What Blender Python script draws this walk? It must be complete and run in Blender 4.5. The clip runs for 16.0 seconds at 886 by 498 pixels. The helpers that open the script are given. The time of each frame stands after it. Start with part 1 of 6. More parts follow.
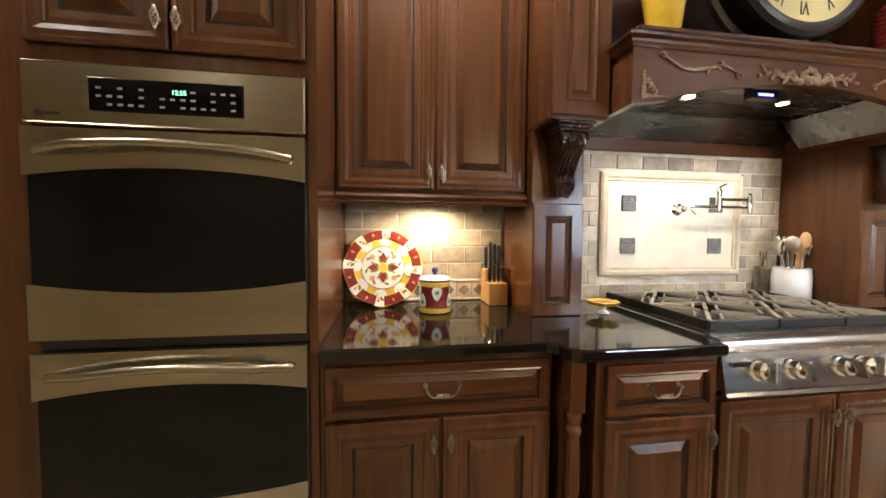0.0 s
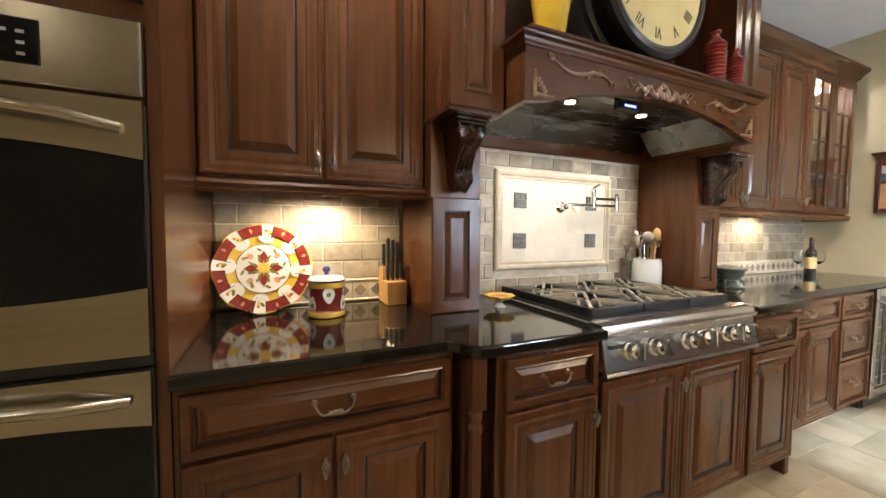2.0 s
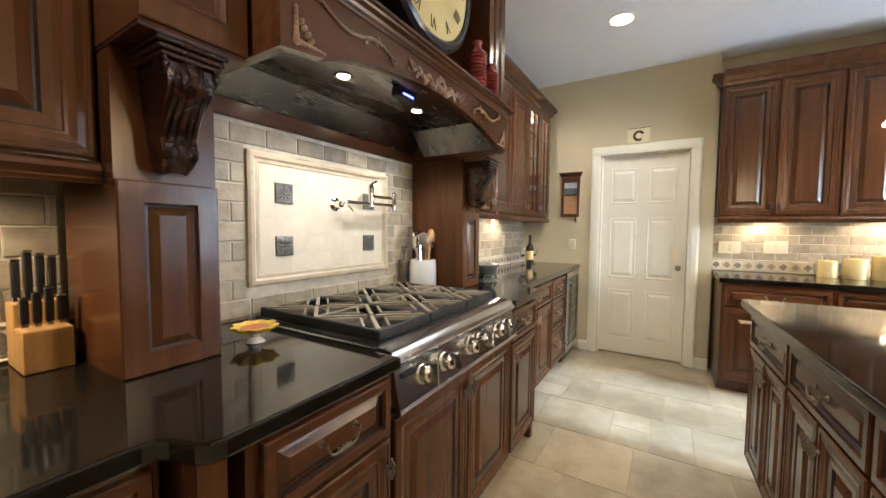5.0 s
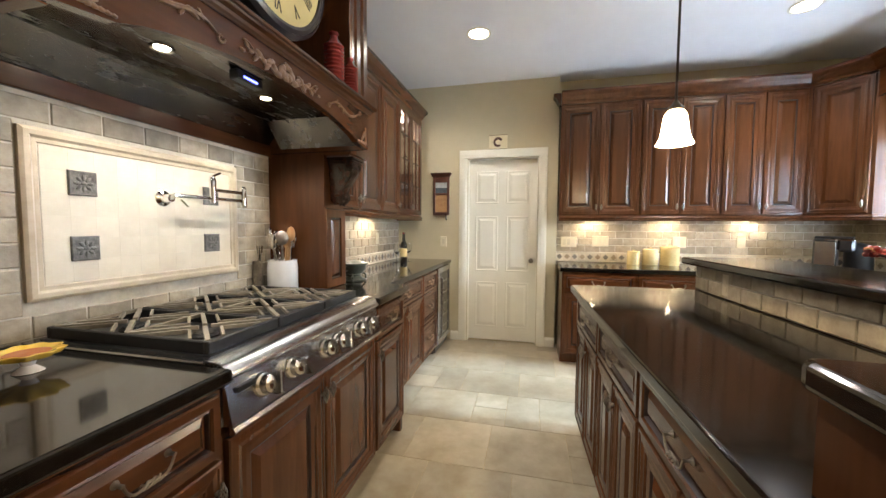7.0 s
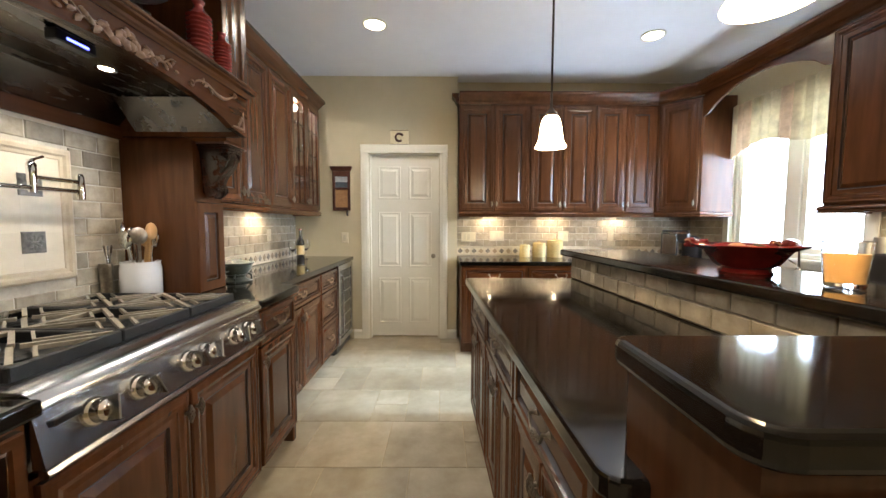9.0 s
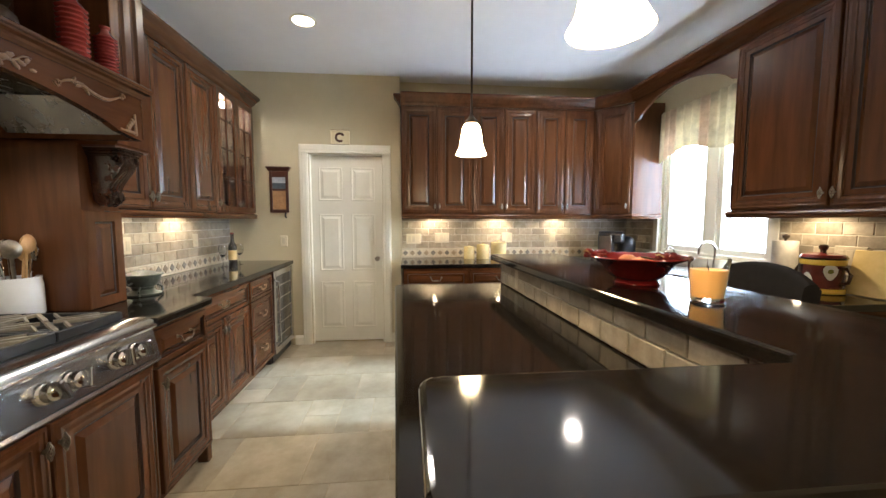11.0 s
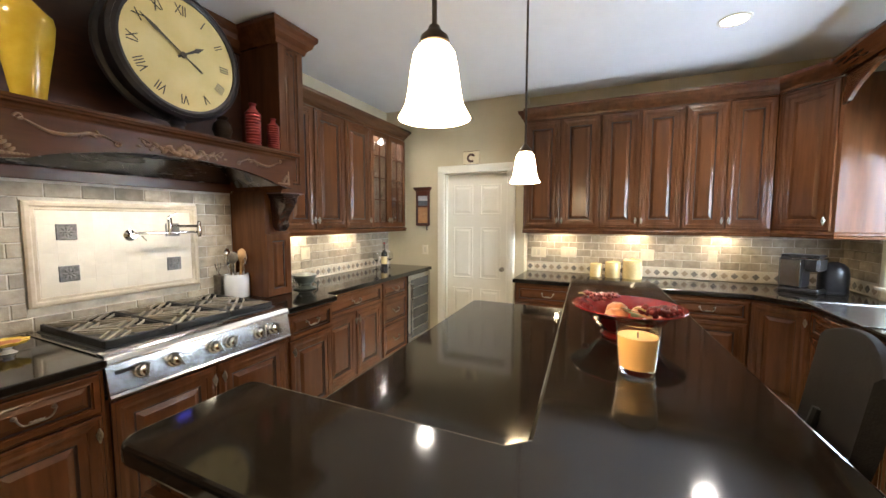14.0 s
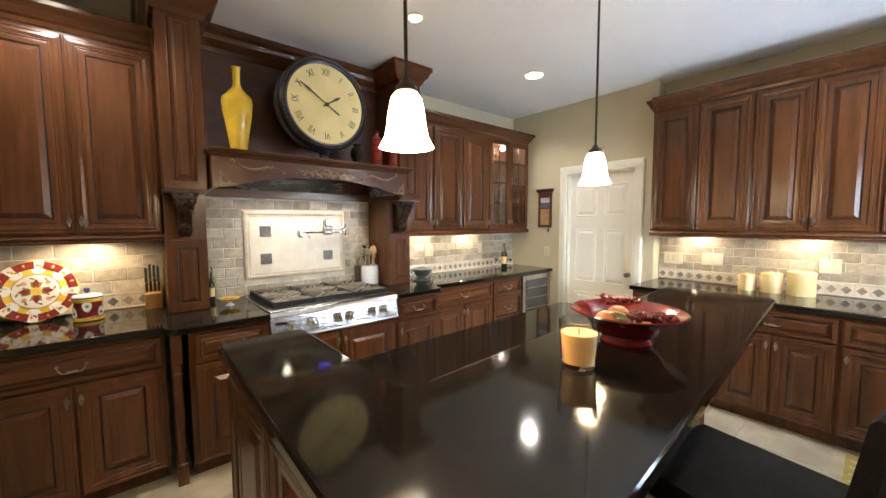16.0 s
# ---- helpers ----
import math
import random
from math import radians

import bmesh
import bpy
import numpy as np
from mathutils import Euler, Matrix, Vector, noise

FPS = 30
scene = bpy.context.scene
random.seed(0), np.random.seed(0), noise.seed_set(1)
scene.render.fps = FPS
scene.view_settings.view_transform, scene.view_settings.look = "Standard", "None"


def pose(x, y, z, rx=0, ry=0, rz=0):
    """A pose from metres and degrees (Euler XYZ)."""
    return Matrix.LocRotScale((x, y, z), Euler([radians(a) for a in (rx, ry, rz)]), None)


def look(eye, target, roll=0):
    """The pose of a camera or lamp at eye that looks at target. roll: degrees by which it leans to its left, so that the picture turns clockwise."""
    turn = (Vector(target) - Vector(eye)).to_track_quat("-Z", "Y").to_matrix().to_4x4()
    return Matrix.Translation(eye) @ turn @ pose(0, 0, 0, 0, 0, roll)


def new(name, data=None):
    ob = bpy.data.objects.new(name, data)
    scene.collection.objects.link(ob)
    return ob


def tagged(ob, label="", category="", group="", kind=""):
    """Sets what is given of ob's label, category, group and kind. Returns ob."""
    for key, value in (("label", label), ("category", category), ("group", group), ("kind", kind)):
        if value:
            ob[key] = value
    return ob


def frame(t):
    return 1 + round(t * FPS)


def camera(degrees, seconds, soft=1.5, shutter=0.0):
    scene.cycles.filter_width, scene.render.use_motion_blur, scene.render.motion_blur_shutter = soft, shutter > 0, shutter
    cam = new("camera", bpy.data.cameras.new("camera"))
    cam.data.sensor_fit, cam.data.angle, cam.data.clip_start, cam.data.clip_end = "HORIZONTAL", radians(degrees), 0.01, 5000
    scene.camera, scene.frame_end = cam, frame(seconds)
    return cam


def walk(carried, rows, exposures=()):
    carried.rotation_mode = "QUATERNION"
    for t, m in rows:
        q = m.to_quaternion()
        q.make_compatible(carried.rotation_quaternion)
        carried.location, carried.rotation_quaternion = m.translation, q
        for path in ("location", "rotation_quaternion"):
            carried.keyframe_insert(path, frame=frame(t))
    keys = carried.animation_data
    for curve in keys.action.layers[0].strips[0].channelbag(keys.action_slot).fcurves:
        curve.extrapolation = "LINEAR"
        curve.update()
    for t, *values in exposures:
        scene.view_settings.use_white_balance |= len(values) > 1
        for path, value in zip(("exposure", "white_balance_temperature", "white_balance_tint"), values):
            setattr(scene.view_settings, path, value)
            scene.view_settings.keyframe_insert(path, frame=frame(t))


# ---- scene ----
cam = camera(100.6, 16.0)
PATH = [
    (0, (0.416, -0.057, 1.279), (0.719, 1.918, 1.18), 0.5),
    (0.5, (0.424, -0.045, 1.282), (0.841, 1.908, 1.179), 0.5),
    (1, (0.435, -0.028, 1.277), (0.98, 1.894, 1.177), 0.5),
    (1.5, (0.434, -0.003, 1.273), (1.122, 1.873, 1.172), 0.6),
    (2, (0.449, 0.035, 1.266), (1.272, 1.854, 1.162), 0.5),
    (2.5, (0.505, 0.119, 1.268), (1.455, 1.875, 1.159), 0.5),
    (3, (0.566, 0.209, 1.286), (1.629, 1.9, 1.179), 0.4),
    (3.5, (0.593, 0.288, 1.287), (1.809, 1.872, 1.178), 0.5),
    (4, (0.619, 0.328, 1.289), (2.028, 1.743, 1.176), 0.6),
    (4.5, (0.652, 0.325, 1.293), (2.232, 1.546, 1.182), 0.6),
    (5, (0.678, 0.312, 1.287), (2.384, 1.349, 1.179), 0.5),
    (7.5, (0.731, 0.181, 1.288), (2.698, 0.525, 1.167), 0.3),
    (8, (0.74, 0.16, 1.295), (2.724, 0.379, 1.169), 0.3),
    (8.5, (0.75, 0.14, 1.291), (2.743, 0.245, 1.163), 0.3),
    (9, (0.753, 0.119, 1.287), (2.749, 0.112, 1.151), 0.2),
    (9.5, (0.771, 0.1, 1.283), (2.762, -0.021, 1.137), 0.2),
    (10, (0.809, 0.034, 1.296), (2.792, -0.17, 1.14), 0.0),
    (12.5, (0.719, -0.48, 1.441), (2.711, -0.388, 1.289), 0.1),
    (13, (0.728, -0.626, 1.462), (2.682, -0.228, 1.307), 0.2),
    (13.5, (0.729, -0.75, 1.478), (2.62, -0.118, 1.323), 0.1),
    (14, (0.726, -0.927, 1.499), (2.54, -0.099, 1.343), 0.1),
    (14.5, (0.769, -1.085, 1.505), (2.485, -0.07, 1.352), 0.0),
    (15, (0.843, -1.245, 1.516), (2.431, -0.039, 1.36), -0.0),
    (15.5, (0.862, -1.364, 1.516), (2.295, 0.022, 1.363), -0.1),
    (16, (0.858, -1.505, 1.506), (2.141, 0.022, 1.358), -0.2),
]
walk(cam, [(t, look(eye, target, roll)) for t, eye, target, roll in PATH],
     exposures=((0.0, 1.12), (1.5, 1.00), (3.0, 0.84), (5.0, 0.74), (8.5, 0.62), (10.0, 0.47), (12.5, 0.54), (14.0, 0.68), (16.0, 0.78)))

# ---- world, lamps and exposure ----
world = bpy.data.worlds.new("world")
scene.world = world
world.use_nodes = True
wn = world.node_tree
sky = wn.nodes.new("ShaderNodeTexSky")
sky.sky_type, sky.sun_disc, sky.sun_elevation, sky.sun_rotation = "NISHITA", False, radians(27), radians(178)
wn.links.new(sky.outputs[0], wn.nodes["Background"].inputs[0])
wn.nodes["Background"].inputs[1].default_value = 0.12


def lamp(name, kind, energy, colour, m, size=0.1, size_y=None, spot=150, blend=0.6):
    data = bpy.data.lights.new(name, kind)
    data.energy, data.color = energy * (1.0 if kind == "SUN" else 0.6), colour
    if kind == "AREA":
        data.size = size
        if size_y:
            data.shape, data.size_y = "RECTANGLE", size_y
    elif kind == "SPOT":
        data.spot_size, data.spot_blend, data.shadow_soft_size = radians(spot), blend, size
    elif kind == "SUN":
        data.angle = size
    else:
        data.shadow_soft_size = size
    ob = new(name, data)
    ob.matrix_world = m
    return ob


WARM = (0.97, 0.91, 0.845)
WARMER = (1.0, 0.80, 0.55)
DAY = (0.64, 0.79, 1.0)
lamp("sun", "SUN", 5.0, (0.56, 0.77, 1.0), look((4.1, -8.0, 4.25), (3.8, 0.3, 0.0)), radians(7))
# skylight through the sink window, set in its opening
lamp("window_skylight", "AREA", 330, DAY, look((3.81, -3.06, 1.55), (3.81, 0.0, 1.55)), 2.6, 1.5)
# recessed ceiling lamps; last four unseen, one inferred from highlights, three added as fill
for lx, ly, power in ((3.795, 0.658, 62), (3.94, -1.645, 70), (2.368, 0.573, 5), (0.55, 0.98, 66), (-1.2, 0.69, 55), (-1.2, -1.65, 30), (0.9, -1.9, 14)):
    lamp("ceiling_and_fill_light", "SPOT", power, WARM, look((lx, ly, 2.835), (lx, ly, 0)), 0.05, spot=140)
# hood lamps
for lx in (1.713, 2.196):
    lamp("hood_lamp_light", "SPOT", 18, WARM, look((lx, 1.395, 1.845), (lx, 1.47, 0)), 0.03, spot=130)
# bulbs in the pendants
for lx, ly in ((1.522, -0.541), (2.81, -0.478)):
    lamp("pendant_bulb_light", "POINT", 12, WARMER, pose(lx, ly, 1.745), 0.03)
# lamps under the wall cabinets
for lx, ly, power in ((0.62, 1.62, 10), (3.25, 1.60, 6), (3.90, 1.60, 8)):
    lamp("undercabinet_light", "SPOT", power * 1.5, WARMER, look((lx, ly, 1.395), (lx, ly + 0.06, 0)), 0.02, spot=172, blend=0.5)
for ly in (-0.42, -1.14, -1.85):
    lamp("undercabinet_light", "SPOT", 11, WARMER, look((4.82, ly, 1.395), (4.88, ly, 0)), 0.02, spot=172, blend=0.5)
lamp("undercabinet_light", "SPOT", 9, WARMER, look((2.85, -2.57, 1.395), (2.85, -2.63, 0)), 0.02, spot=172, blend=0.5)
lamp("cabinet_puck_light", "POINT", 7.0, WARM, pose(4.39, 1.55, 2.40), 0.03)

# ---- materials ----


def shader(name, c1, c2=None, rough=0.5, metal=0.0, scale=8.0, stretch=(1, 1, 1), bump=0.0, coat=0.0, vary=0.0,
           rough2=None, emit=None, power=0.0, specks=None, bump_scale=4.0, tone=(0.82, 1.15), detail=8):
    m = bpy.data.materials.new(name)
    m.use_nodes = True
    nt = m.node_tree
    b = nt.nodes["Principled BSDF"]
    b.inputs["Metallic"].default_value = metal
    b.inputs["Roughness"].default_value = rough
    b.inputs["Coat Weight"].default_value = coat
    b.inputs["Coat Roughness"].default_value = 0.18
    if emit:
        b.inputs["Emission Color"].default_value = (*emit, 1)
        b.inputs["Emission Strength"].default_value = power
    if c2 is None:
        b.inputs["Base Color"].default_value = (*c1, 1)
        return m
    tc = nt.nodes.new("ShaderNodeTexCoord")
    mp = nt.nodes.new("ShaderNodeMapping")
    mp.inputs["Scale"].default_value = stretch
    nt.links.new(tc.outputs["Object"], mp.inputs[0])
    info = nt.nodes.new("ShaderNodeObjectInfo")
    shift = nt.nodes.new("ShaderNodeVectorMath")
    shift.operation = "MULTIPLY"
    shift.inputs[1].default_value = (7.3, 5.1, 9.7)
    nt.links.new(info.outputs["Random"], shift.inputs[0])
    nt.links.new(shift.outputs[0], mp.inputs["Location"])
    n1 = nt.nodes.new("ShaderNodeTexNoise")
    n1.inputs["Scale"].default_value, n1.inputs["Detail"].default_value, n1.inputs["Roughness"].default_value = scale, detail, 0.62
    nt.links.new(mp.outputs[0], n1.inputs["Vector"])
    ramp = nt.nodes.new("ShaderNodeValToRGB")
    ramp.color_ramp.elements[0].position, ramp.color_ramp.elements[1].position = 0.32, 0.68
    ramp.color_ramp.elements[0].color, ramp.color_ramp.elements[1].color = (*c1, 1), (*c2, 1)
    nt.links.new(n1.outputs["Fac"], ramp.inputs[0])
    col = ramp.outputs[0]
    n2 = nt.nodes.new("ShaderNodeTexNoise")
    n2.inputs["Scale"].default_value, n2.inputs["Detail"].default_value = scale * 0.22, 3
    nt.links.new(mp.outputs[0], n2.inputs["Vector"])
    hsv = nt.nodes.new("ShaderNodeHueSaturation")
    span = nt.nodes.new("ShaderNodeMapRange")
    span.inputs["From Min"].default_value, span.inputs["From Max"].default_value = 0.3, 0.7
    span.inputs["To Min"].default_value, span.inputs["To Max"].default_value = tone
    nt.links.new(n2.outputs["Fac"], span.inputs["Value"])
    value = span.outputs[0]
    if vary:
        rv = nt.nodes.new("ShaderNodeMapRange")
        rv.inputs["To Min"].default_value, rv.inputs["To Max"].default_value = 1 - vary, 1 + vary
        nt.links.new(info.outputs["Random"], rv.inputs["Value"])
        mul = nt.nodes.new("ShaderNodeMath")
        mul.operation = "MULTIPLY"
        nt.links.new(span.outputs[0], mul.inputs[0])
        nt.links.new(rv.outputs[0], mul.inputs[1])
        value = mul.outputs[0]
    nt.links.new(value, hsv.inputs["Value"])
    nt.links.new(col, hsv.inputs["Color"])
    col = hsv.outputs[0]
    if specks:
        vo = nt.nodes.new("ShaderNodeTexVoronoi")
        vo.inputs["Scale"].default_value = specks[1]
        nt.links.new(tc.outputs["Object"], vo.inputs["Vector"])
        lt = nt.nodes.new("ShaderNodeMath")
        lt.operation = "LESS_THAN"
        lt.inputs[1].default_value = specks[2]
        nt.links.new(vo.outputs["Distance"], lt.inputs[0])
        mix = nt.nodes.new("ShaderNodeMix")
        mix.data_type = "RGBA"
        nt.links.new(lt.outputs[0], mix.inputs["Factor"])
        nt.links.new(col, mix.inputs["A"])
        mix.inputs["B"].default_value = (*specks[0], 1)
        col = mix.outputs["Result"]
    nt.links.new(col, b.inputs["Base Color"])
    if rough2 is not None:
        rr = nt.nodes.new("ShaderNodeMapRange")
        rr.inputs["From Min"].default_value, rr.inputs["From Max"].default_value = 0.3, 0.7
        rr.inputs["To Min"].default_value, rr.inputs["To Max"].default_value = rough, rough2
        nt.links.new(n1.outputs["Fac"], rr.inputs["Value"])
        nt.links.new(rr.outputs[0], b.inputs["Roughness"])
    if bump:
        n3 = nt.nodes.new("ShaderNodeTexNoise")
        n3.inputs["Scale"].default_value, n3.inputs["Detail"].default_value = scale * bump_scale, 6
        nt.links.new(mp.outputs[0], n3.inputs["Vector"])
        bp = nt.nodes.new("ShaderNodeBump")
        bp.inputs["Strength"].default_value, bp.inputs["Distance"].default_value = bump, 0.004
        nt.links.new(n3.outputs["Fac"], bp.inputs["Height"])
        nt.links.new(bp.outputs[0], b.inputs["Normal"])
    return m


WOOD = shader("cherry_wood", (0.066, 0.0230, 0.0086), (0.106, 0.0390, 0.0146), 0.25, scale=2.2, stretch=(9, 9, 0.9), coat=0.06, vary=0.10, tone=(0.86, 1.12), detail=3)
WOOD_H = shader("cherry_wood_across", (0.066, 0.0230, 0.0086), (0.106, 0.0390, 0.0146), 0.25, scale=2.2, stretch=(0.9, 9, 9), coat=0.06, vary=0.10, tone=(0.86, 1.12), detail=3)
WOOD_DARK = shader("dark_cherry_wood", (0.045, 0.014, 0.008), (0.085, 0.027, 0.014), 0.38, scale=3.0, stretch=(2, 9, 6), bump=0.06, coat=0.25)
# groove shade put into the colour, in a dark brown glaze tone
GROOVE_SHADE = shader("groove_shade_brown", (0.016, 0.007, 0.005), (0.034, 0.014, 0.008), 0.4, scale=8)
GILT = shader("gilded_carved_wood", (0.15, 0.070, 0.028), (0.27, 0.15, 0.066), 0.42, scale=40, bump=0.2)
CARVED = shader("carved_cherry_wood", (0.014, 0.005, 0.003), (0.050, 0.016, 0.007), 0.26, scale=30, bump=0.25, coat=0.2)
GRANITE = shader("black_granite", (0.006, 0.0050, 0.0038), (0.012, 0.0095, 0.0070), 0.07, scale=60, specks=((0.026, 0.022, 0.016), 260, 0.14), rough2=0.09)
TRAVERTINE = shader("travertine_tile", (0.26, 0.215, 0.150), (0.43, 0.370, 0.275), 0.45, scale=16, bump=0.35, vary=0.22, rough2=0.6)
LIMESTONE = shader("pale_limestone", (0.56, 0.49, 0.37), (0.72, 0.655, 0.53), 0.38, scale=7, bump=0.15, vary=0.02, rough2=0.5)
LIMEFRAME = shader("tan_limestone_moulding", (0.43, 0.345, 0.225), (0.58, 0.49, 0.35), 0.4, scale=10, bump=0.2, rough2=0.5)
LIMEPANEL = shader("cream_limestone_panel", (0.63, 0.555, 0.42), (0.71, 0.64, 0.50), 0.36, scale=9, bump=0.10, vary=0.012, rough2=0.5, tone=(0.96, 1.04))
GROUT = shader("grout", (0.54, 0.49, 0.39), (0.62, 0.57, 0.47), 0.8, scale=60, bump=0.3)
SLATE = shader("grey_stone_inset", (0.12, 0.11, 0.10), (0.24, 0.22, 0.19), 0.4, scale=40, bump=0.3, vary=0.2)
TAUPE = shader("taupe_stone_inset", (0.25, 0.19, 0.13), (0.36, 0.28, 0.19), 0.4, scale=40, bump=0.2, vary=0.2)
PEWTER = shader("pewter_relief_tile", (0.10, 0.095, 0.085), (0.22, 0.205, 0.18), 0.38, metal=0.6, scale=50, bump=0.5)
FLOORGROUT = shader("sand_floor_grout", (0.42, 0.33, 0.20), (0.52, 0.42, 0.26), 0.8, scale=40, bump=0.2)
FLOORTILE = shader("travertine_floor_tile", (0.33, 0.270, 0.175), (0.48, 0.42, 0.31), 0.28, scale=5.5, bump=0.10, vary=0.12, rough2=0.45, bump_scale=6)
STEEL = shader("brushed_stainless_steel", (0.47, 0.468, 0.465), (0.52, 0.518, 0.515), 0.20, metal=1.0, scale=5, stretch=(0.6, 60, 80), rough2=0.22, tone=(0.97, 1.03))
STEEL_OVEN = shader("warm_stainless_steel", (0.37, 0.335, 0.27), (0.41, 0.375, 0.305), 0.21, metal=1.0, scale=5, stretch=(0.6, 40, 60), rough2=0.24, tone=(0.96, 1.04))
CHROME = shader("polished_chrome", (0.78, 0.77, 0.74), None, 0.08, metal=1.0)
NICKEL = shader("antique_nickel", (0.24, 0.205, 0.16), (0.36, 0.32, 0.26), 0.32, metal=1.0, scale=80, rough2=0.4)
IRON = shader("cast_iron", (0.004, 0.004, 0.004), (0.008, 0.008, 0.008), 0.50, scale=90, bump=0.25)
GRATE = shader("worn_cast_iron", (0.26, 0.225, 0.17), (0.38, 0.335, 0.26), 0.38, metal=0.3, scale=40, bump=0.15)
BLACKGLASS = shader("black_oven_glass", (0.0035, 0.0035, 0.0045), (0.005, 0.005, 0.006), 0.05, scale=3, rough2=0.08)
FRIDGEGLASS = shader("grey_fridge_glass", (0.05, 0.05, 0.047), (0.08, 0.077, 0.07), 0.08, scale=3, rough2=0.10)
BLACKPLASTIC = shader("black_plastic", (0.012, 0.012, 0.013), (0.020, 0.020, 0.021), 0.28, scale=30)
LEATHER = shader("black_leather", (0.008, 0.007, 0.007), (0.014, 0.012, 0.011), 0.55, scale=25, bump=0.35, bump_scale=8)
PAINT = shader("khaki_wall_paint", (0.52, 0.455, 0.30), (0.55, 0.48, 0.325), 0.75, scale=6, tone=(0.97, 1.03), bump=0.08, bump_scale=30)
CEILING = shader("white_ceiling_paint", (0.80, 0.795, 0.80), (0.83, 0.825, 0.83), 0.85, scale=5, tone=(0.98, 1.02), bump=0.06, bump_scale=40)
WHITE = shader("white_gloss_paint", (0.74, 0.71, 0.60), (0.77, 0.74, 0.635), 0.35, scale=9, tone=(0.98, 1.02), bump=0.03)
CERAMIC = shader("white_glazed_ceramic", (0.74, 0.73, 0.70), (0.80, 0.79, 0.76), 0.12, scale=14, coat=0.4)
CREAM = shader("cream_glazed_ceramic", (0.62, 0.47, 0.20), (0.70, 0.55, 0.27), 0.25, scale=18, coat=0.3)
SWITCH = shader("almond_plastic", (0.56, 0.50, 0.37), (0.60, 0.54, 0.40), 0.35, scale=20)
RED = shader("red_glaze", (0.15, 0.009, 0.009), (0.23, 0.017, 0.014), 0.16, scale=14, coat=0.4)
REDPAINT = shader("brick_red_glaze", (0.18, 0.022, 0.020), (0.27, 0.040, 0.032), 0.18, scale=24, coat=0.4)
YELLOW = shader("ochre_yellow_glaze", (0.48, 0.30, 0.020), (0.60, 0.40, 0.045), 0.14, scale=9, coat=0.5, bump=0.08)
YELLOWPAINT = shader("yellow_glaze", (0.72, 0.46, 0.05), (0.82, 0.56, 0.10), 0.18, scale=24, coat=0.4)
GREENPAINT = shader("olive_green_glaze", (0.16, 0.17, 0.03), (0.25, 0.24, 0.06), 0.2, scale=24, coat=0.4)
BLUEPAINT = shader("cobalt_glaze", (0.03, 0.03, 0.16), (0.06, 0.06, 0.26), 0.15, scale=24, coat=0.4)
ORANGEPAINT = shader("orange_glaze", (0.62, 0.16, 0.04), (0.72, 0.26, 0.08), 0.2, scale=24, coat=0.4)
PINKPAINT = shader("faded_rose_glaze", (0.58, 0.24, 0.15), (0.68, 0.36, 0.24), 0.2, scale=24, coat=0.4)
BROWNPAINT = shader("dark_brown_glaze", (0.045, 0.020, 0.012), (0.07, 0.032, 0.02), 0.2, scale=24, coat=0.4)
MAPLE = shader("pale_maple", (0.50, 0.27, 0.085), (0.62, 0.36, 0.13), 0.4, scale=4, stretch=(8, 8, 1), bump=0.05)
SPOONWOOD = shader("spoon_wood", (0.42, 0.22, 0.08), (0.55, 0.32, 0.13), 0.5, scale=6, stretch=(8, 8, 1), bump=0.05)
CORK = shader("cork", (0.36, 0.19, 0.08), (0.48, 0.27, 0.12), 0.8, scale=60, bump=0.5)
DIAL = shader("aged_dial", (0.66, 0.54, 0.22), (0.74, 0.62, 0.30), 0.5, scale=5)
CLOCKBLACK = shader("black_bronze", (0.012, 0.012, 0.016), (0.030, 0.028, 0.032), 0.3, scale=12, coat=0.3)
INK = shader("dial_ink", (0.035, 0.030, 0.025), (0.06, 0.05, 0.04), 0.6, scale=30)
SHADE = shader("lit_opal_glass", (0.9, 0.86, 0.78), None, 0.3, emit=(1.0, 0.74, 0.42), power=30.0)
LENS = shader("lit_lamp_lens", (0.9, 0.88, 0.8), None, 0.3, emit=(1.0, 0.86, 0.62), power=25.0)
BLUELED = shader("blue_led", (0.02, 0.02, 0.3), None, 0.4, emit=(0.10, 0.12, 1.0), power=6.0)
GREENLED = shader("green_led", (0.02, 0.2, 0.1), None, 0.4, emit=(0.25, 1.0, 0.45), power=1.6)
GREYPRINT = shader("grey_print", (0.25, 0.25, 0.24), None, 0.5)
DARKBRONZE = shader("dark_bronze", (0.050, 0.036, 0.028), (0.085, 0.062, 0.046), 0.4, metal=0.8, scale=30)
WAX = shader("orange_candle_wax", (0.84, 0.44, 0.13), (0.90, 0.52, 0.18), 0.4, scale=12)
PAPER = shader("white_paper_towel", (0.74, 0.70, 0.60), (0.80, 0.77, 0.68), 0.9, scale=50, bump=0.3)
APPLE = shader("peach_skin", (0.55, 0.16, 0.07), (0.66, 0.30, 0.13), 0.4, scale=14)
GRAPE = shader("dark_red_grape", (0.13, 0.014, 0.016), (0.24, 0.035, 0.03), 0.2, scale=20, coat=0.3)
LEAF = shader("olive_leaf", (0.10, 0.11, 0.03), (0.17, 0.17, 0.06), 0.5, scale=30)
FABRIC_A = shader("cream_striped_linen", (0.66, 0.61, 0.46), (0.72, 0.67, 0.52), 0.9, scale=60, bump=0.3)
FABRIC_B = shader("rose_striped_linen", (0.62, 0.50, 0.38), (0.67, 0.55, 0.43), 0.9, scale=60, bump=0.3)
FABRIC_C = shader("sage_striped_linen", (0.60, 0.555, 0.41), (0.65, 0.60, 0.46), 0.9, scale=60, bump=0.3)
RUG = shader("olive_woven_rug", (0.36, 0.28, 0.07), (0.46, 0.37, 0.11), 0.95, scale=50, bump=0.5)
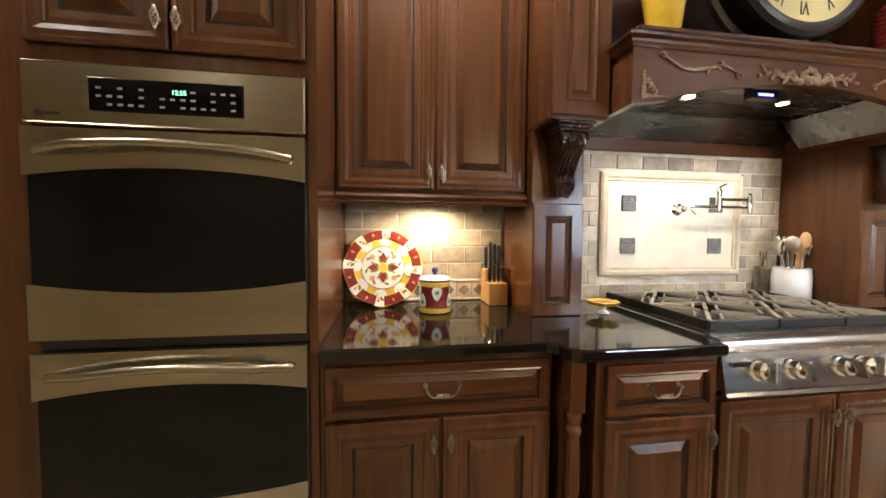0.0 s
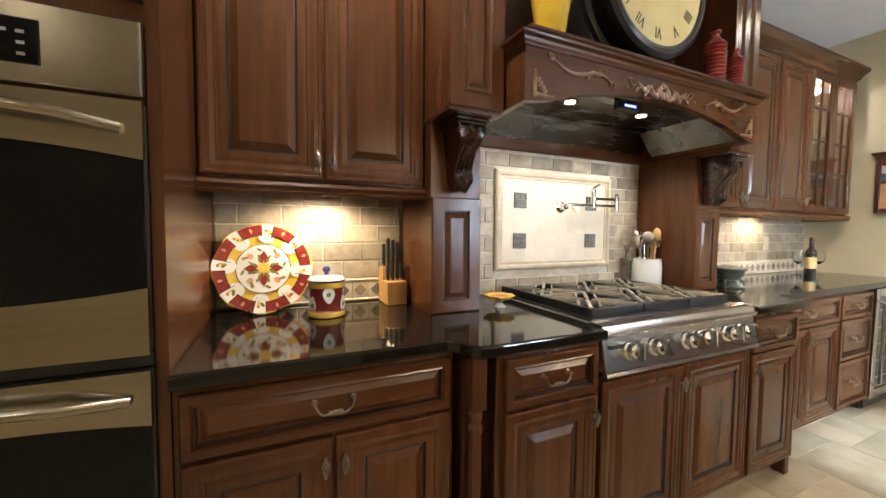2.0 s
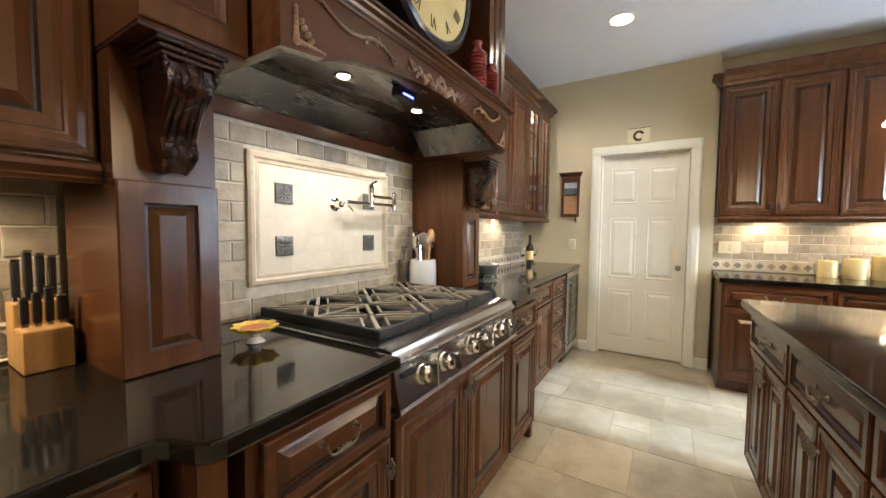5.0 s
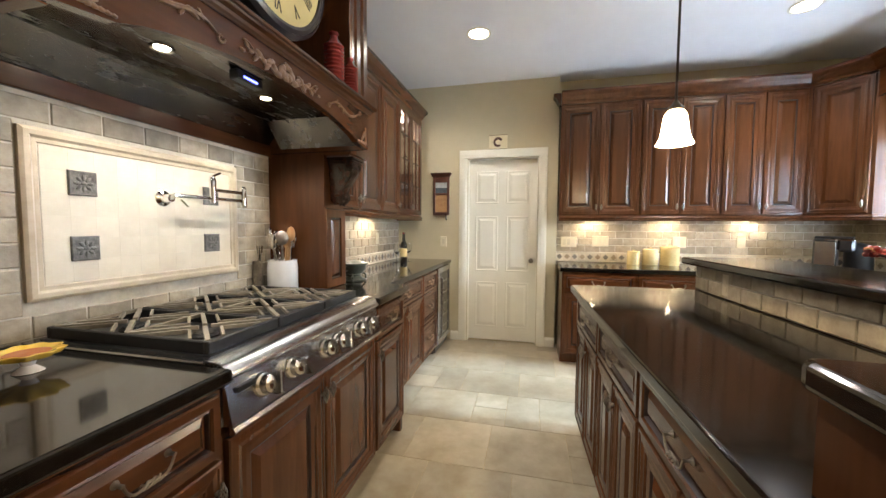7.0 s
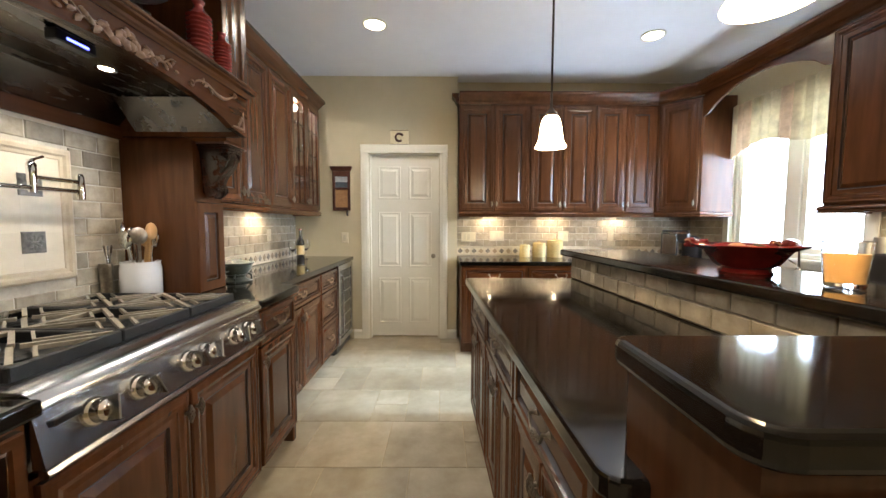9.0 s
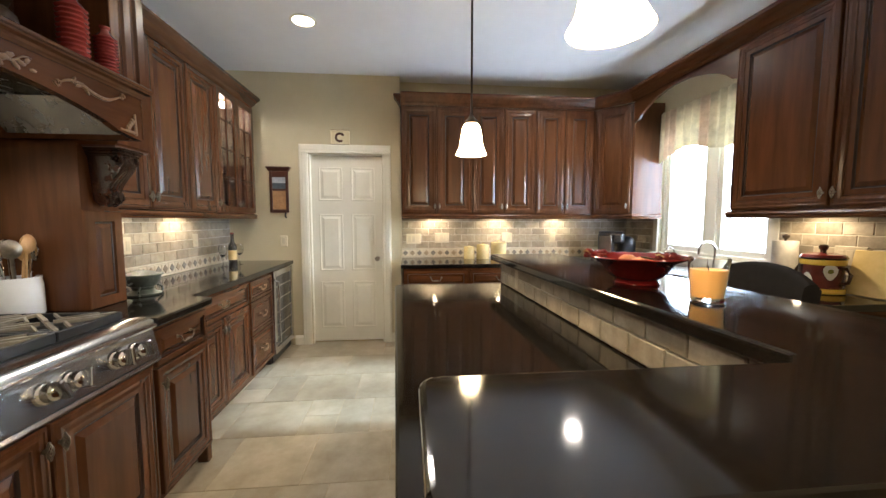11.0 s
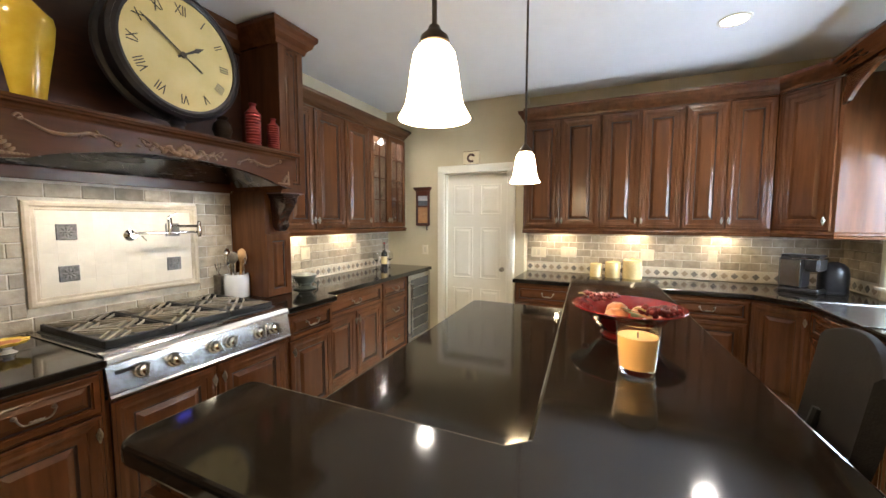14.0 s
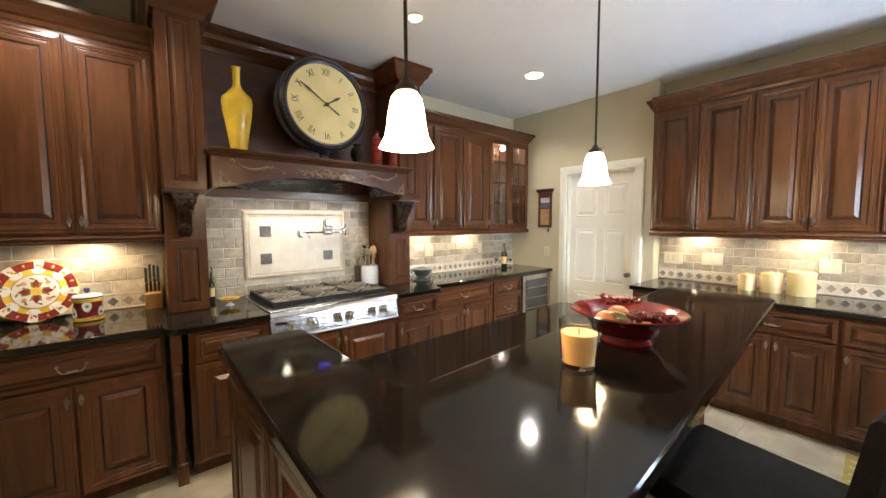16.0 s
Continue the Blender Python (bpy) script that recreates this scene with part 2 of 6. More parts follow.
RUGLINE = shader("straw_woven_rug", (0.48, 0.43, 0.24), (0.56, 0.50, 0.30), 0.95, scale=50, bump=0.5)
WINEGLASS = shader("dark_bottle_glass", (0.012, 0.010, 0.008), (0.02, 0.016, 0.012), 0.06, scale=10, coat=0.5)
GREENPOT = shader("verdigris_pot", (0.035, 0.046, 0.038), (0.10, 0.115, 0.095), 0.35, scale=20, coat=0.2)
CABINTERIOR = shader("cabinet_interior", (0.10, 0.040, 0.018), (0.16, 0.065, 0.03), 0.5, scale=3, stretch=(6, 6, 1))
HOODSTEEL = shader("dark_hood_steel", (0.20, 0.197, 0.19), (0.24, 0.237, 0.23), 0.22, metal=1.0, scale=4, stretch=(1, 4, 4), rough2=0.30, tone=(0.97, 1.03))

for grain in (WOOD, WOOD_H):
    grain.node_tree.nodes["Principled BSDF"].inputs["Specular IOR Level"].default_value = 0.40
BLACKGLASS.node_tree.nodes["Principled BSDF"].inputs["Specular IOR Level"].default_value = 0.22
LEATHER.node_tree.nodes["Principled BSDF"].inputs["Specular IOR Level"].default_value = 0.1
GLASS = bpy.data.materials.new("clear_glass")
GLASS.use_nodes = True
gb = GLASS.node_tree.nodes["Principled BSDF"]
gb.inputs["Transmission Weight"].default_value, gb.inputs["Roughness"].default_value, gb.inputs["IOR"].default_value = 1.0, 0.02, 1.45
gb.inputs["Base Color"].default_value = (0.97, 0.98, 0.98, 1)
for cloth in (FABRIC_A, FABRIC_B, FABRIC_C):
    # thin cloth lets some of the window's light through
    cn = cloth.node_tree
    body = cn.nodes["Principled BSDF"]
    thin = cn.nodes.new("ShaderNodeBsdfTranslucent")
    cn.links.new(body.inputs["Base Color"].links[0].from_socket, thin.inputs["Color"])
    both = cn.nodes.new("ShaderNodeMixShader")
    both.inputs[0].default_value = 0.22
    cn.links.new(body.outputs[0], both.inputs[1])
    cn.links.new(thin.outputs[0], both.inputs[2])
    cn.links.new(both.outputs[0], cn.nodes["Material Output"].inputs["Surface"])
# glows by itself so that the view through the window turns white
OUTSIDE_GLOW = shader("glowing_window_backdrop", (0.8, 0.8, 0.8), None, 0.9, emit=(0.90, 0.95, 1.0), power=9.0)

# ---- mesh helpers ----


def obj(name, bm, material, parent=None, label="", smooth=False, at=None):
    me = bpy.data.meshes.new(name)
    bm.normal_update()
    bm.to_mesh(me)
    bm.free()
    me.materials.append(material)
    # marked faces get the darker colour that stands for groove shade
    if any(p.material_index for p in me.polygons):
        me.materials.append(GROOVE_SHADE)
    if smooth:
        me.polygons.foreach_set("use_smooth", [True] * len(me.polygons))
        me.set_sharp_from_angle(angle=radians(38))
    ob = new(name, me)
    if parent is not None:
        ob.parent = parent
    if at is not None:
        ob.matrix_basis = at
    if label:
        ob["label"] = label
    return ob


def part(name, bm, material, parent, label="", smooth=False, at=None):
    return obj(name, bm, material, parent, label, smooth, at)


def thing(name, m, label, category, group=""):
    ob = new(name)
    ob.matrix_world = m
    ob.empty_display_size = 0.1
    return tagged(ob, label, category, group)


def structure(name, bm, material, label, category, smooth=False):
    return tagged(obj(name, bm, material, smooth=smooth), label, category, kind="structure")


def box(bm, x0, x1, y0, y1, z0, z1, bev=0.0, seg=1):
    m = Matrix.Translation(((x0 + x1) / 2, (y0 + y1) / 2, (z0 + z1) / 2)) @ Matrix.Diagonal((abs(x1 - x0), abs(y1 - y0), abs(z1 - z0), 1))
    vs = bmesh.ops.create_cube(bm, size=1, matrix=m)["verts"]
    if bev:
        es = list({e for v in vs for e in v.link_edges})
        bmesh.ops.bevel(bm, geom=es, offset=bev, segments=seg, affect="EDGES", profile=0.6)
    return bm


def boxes(*rows, bev=0.0):
    bm = bmesh.new()
    for r in rows:
        box(bm, *r, bev=bev)
    return bm


def lathe(profile, seg=28, bm=None, m=None, wave=None):
    bm = bm or bmesh.new()
    m = m or Matrix()
    rings = []
    for r, z in profile:
        if r < 1e-5:
            rings.append([bm.verts.new(m @ Vector((0, 0, z)))])
        else:
            rings.append([bm.verts.new(m @ Vector((r * math.cos(2 * math.pi * i / seg) * (wave(i / seg, r, z) if wave else 1), r * math.sin(2 * math.pi * i / seg) * (wave(i / seg, r, z) if wave else 1), z))) for i in range(seg)])
    for a, b in zip(rings, rings[1:]):
        for i in range(seg):
            j = (i + 1) % seg
            if len(a) == 1 and len(b) == 1:
                continue
            if len(a) == 1:
                bm.faces.new((a[0], b[j], b[i]))
            elif len(b) == 1:
                bm.faces.new((a[i], a[j], b[0]))
            else:
                bm.faces.new((a[i], a[j], b[j], b[i]))
    bmesh.ops.recalc_face_normals(bm, faces=bm.faces)
    return bm


def tube(points, r, seg=8, bm=None, taper=None, closed_ends=True):
    bm = bm or bmesh.new()
    ps = [Vector(p) for p in points]
    up = Vector((0.13, 0.27, 0.95))
    rings = []
    for i, p in enumerate(ps):
        d = (ps[min(i + 1, len(ps) - 1)] - ps[max(i - 1, 0)]).normalized()
        a = d.cross(up if abs(d.dot(up)) < 0.95 else Vector((1, 0, 0))).normalized()
        b = d.cross(a)
        rr = r * (taper(i / (len(ps) - 1)) if taper else 1)
        rings.append([bm.verts.new(p + a * rr * math.cos(2 * math.pi * k / seg) + b * rr * math.sin(2 * math.pi * k / seg)) for k in range(seg)])
    for u, v in zip(rings, rings[1:]):
        for k in range(seg):
            bm.faces.new((u[k], u[(k + 1) % seg], v[(k + 1) % seg], v[k]))
    if closed_ends:
        bm.faces.new(rings[0][::-1])
        bm.faces.new(rings[-1])
    return bm


def sweep(path, profile, closed=False, bm=None):
    """A moulding: the profile (out, up) carried along a path of (x, y, z), to the right-hand side of its run, with mitred corners."""
    bm = bm or bmesh.new()
    ps = [Vector(p) for p in path]
    n = len(ps)
    rings = []
    for i, p in enumerate(ps):
        before = (p - ps[i - 1]) if (i > 0 or closed) else None
        after = (ps[(i + 1) % n] - p) if (i < n - 1 or closed) else None
        na = [Vector((d.y, -d.x, 0)).normalized() for d in (before, after) if d is not None]
        out = na[0] if len(na) == 1 else (na[0] + na[1]) / max(0.2, 1 + na[0].dot(na[1]))
        rings.append([bm.verts.new(p + out * o + Vector((0, 0, u))) for o, u in profile])
    k = len(profile)
    for a in range(n if closed else n - 1):
        u, v = rings[a], rings[(a + 1) % n]
        for j in range(k):
            bm.faces.new((u[j], u[(j + 1) % k], v[(j + 1) % k], v[j]))
    if not closed:
        bm.faces.new(rings[0])
        bm.faces.new(rings[-1][::-1])
    bmesh.ops.recalc_face_normals(bm, faces=bm.faces)
    return bm


def rings_panel(w, h, steps, bm=None, x=0.0, z=0.0, y=0.0, shade_rings=()):
    """A panel with stepped mouldings, facing -y: steps of (inset, out from the back); chosen rings carry groove shade
    as colour.
    """
    bm = bm or bmesh.new()
    loops = [[bm.verts.new((x + i, y - d, z + i)), bm.verts.new((x + w - i, y - d, z + i)), bm.verts.new((x + w - i, y - d, z + h - i)), bm.verts.new((x + i, y - d, z + h - i))] for i, d in steps]
    for q, (a, b) in enumerate(zip(loops, loops[1:])):
        for k in range(4):
            fc = bm.faces.new((a[k], a[(k + 1) % 4], b[(k + 1) % 4], b[k]))
            fc.material_index = 1 if q in shade_rings else 0
    bm.faces.new(loops[-1])
    bm.faces.new(loops[0][::-1])
    return bm


def prism(outline, depth, bm=None, m=None):
    """A flat outline in x and z, carried depth along y."""
    bm = bm or bmesh.new()
    m = m or Matrix()
    a = [bm.verts.new(m @ Vector((x, 0, z))) for x, z in outline]
    b = [bm.verts.new(m @ Vector((x, depth, z))) for x, z in outline]
    n = len(a)
    for i in range(n):
        bm.faces.new((a[i], a[(i + 1) % n], b[(i + 1) % n], b[i]))
    bm.faces.new(a[::-1])
    bm.faces.new(b)
    bmesh.ops.recalc_face_normals(bm, faces=bm.faces)
    return bm


def letters(text, size, material, parent, name, at, thick=0.0008):
    cu = bpy.data.curves.new(name, "FONT")
    cu.body, cu.size, cu.align_x, cu.align_y, cu.extrude = text, size, "CENTER", "CENTER", thick
    tmp = new(name, cu)
    bpy.context.view_layer.update()
    me = bpy.data.meshes.new_from_object(tmp.evaluated_get(bpy.context.evaluated_depsgraph_get()))
    bpy.data.objects.remove(tmp)
    me.materials.clear()
    me.materials.append(material)
    ob = new(name, me)
    ob.parent = parent
    ob.matrix_basis = at
    return ob


DOOR_STEPS = [(0, 0), (0, 0.017), (0.004, 0.021), (0.012, 0.022), (0.015, 0.0185), (0.030, 0.0205), (0.044, 0.0165), (0.050, 0.017), (0.053, 0.012), (0.062, 0.013), (0.082, 0.0115), (0.087, 0.004), (0.092, 0.004), (0.116, 0.016), (0.119, 0.016)]
SLIM_STEPS = [(0, 0), (0, 0.018), (0.004, 0.022), (0.024, 0.022), (0.027, 0.015), (0.033, 0.018), (0.037, 0.006), (0.042, 0.006), (0.058, 0.016), (0.060, 0.016)]
PIL_STEPS = [(0, 0), (0, 0.010), (0.004, 0.014), (0.052, 0.014), (0.056, 0.005), (0.062, 0.004), (0.082, 0.014), (0.085, 0.014)]


def knob(parent, x, z, y=-0.022):
    """An openwork twisted knob that stands upright on its post."""
    bm = lathe([(0.0, 0), (0.007, 0), (0.005, 0.006), (0.004, 0.012), (0.0, 0.012)], 8, m=Matrix.Translation((x, y, z)) @ Matrix.Rotation(radians(90), 4, "X"))
    for k in range(6):
        pts = []
        for i in range(9):
            u = i / 8
            a = 2 * math.pi * (k / 6 + u * 0.55)
            r = 0.0085 * math.sin(math.pi * u) + 0.0012
            pts.append((x + r * math.cos(a), y - 0.018 + r * math.sin(a), z - 0.026 + 0.052 * u))
        tube(pts, 0.0022, 5, bm)
    for s in (-0.027, 0.027):
        bmesh.ops.create_icosphere(bm, subdivisions=1, radius=0.005, matrix=Matrix.Translation((x, y - 0.018, z + s)))
    return part("knob", bm, NICKEL, parent, "antique nickel openwork knob", True)


def bail(parent, x, z, y=-0.022, w=0.105):
    """A drooping bail pull with a twisted grip."""
    bm = bmesh.new()
    for s in (-1, 1):
        lathe([(0.0, 0), (0.009, 0), (0.006, 0.004), (0.0035, 0.010), (0.0045, 0.020), (0.0, 0.022)], 8, bm, Matrix.Translation((x + s * w / 2, y, z + 0.012)) @ Matrix.Rotation(radians(90), 4, "X"))
    pts = []
    for i in range(15):
        u = i / 14 * 2 - 1
        drop = -0.030 * (1 - abs(u) ** 6) + 0.006 * math.cos(u * 5) * (1 - abs(u))
        pts.append((x + u * w / 2, y - 0.019, z + 0.012 + drop))
    tube(pts, 0.003, 6, bm)
    for k in range(3):
        tw = [(x + (i / 10 - 0.5) * 0.04, y - 0.019 + 0.0055 * math.sin(2 * math.pi * (k / 3 + i / 10)), z - 0.016 + 0.0055 * math.cos(2 * math.pi * (k / 3 + i / 10))) for i in range(11)]
        tube(tw, 0.0022, 5, bm)
    return part("pull_handle", bm, NICKEL, parent, "antique nickel bail pull", True)


def front(unit, kind, x, z, w, h, hw="", y=0.0):
    """A door or drawer front on a cabinet unit, with its handle; hw: l or r, where the knob sits, or b for a bail pull; capitals put it low."""
    g = 0.003
    slim = kind == "drawer" or w < 0.24
    steps = SLIM_STEPS if slim else DOOR_STEPS
    d = part(kind, rings_panel(w - 2 * g, h - 2 * g, steps, x=x + g, z=z + g, y=y, shade_rings=(5,) if slim else (10, 11)), WOOD_H if kind == "drawer" else WOOD, unit)
    fy = y - 0.022
    if hw == "b":
        bail(d, x + w / 2, z + h / 2, fy + 0.004)
    elif hw:
        kx = x + (0.024 if hw in "lL" else w - 0.024)
        knob(d, kx, z + (0.075 if hw in "LR" else h - 0.075), fy)
    return d


def cabinet(name, m, w, depth, z0, z1, fronts, label, category="cabinet", kick=0.0, group="", body=WOOD):
    u = thing(name, m, label, category, group)
    bm = boxes((0, w, 0, depth, z0 + kick, z1), bev=0.0015)
    if kick:
        box(bm, 0.0, w, 0.07, depth, z0, z0 + kick)
    part("body", bm, body, u)
    for f in fronts:
        front(u, *f)
    return u


TILE_CACHE = {}


def tile_mesh(w, h, t, material, bev=0.003):
    key = (round(w, 3), round(h, 3), round(t, 3), material.name)
    if key not in TILE_CACHE:
        bm = rings_panel(w, h, [(0, 0), (0, t - bev), (bev, t)], x=-w / 2, z=-h / 2)
        me = bpy.data.meshes.new("tile")
        bm.to_mesh(me)
        bm.free()
        me.materials.append(material)
        TILE_CACHE[key] = me
    return TILE_CACHE[key]


def piece(name, me, parent, m):
    ob = new(name, me)
    ob.parent = parent
    ob.matrix_basis = m
    return ob


def brickwork(parent, w, z0, z1, material=None, bw=0.152, bh=0.076, j=0.005, hole=None, start=0):
    """Running-bond tiles on a slab whose face is y = 0, x from 0 to w."""
    material = material or TRAVERTINE
    row, z = start, z0
    while z < z1 - 0.012:
        h = min(bh, z1 - z) - j
        x = -(bw / 2) if row % 2 else 0.0
        while x < w - 0.004:
            a, b = max(x, 0), min(x + bw, w)
            spans = [(a, b)]
            if hole and z + h > hole[2] and z < hole[3]:
                spans = [(a, min(b, hole[0])), (max(a, hole[1]), b)]
            for a, b in spans:
                if b - a > 0.02:
                    tw = round(b - a - j, 3)
                    tilt = random.uniform(-0.4, 0.4)
                    piece("tile", tile_mesh(tw, round(h, 3), 0.008, material), parent, pose((a + b) / 2, 0.0045, z + bh / 2 - j / 2 if h > bh - j - 0.004 else z + h / 2, tilt, 0, 0))
            x += bw
        z += bh
        row += 1


def listello(parent, w, z0, start=0):
    """A band of square tiles with diamond insets, between two thin stone rails."""
    s = 0.078
    n = int(w / s)
    s2 = w / n
    dm = bmesh.new()
    r = 0.030
    lathe([(r, 0), (r, 0.003), (r - 0.003, 0.005), (0.0, 0.005)], 4, dm, Matrix.Rotation(radians(90), 4, "X") @ Matrix.Rotation(0, 4, "Z"))
    for k, mt in enumerate((SLATE, TAUPE)):
        me = bpy.data.meshes.new("diamond_inset")
        dm.to_mesh(me)
        me.materials.append(mt)
        TILE_CACHE["diamond", k] = me
    dm.free()
    for i in range(n):
        cx = (i + 0.5) * s2
        piece("border_tile", tile_mesh(round(s2 - 0.003, 3), 0.076, 0.008, LIMESTONE), parent, pose(cx, 0, z0 + 0.052))
        piece("diamond_inset", TILE_CACHE["diamond", (i + start) % 2], parent, pose(cx, -0.008, z0 + 0.052))
    for zz, hh in ((z0 + 0.001, 0.011), (z0 + 0.092, 0.014)):
        part("rail_tile", sweep([(0, 0, zz), (w, 0, zz)], [(0, 0), (0.012, 0.002), (0.014, hh / 2), (0.010, hh), (0, hh)]), LIMESTONE, parent)
    return z0 + 0.108

# ---- the room ----
CEIL = 2.87
structure("floor", boxes((-3.0, 5.2, -3.1, 2.05, -0.10, -0.004)), FLOORGROUT, "travertine tile floor in beige and cream", "floor")
structure("ceiling", boxes((-3.1, 5.2, -3.2, 2.05, CEIL, CEIL + 0.10)), CEILING, "smooth white painted ceiling", "ceiling")
structure("wall_north", boxes((-3.1, 5.2, 1.80, 1.95, -0.1, CEIL), (1.232, 4.83, 1.745, 1.80, 0, CEIL)), PAINT, "khaki painted kitchen wall behind the range", "wall")
structure("wall_west", boxes((-3.1, -3.0, -3.2, 1.90, -0.1, CEIL)), PAINT, "plain khaki painted wall", "wall")
structure("wall_south", boxes((-3.0, 3.21, -2.865, -2.745, -0.1, CEIL), (4.41, 5.2, -2.865, -2.745, -0.1, CEIL), (3.21, 4.41, -2.865, -2.745, -0.1, 1.02), (3.21, 4.41, -2.865, -2.745, 2.36, CEIL)), PAINT, "khaki painted wall with the sink window", "wall")
structure("wall_east", boxes((4.83, 4.99, 0.914, 1.745, 0, CEIL), (4.83, 4.99, -0.05, 0.150, 0, CEIL), (4.83, 4.99, 0.150, 0.914, 2.05, CEIL), (4.99, 5.2, -2.745, 1.745, -0.1, CEIL)), PAINT, "khaki painted wall around the pantry door", "wall")
# baseboards beside the door
BASE = [(0, 0), (0.014, 0), (0.014, 0.075), (0.009, 0.088), (0.004, 0.098), (0, 0.10)]
structure("baseboard", sweep([(4.83, 1.10, 0), (4.83, 1.008, 0)], BASE), WHITE, "white painted baseboard", "baseboard")
structure("baseboard", sweep([(4.83, 0.054, 0), (4.83, -0.05, 0)], BASE), WHITE, "white painted baseboard", "baseboard")

# pantry door
trim = bmesh.new()
for y0, y1 in ((0.919, 1.008), (0.056, 0.145)):
    box(trim, 4.808, 4.832, y0, y1, 0, 2.055, 0.004)
    box(trim, 4.802, 4.810, y0 + 0.012, y1 - 0.030, 0, 2.055, 0.003)
box(trim, 4.808, 4.832, 0.056, 1.008, 2.055, 2.145, 0.004)
box(trim, 4.802, 4.810, 0.07, 0.994, 2.085, 2.135, 0.003)
structure("trim", trim, WHITE, "white painted moulded door casing", "trim")
door = structure("door_1", boxes((4.885, 4.92, 0.154, 0.910, 0.012, 2.042), bev=0.003), WHITE, "white six-panel pantry door, closed", "door")
for yy, w in ((0.83, 0.255), (0.488, 0.255)):
    for z0, h in ((0.16, 0.52), (0.80, 0.62), (1.56, 0.36)):
        part("door_panel", rings_panel(w, h, [(0, 0), (0, 0.003), (0.012, 0.006), (0.016, 0.002), (0.030, 0.002), (0.055, 0.009), (0.058, 0.009)]), WHITE, door, at=pose(4.884, yy, z0, 0, 0, -90))
part("door_jamb", boxes((4.832, 4.885, 0.152, 0.160, 0, 2.05), (4.832, 4.885, 0.904, 0.912, 0, 2.05), (4.832, 4.885, 0.160, 0.904, 2.042, 2.05)), WHITE, door)
kn = lathe([(0, 0), (0.026, 0), (0.024, 0.006), (0.010, 0.010), (0.009, 0.026), (0.020, 0.034), (0.026, 0.046), (0.022, 0.058), (0, 0.062)], 16)
part("door_knob", kn, NICKEL, door, "brushed nickel round knob", True, pose(4.884, 0.212, 0.93, 0, -90, 0))

# sink window
win = structure("window_1", boxes((3.21, 3.24, -2.845, -2.775, 1.02, 2.36), (4.38, 4.41, -2.845, -2.775, 1.02, 2.36), (3.24, 4.38, -2.845, -2.775, 1.02, 1.055), (3.24, 4.38, -2.845, -2.775, 2.325, 2.36), (3.74, 3.84, -2.845, -2.775, 1.055, 2.325), bev=0.003), WHITE, "white double casement window over the sink", "window")
part("window_sill", boxes((3.14, 4.48, -2.745, -2.7, 0.995, 1.02), (3.16, 4.46, -2.745, -2.73, 0.94, 0.995), bev=0.004), WHITE, win, "white painted sill")
for x0, x1 in ((3.242, 3.738), (3.842, 4.378)):
    part("sash", boxes((x0, x0 + 0.045, -2.83, -2.79, 1.058, 2.322), (x1 - 0.045, x1, -2.83, -2.79, 1.058, 2.322), (x0 + 0.045, x1 - 0.045, -2.83, -2.79, 1.058, 1.105), (x0 + 0.045, x1 - 0.045, -2.83, -2.79, 2.275, 2.322), bev=0.003), WHITE, win)
    pn = part("pane", boxes((x0 + 0.045, x1 - 0.045, -2.813, -2.807, 1.105, 2.275)), GLASS, win, "clear glass pane")
    pn.visible_shadow = False
for y0 in (3.14, 4.41):
    part("window_casing", boxes((y0, y0 + 0.07, -2.745, -2.727, 1.02, 2.43), bev=0.003), WHITE, win)
# added self-lit board that fills the window view
structure("backdrop", boxes((-40, 50, -60.2, -60, -10, 18)), OUTSIDE_GLOW, "self-lit white backdrop board outside the window", "backdrop")
structure("ground", boxes((-60, 60, -62, -3.4, -0.6, -0.5)), shader("lawn", (0.05, 0.08, 0.025), (0.09, 0.12, 0.04), 0.9, scale=2), "lawn outside the window", "ground")

# ---- counters ----


def slab(name, outline, z0, z1, label, r=0.008):
    bm = bmesh.new()
    f = bm.faces.new([bm.verts.new((x, y, z0)) for x, y in outline])
    ex = bmesh.ops.extrude_face_region(bm, geom=[f])
    vs = [g for g in ex["geom"] if isinstance(g, bmesh.types.BMVert)]
    bmesh.ops.translate(bm, verts=vs, vec=(0, 0, z1 - z0))
    bmesh.ops.recalc_face_normals(bm, faces=bm.faces)
    es = [e for e in bm.edges if abs(e.verts[0].co.z - e.verts[1].co.z) < 1e-6]
    bmesh.ops.bevel(bm, geom=es, offset=r, segments=3, affect="EDGES", profile=0.5)
    ob = obj(name, bm, GRANITE)
    return tagged(ob, label, "worktop")


def arc(cx, cy, r, a0, a1, n=6):
    return [(cx + r * math.cos(radians(a0 + (a1 - a0) * i / n)), cy + r * math.sin(radians(a0 + (a1 - a0) * i / n))) for i in range(n + 1)]


slab("worktop", [(0.216, 1.788), (0.216, 1.045), (0.925, 1.045), (0.942, 1.040), (0.955, 1.022), (0.972, 0.972), (0.987, 0.952), (1.012, 0.946), (1.494, 0.946), (1.494, 1.733), (1.232, 1.733), (1.232, 1.788)], 0.885, 0.925, "polished black granite worktop beside the wall ovens")
slab("worktop", [(2.455, 1.733), (2.455, 0.955), (2.895, 0.955), (2.920, 0.966), (2.945, 1.070), (2.970, 1.095), (4.826, 1.100), (4.826, 1.733)], 0.885, 0.925, "polished black granite worktop over the long base cabinets")
slab("worktop", [(4.29, -0.055), (4.978, -0.055), (4.978, -2.735), (2.40, -2.735), (2.40, -2.24), (2.44, -2.20), (4.05, -2.20), (4.29, -1.96)], 0.885, 0.925, "polished black granite worktop turning the corner to the sink")
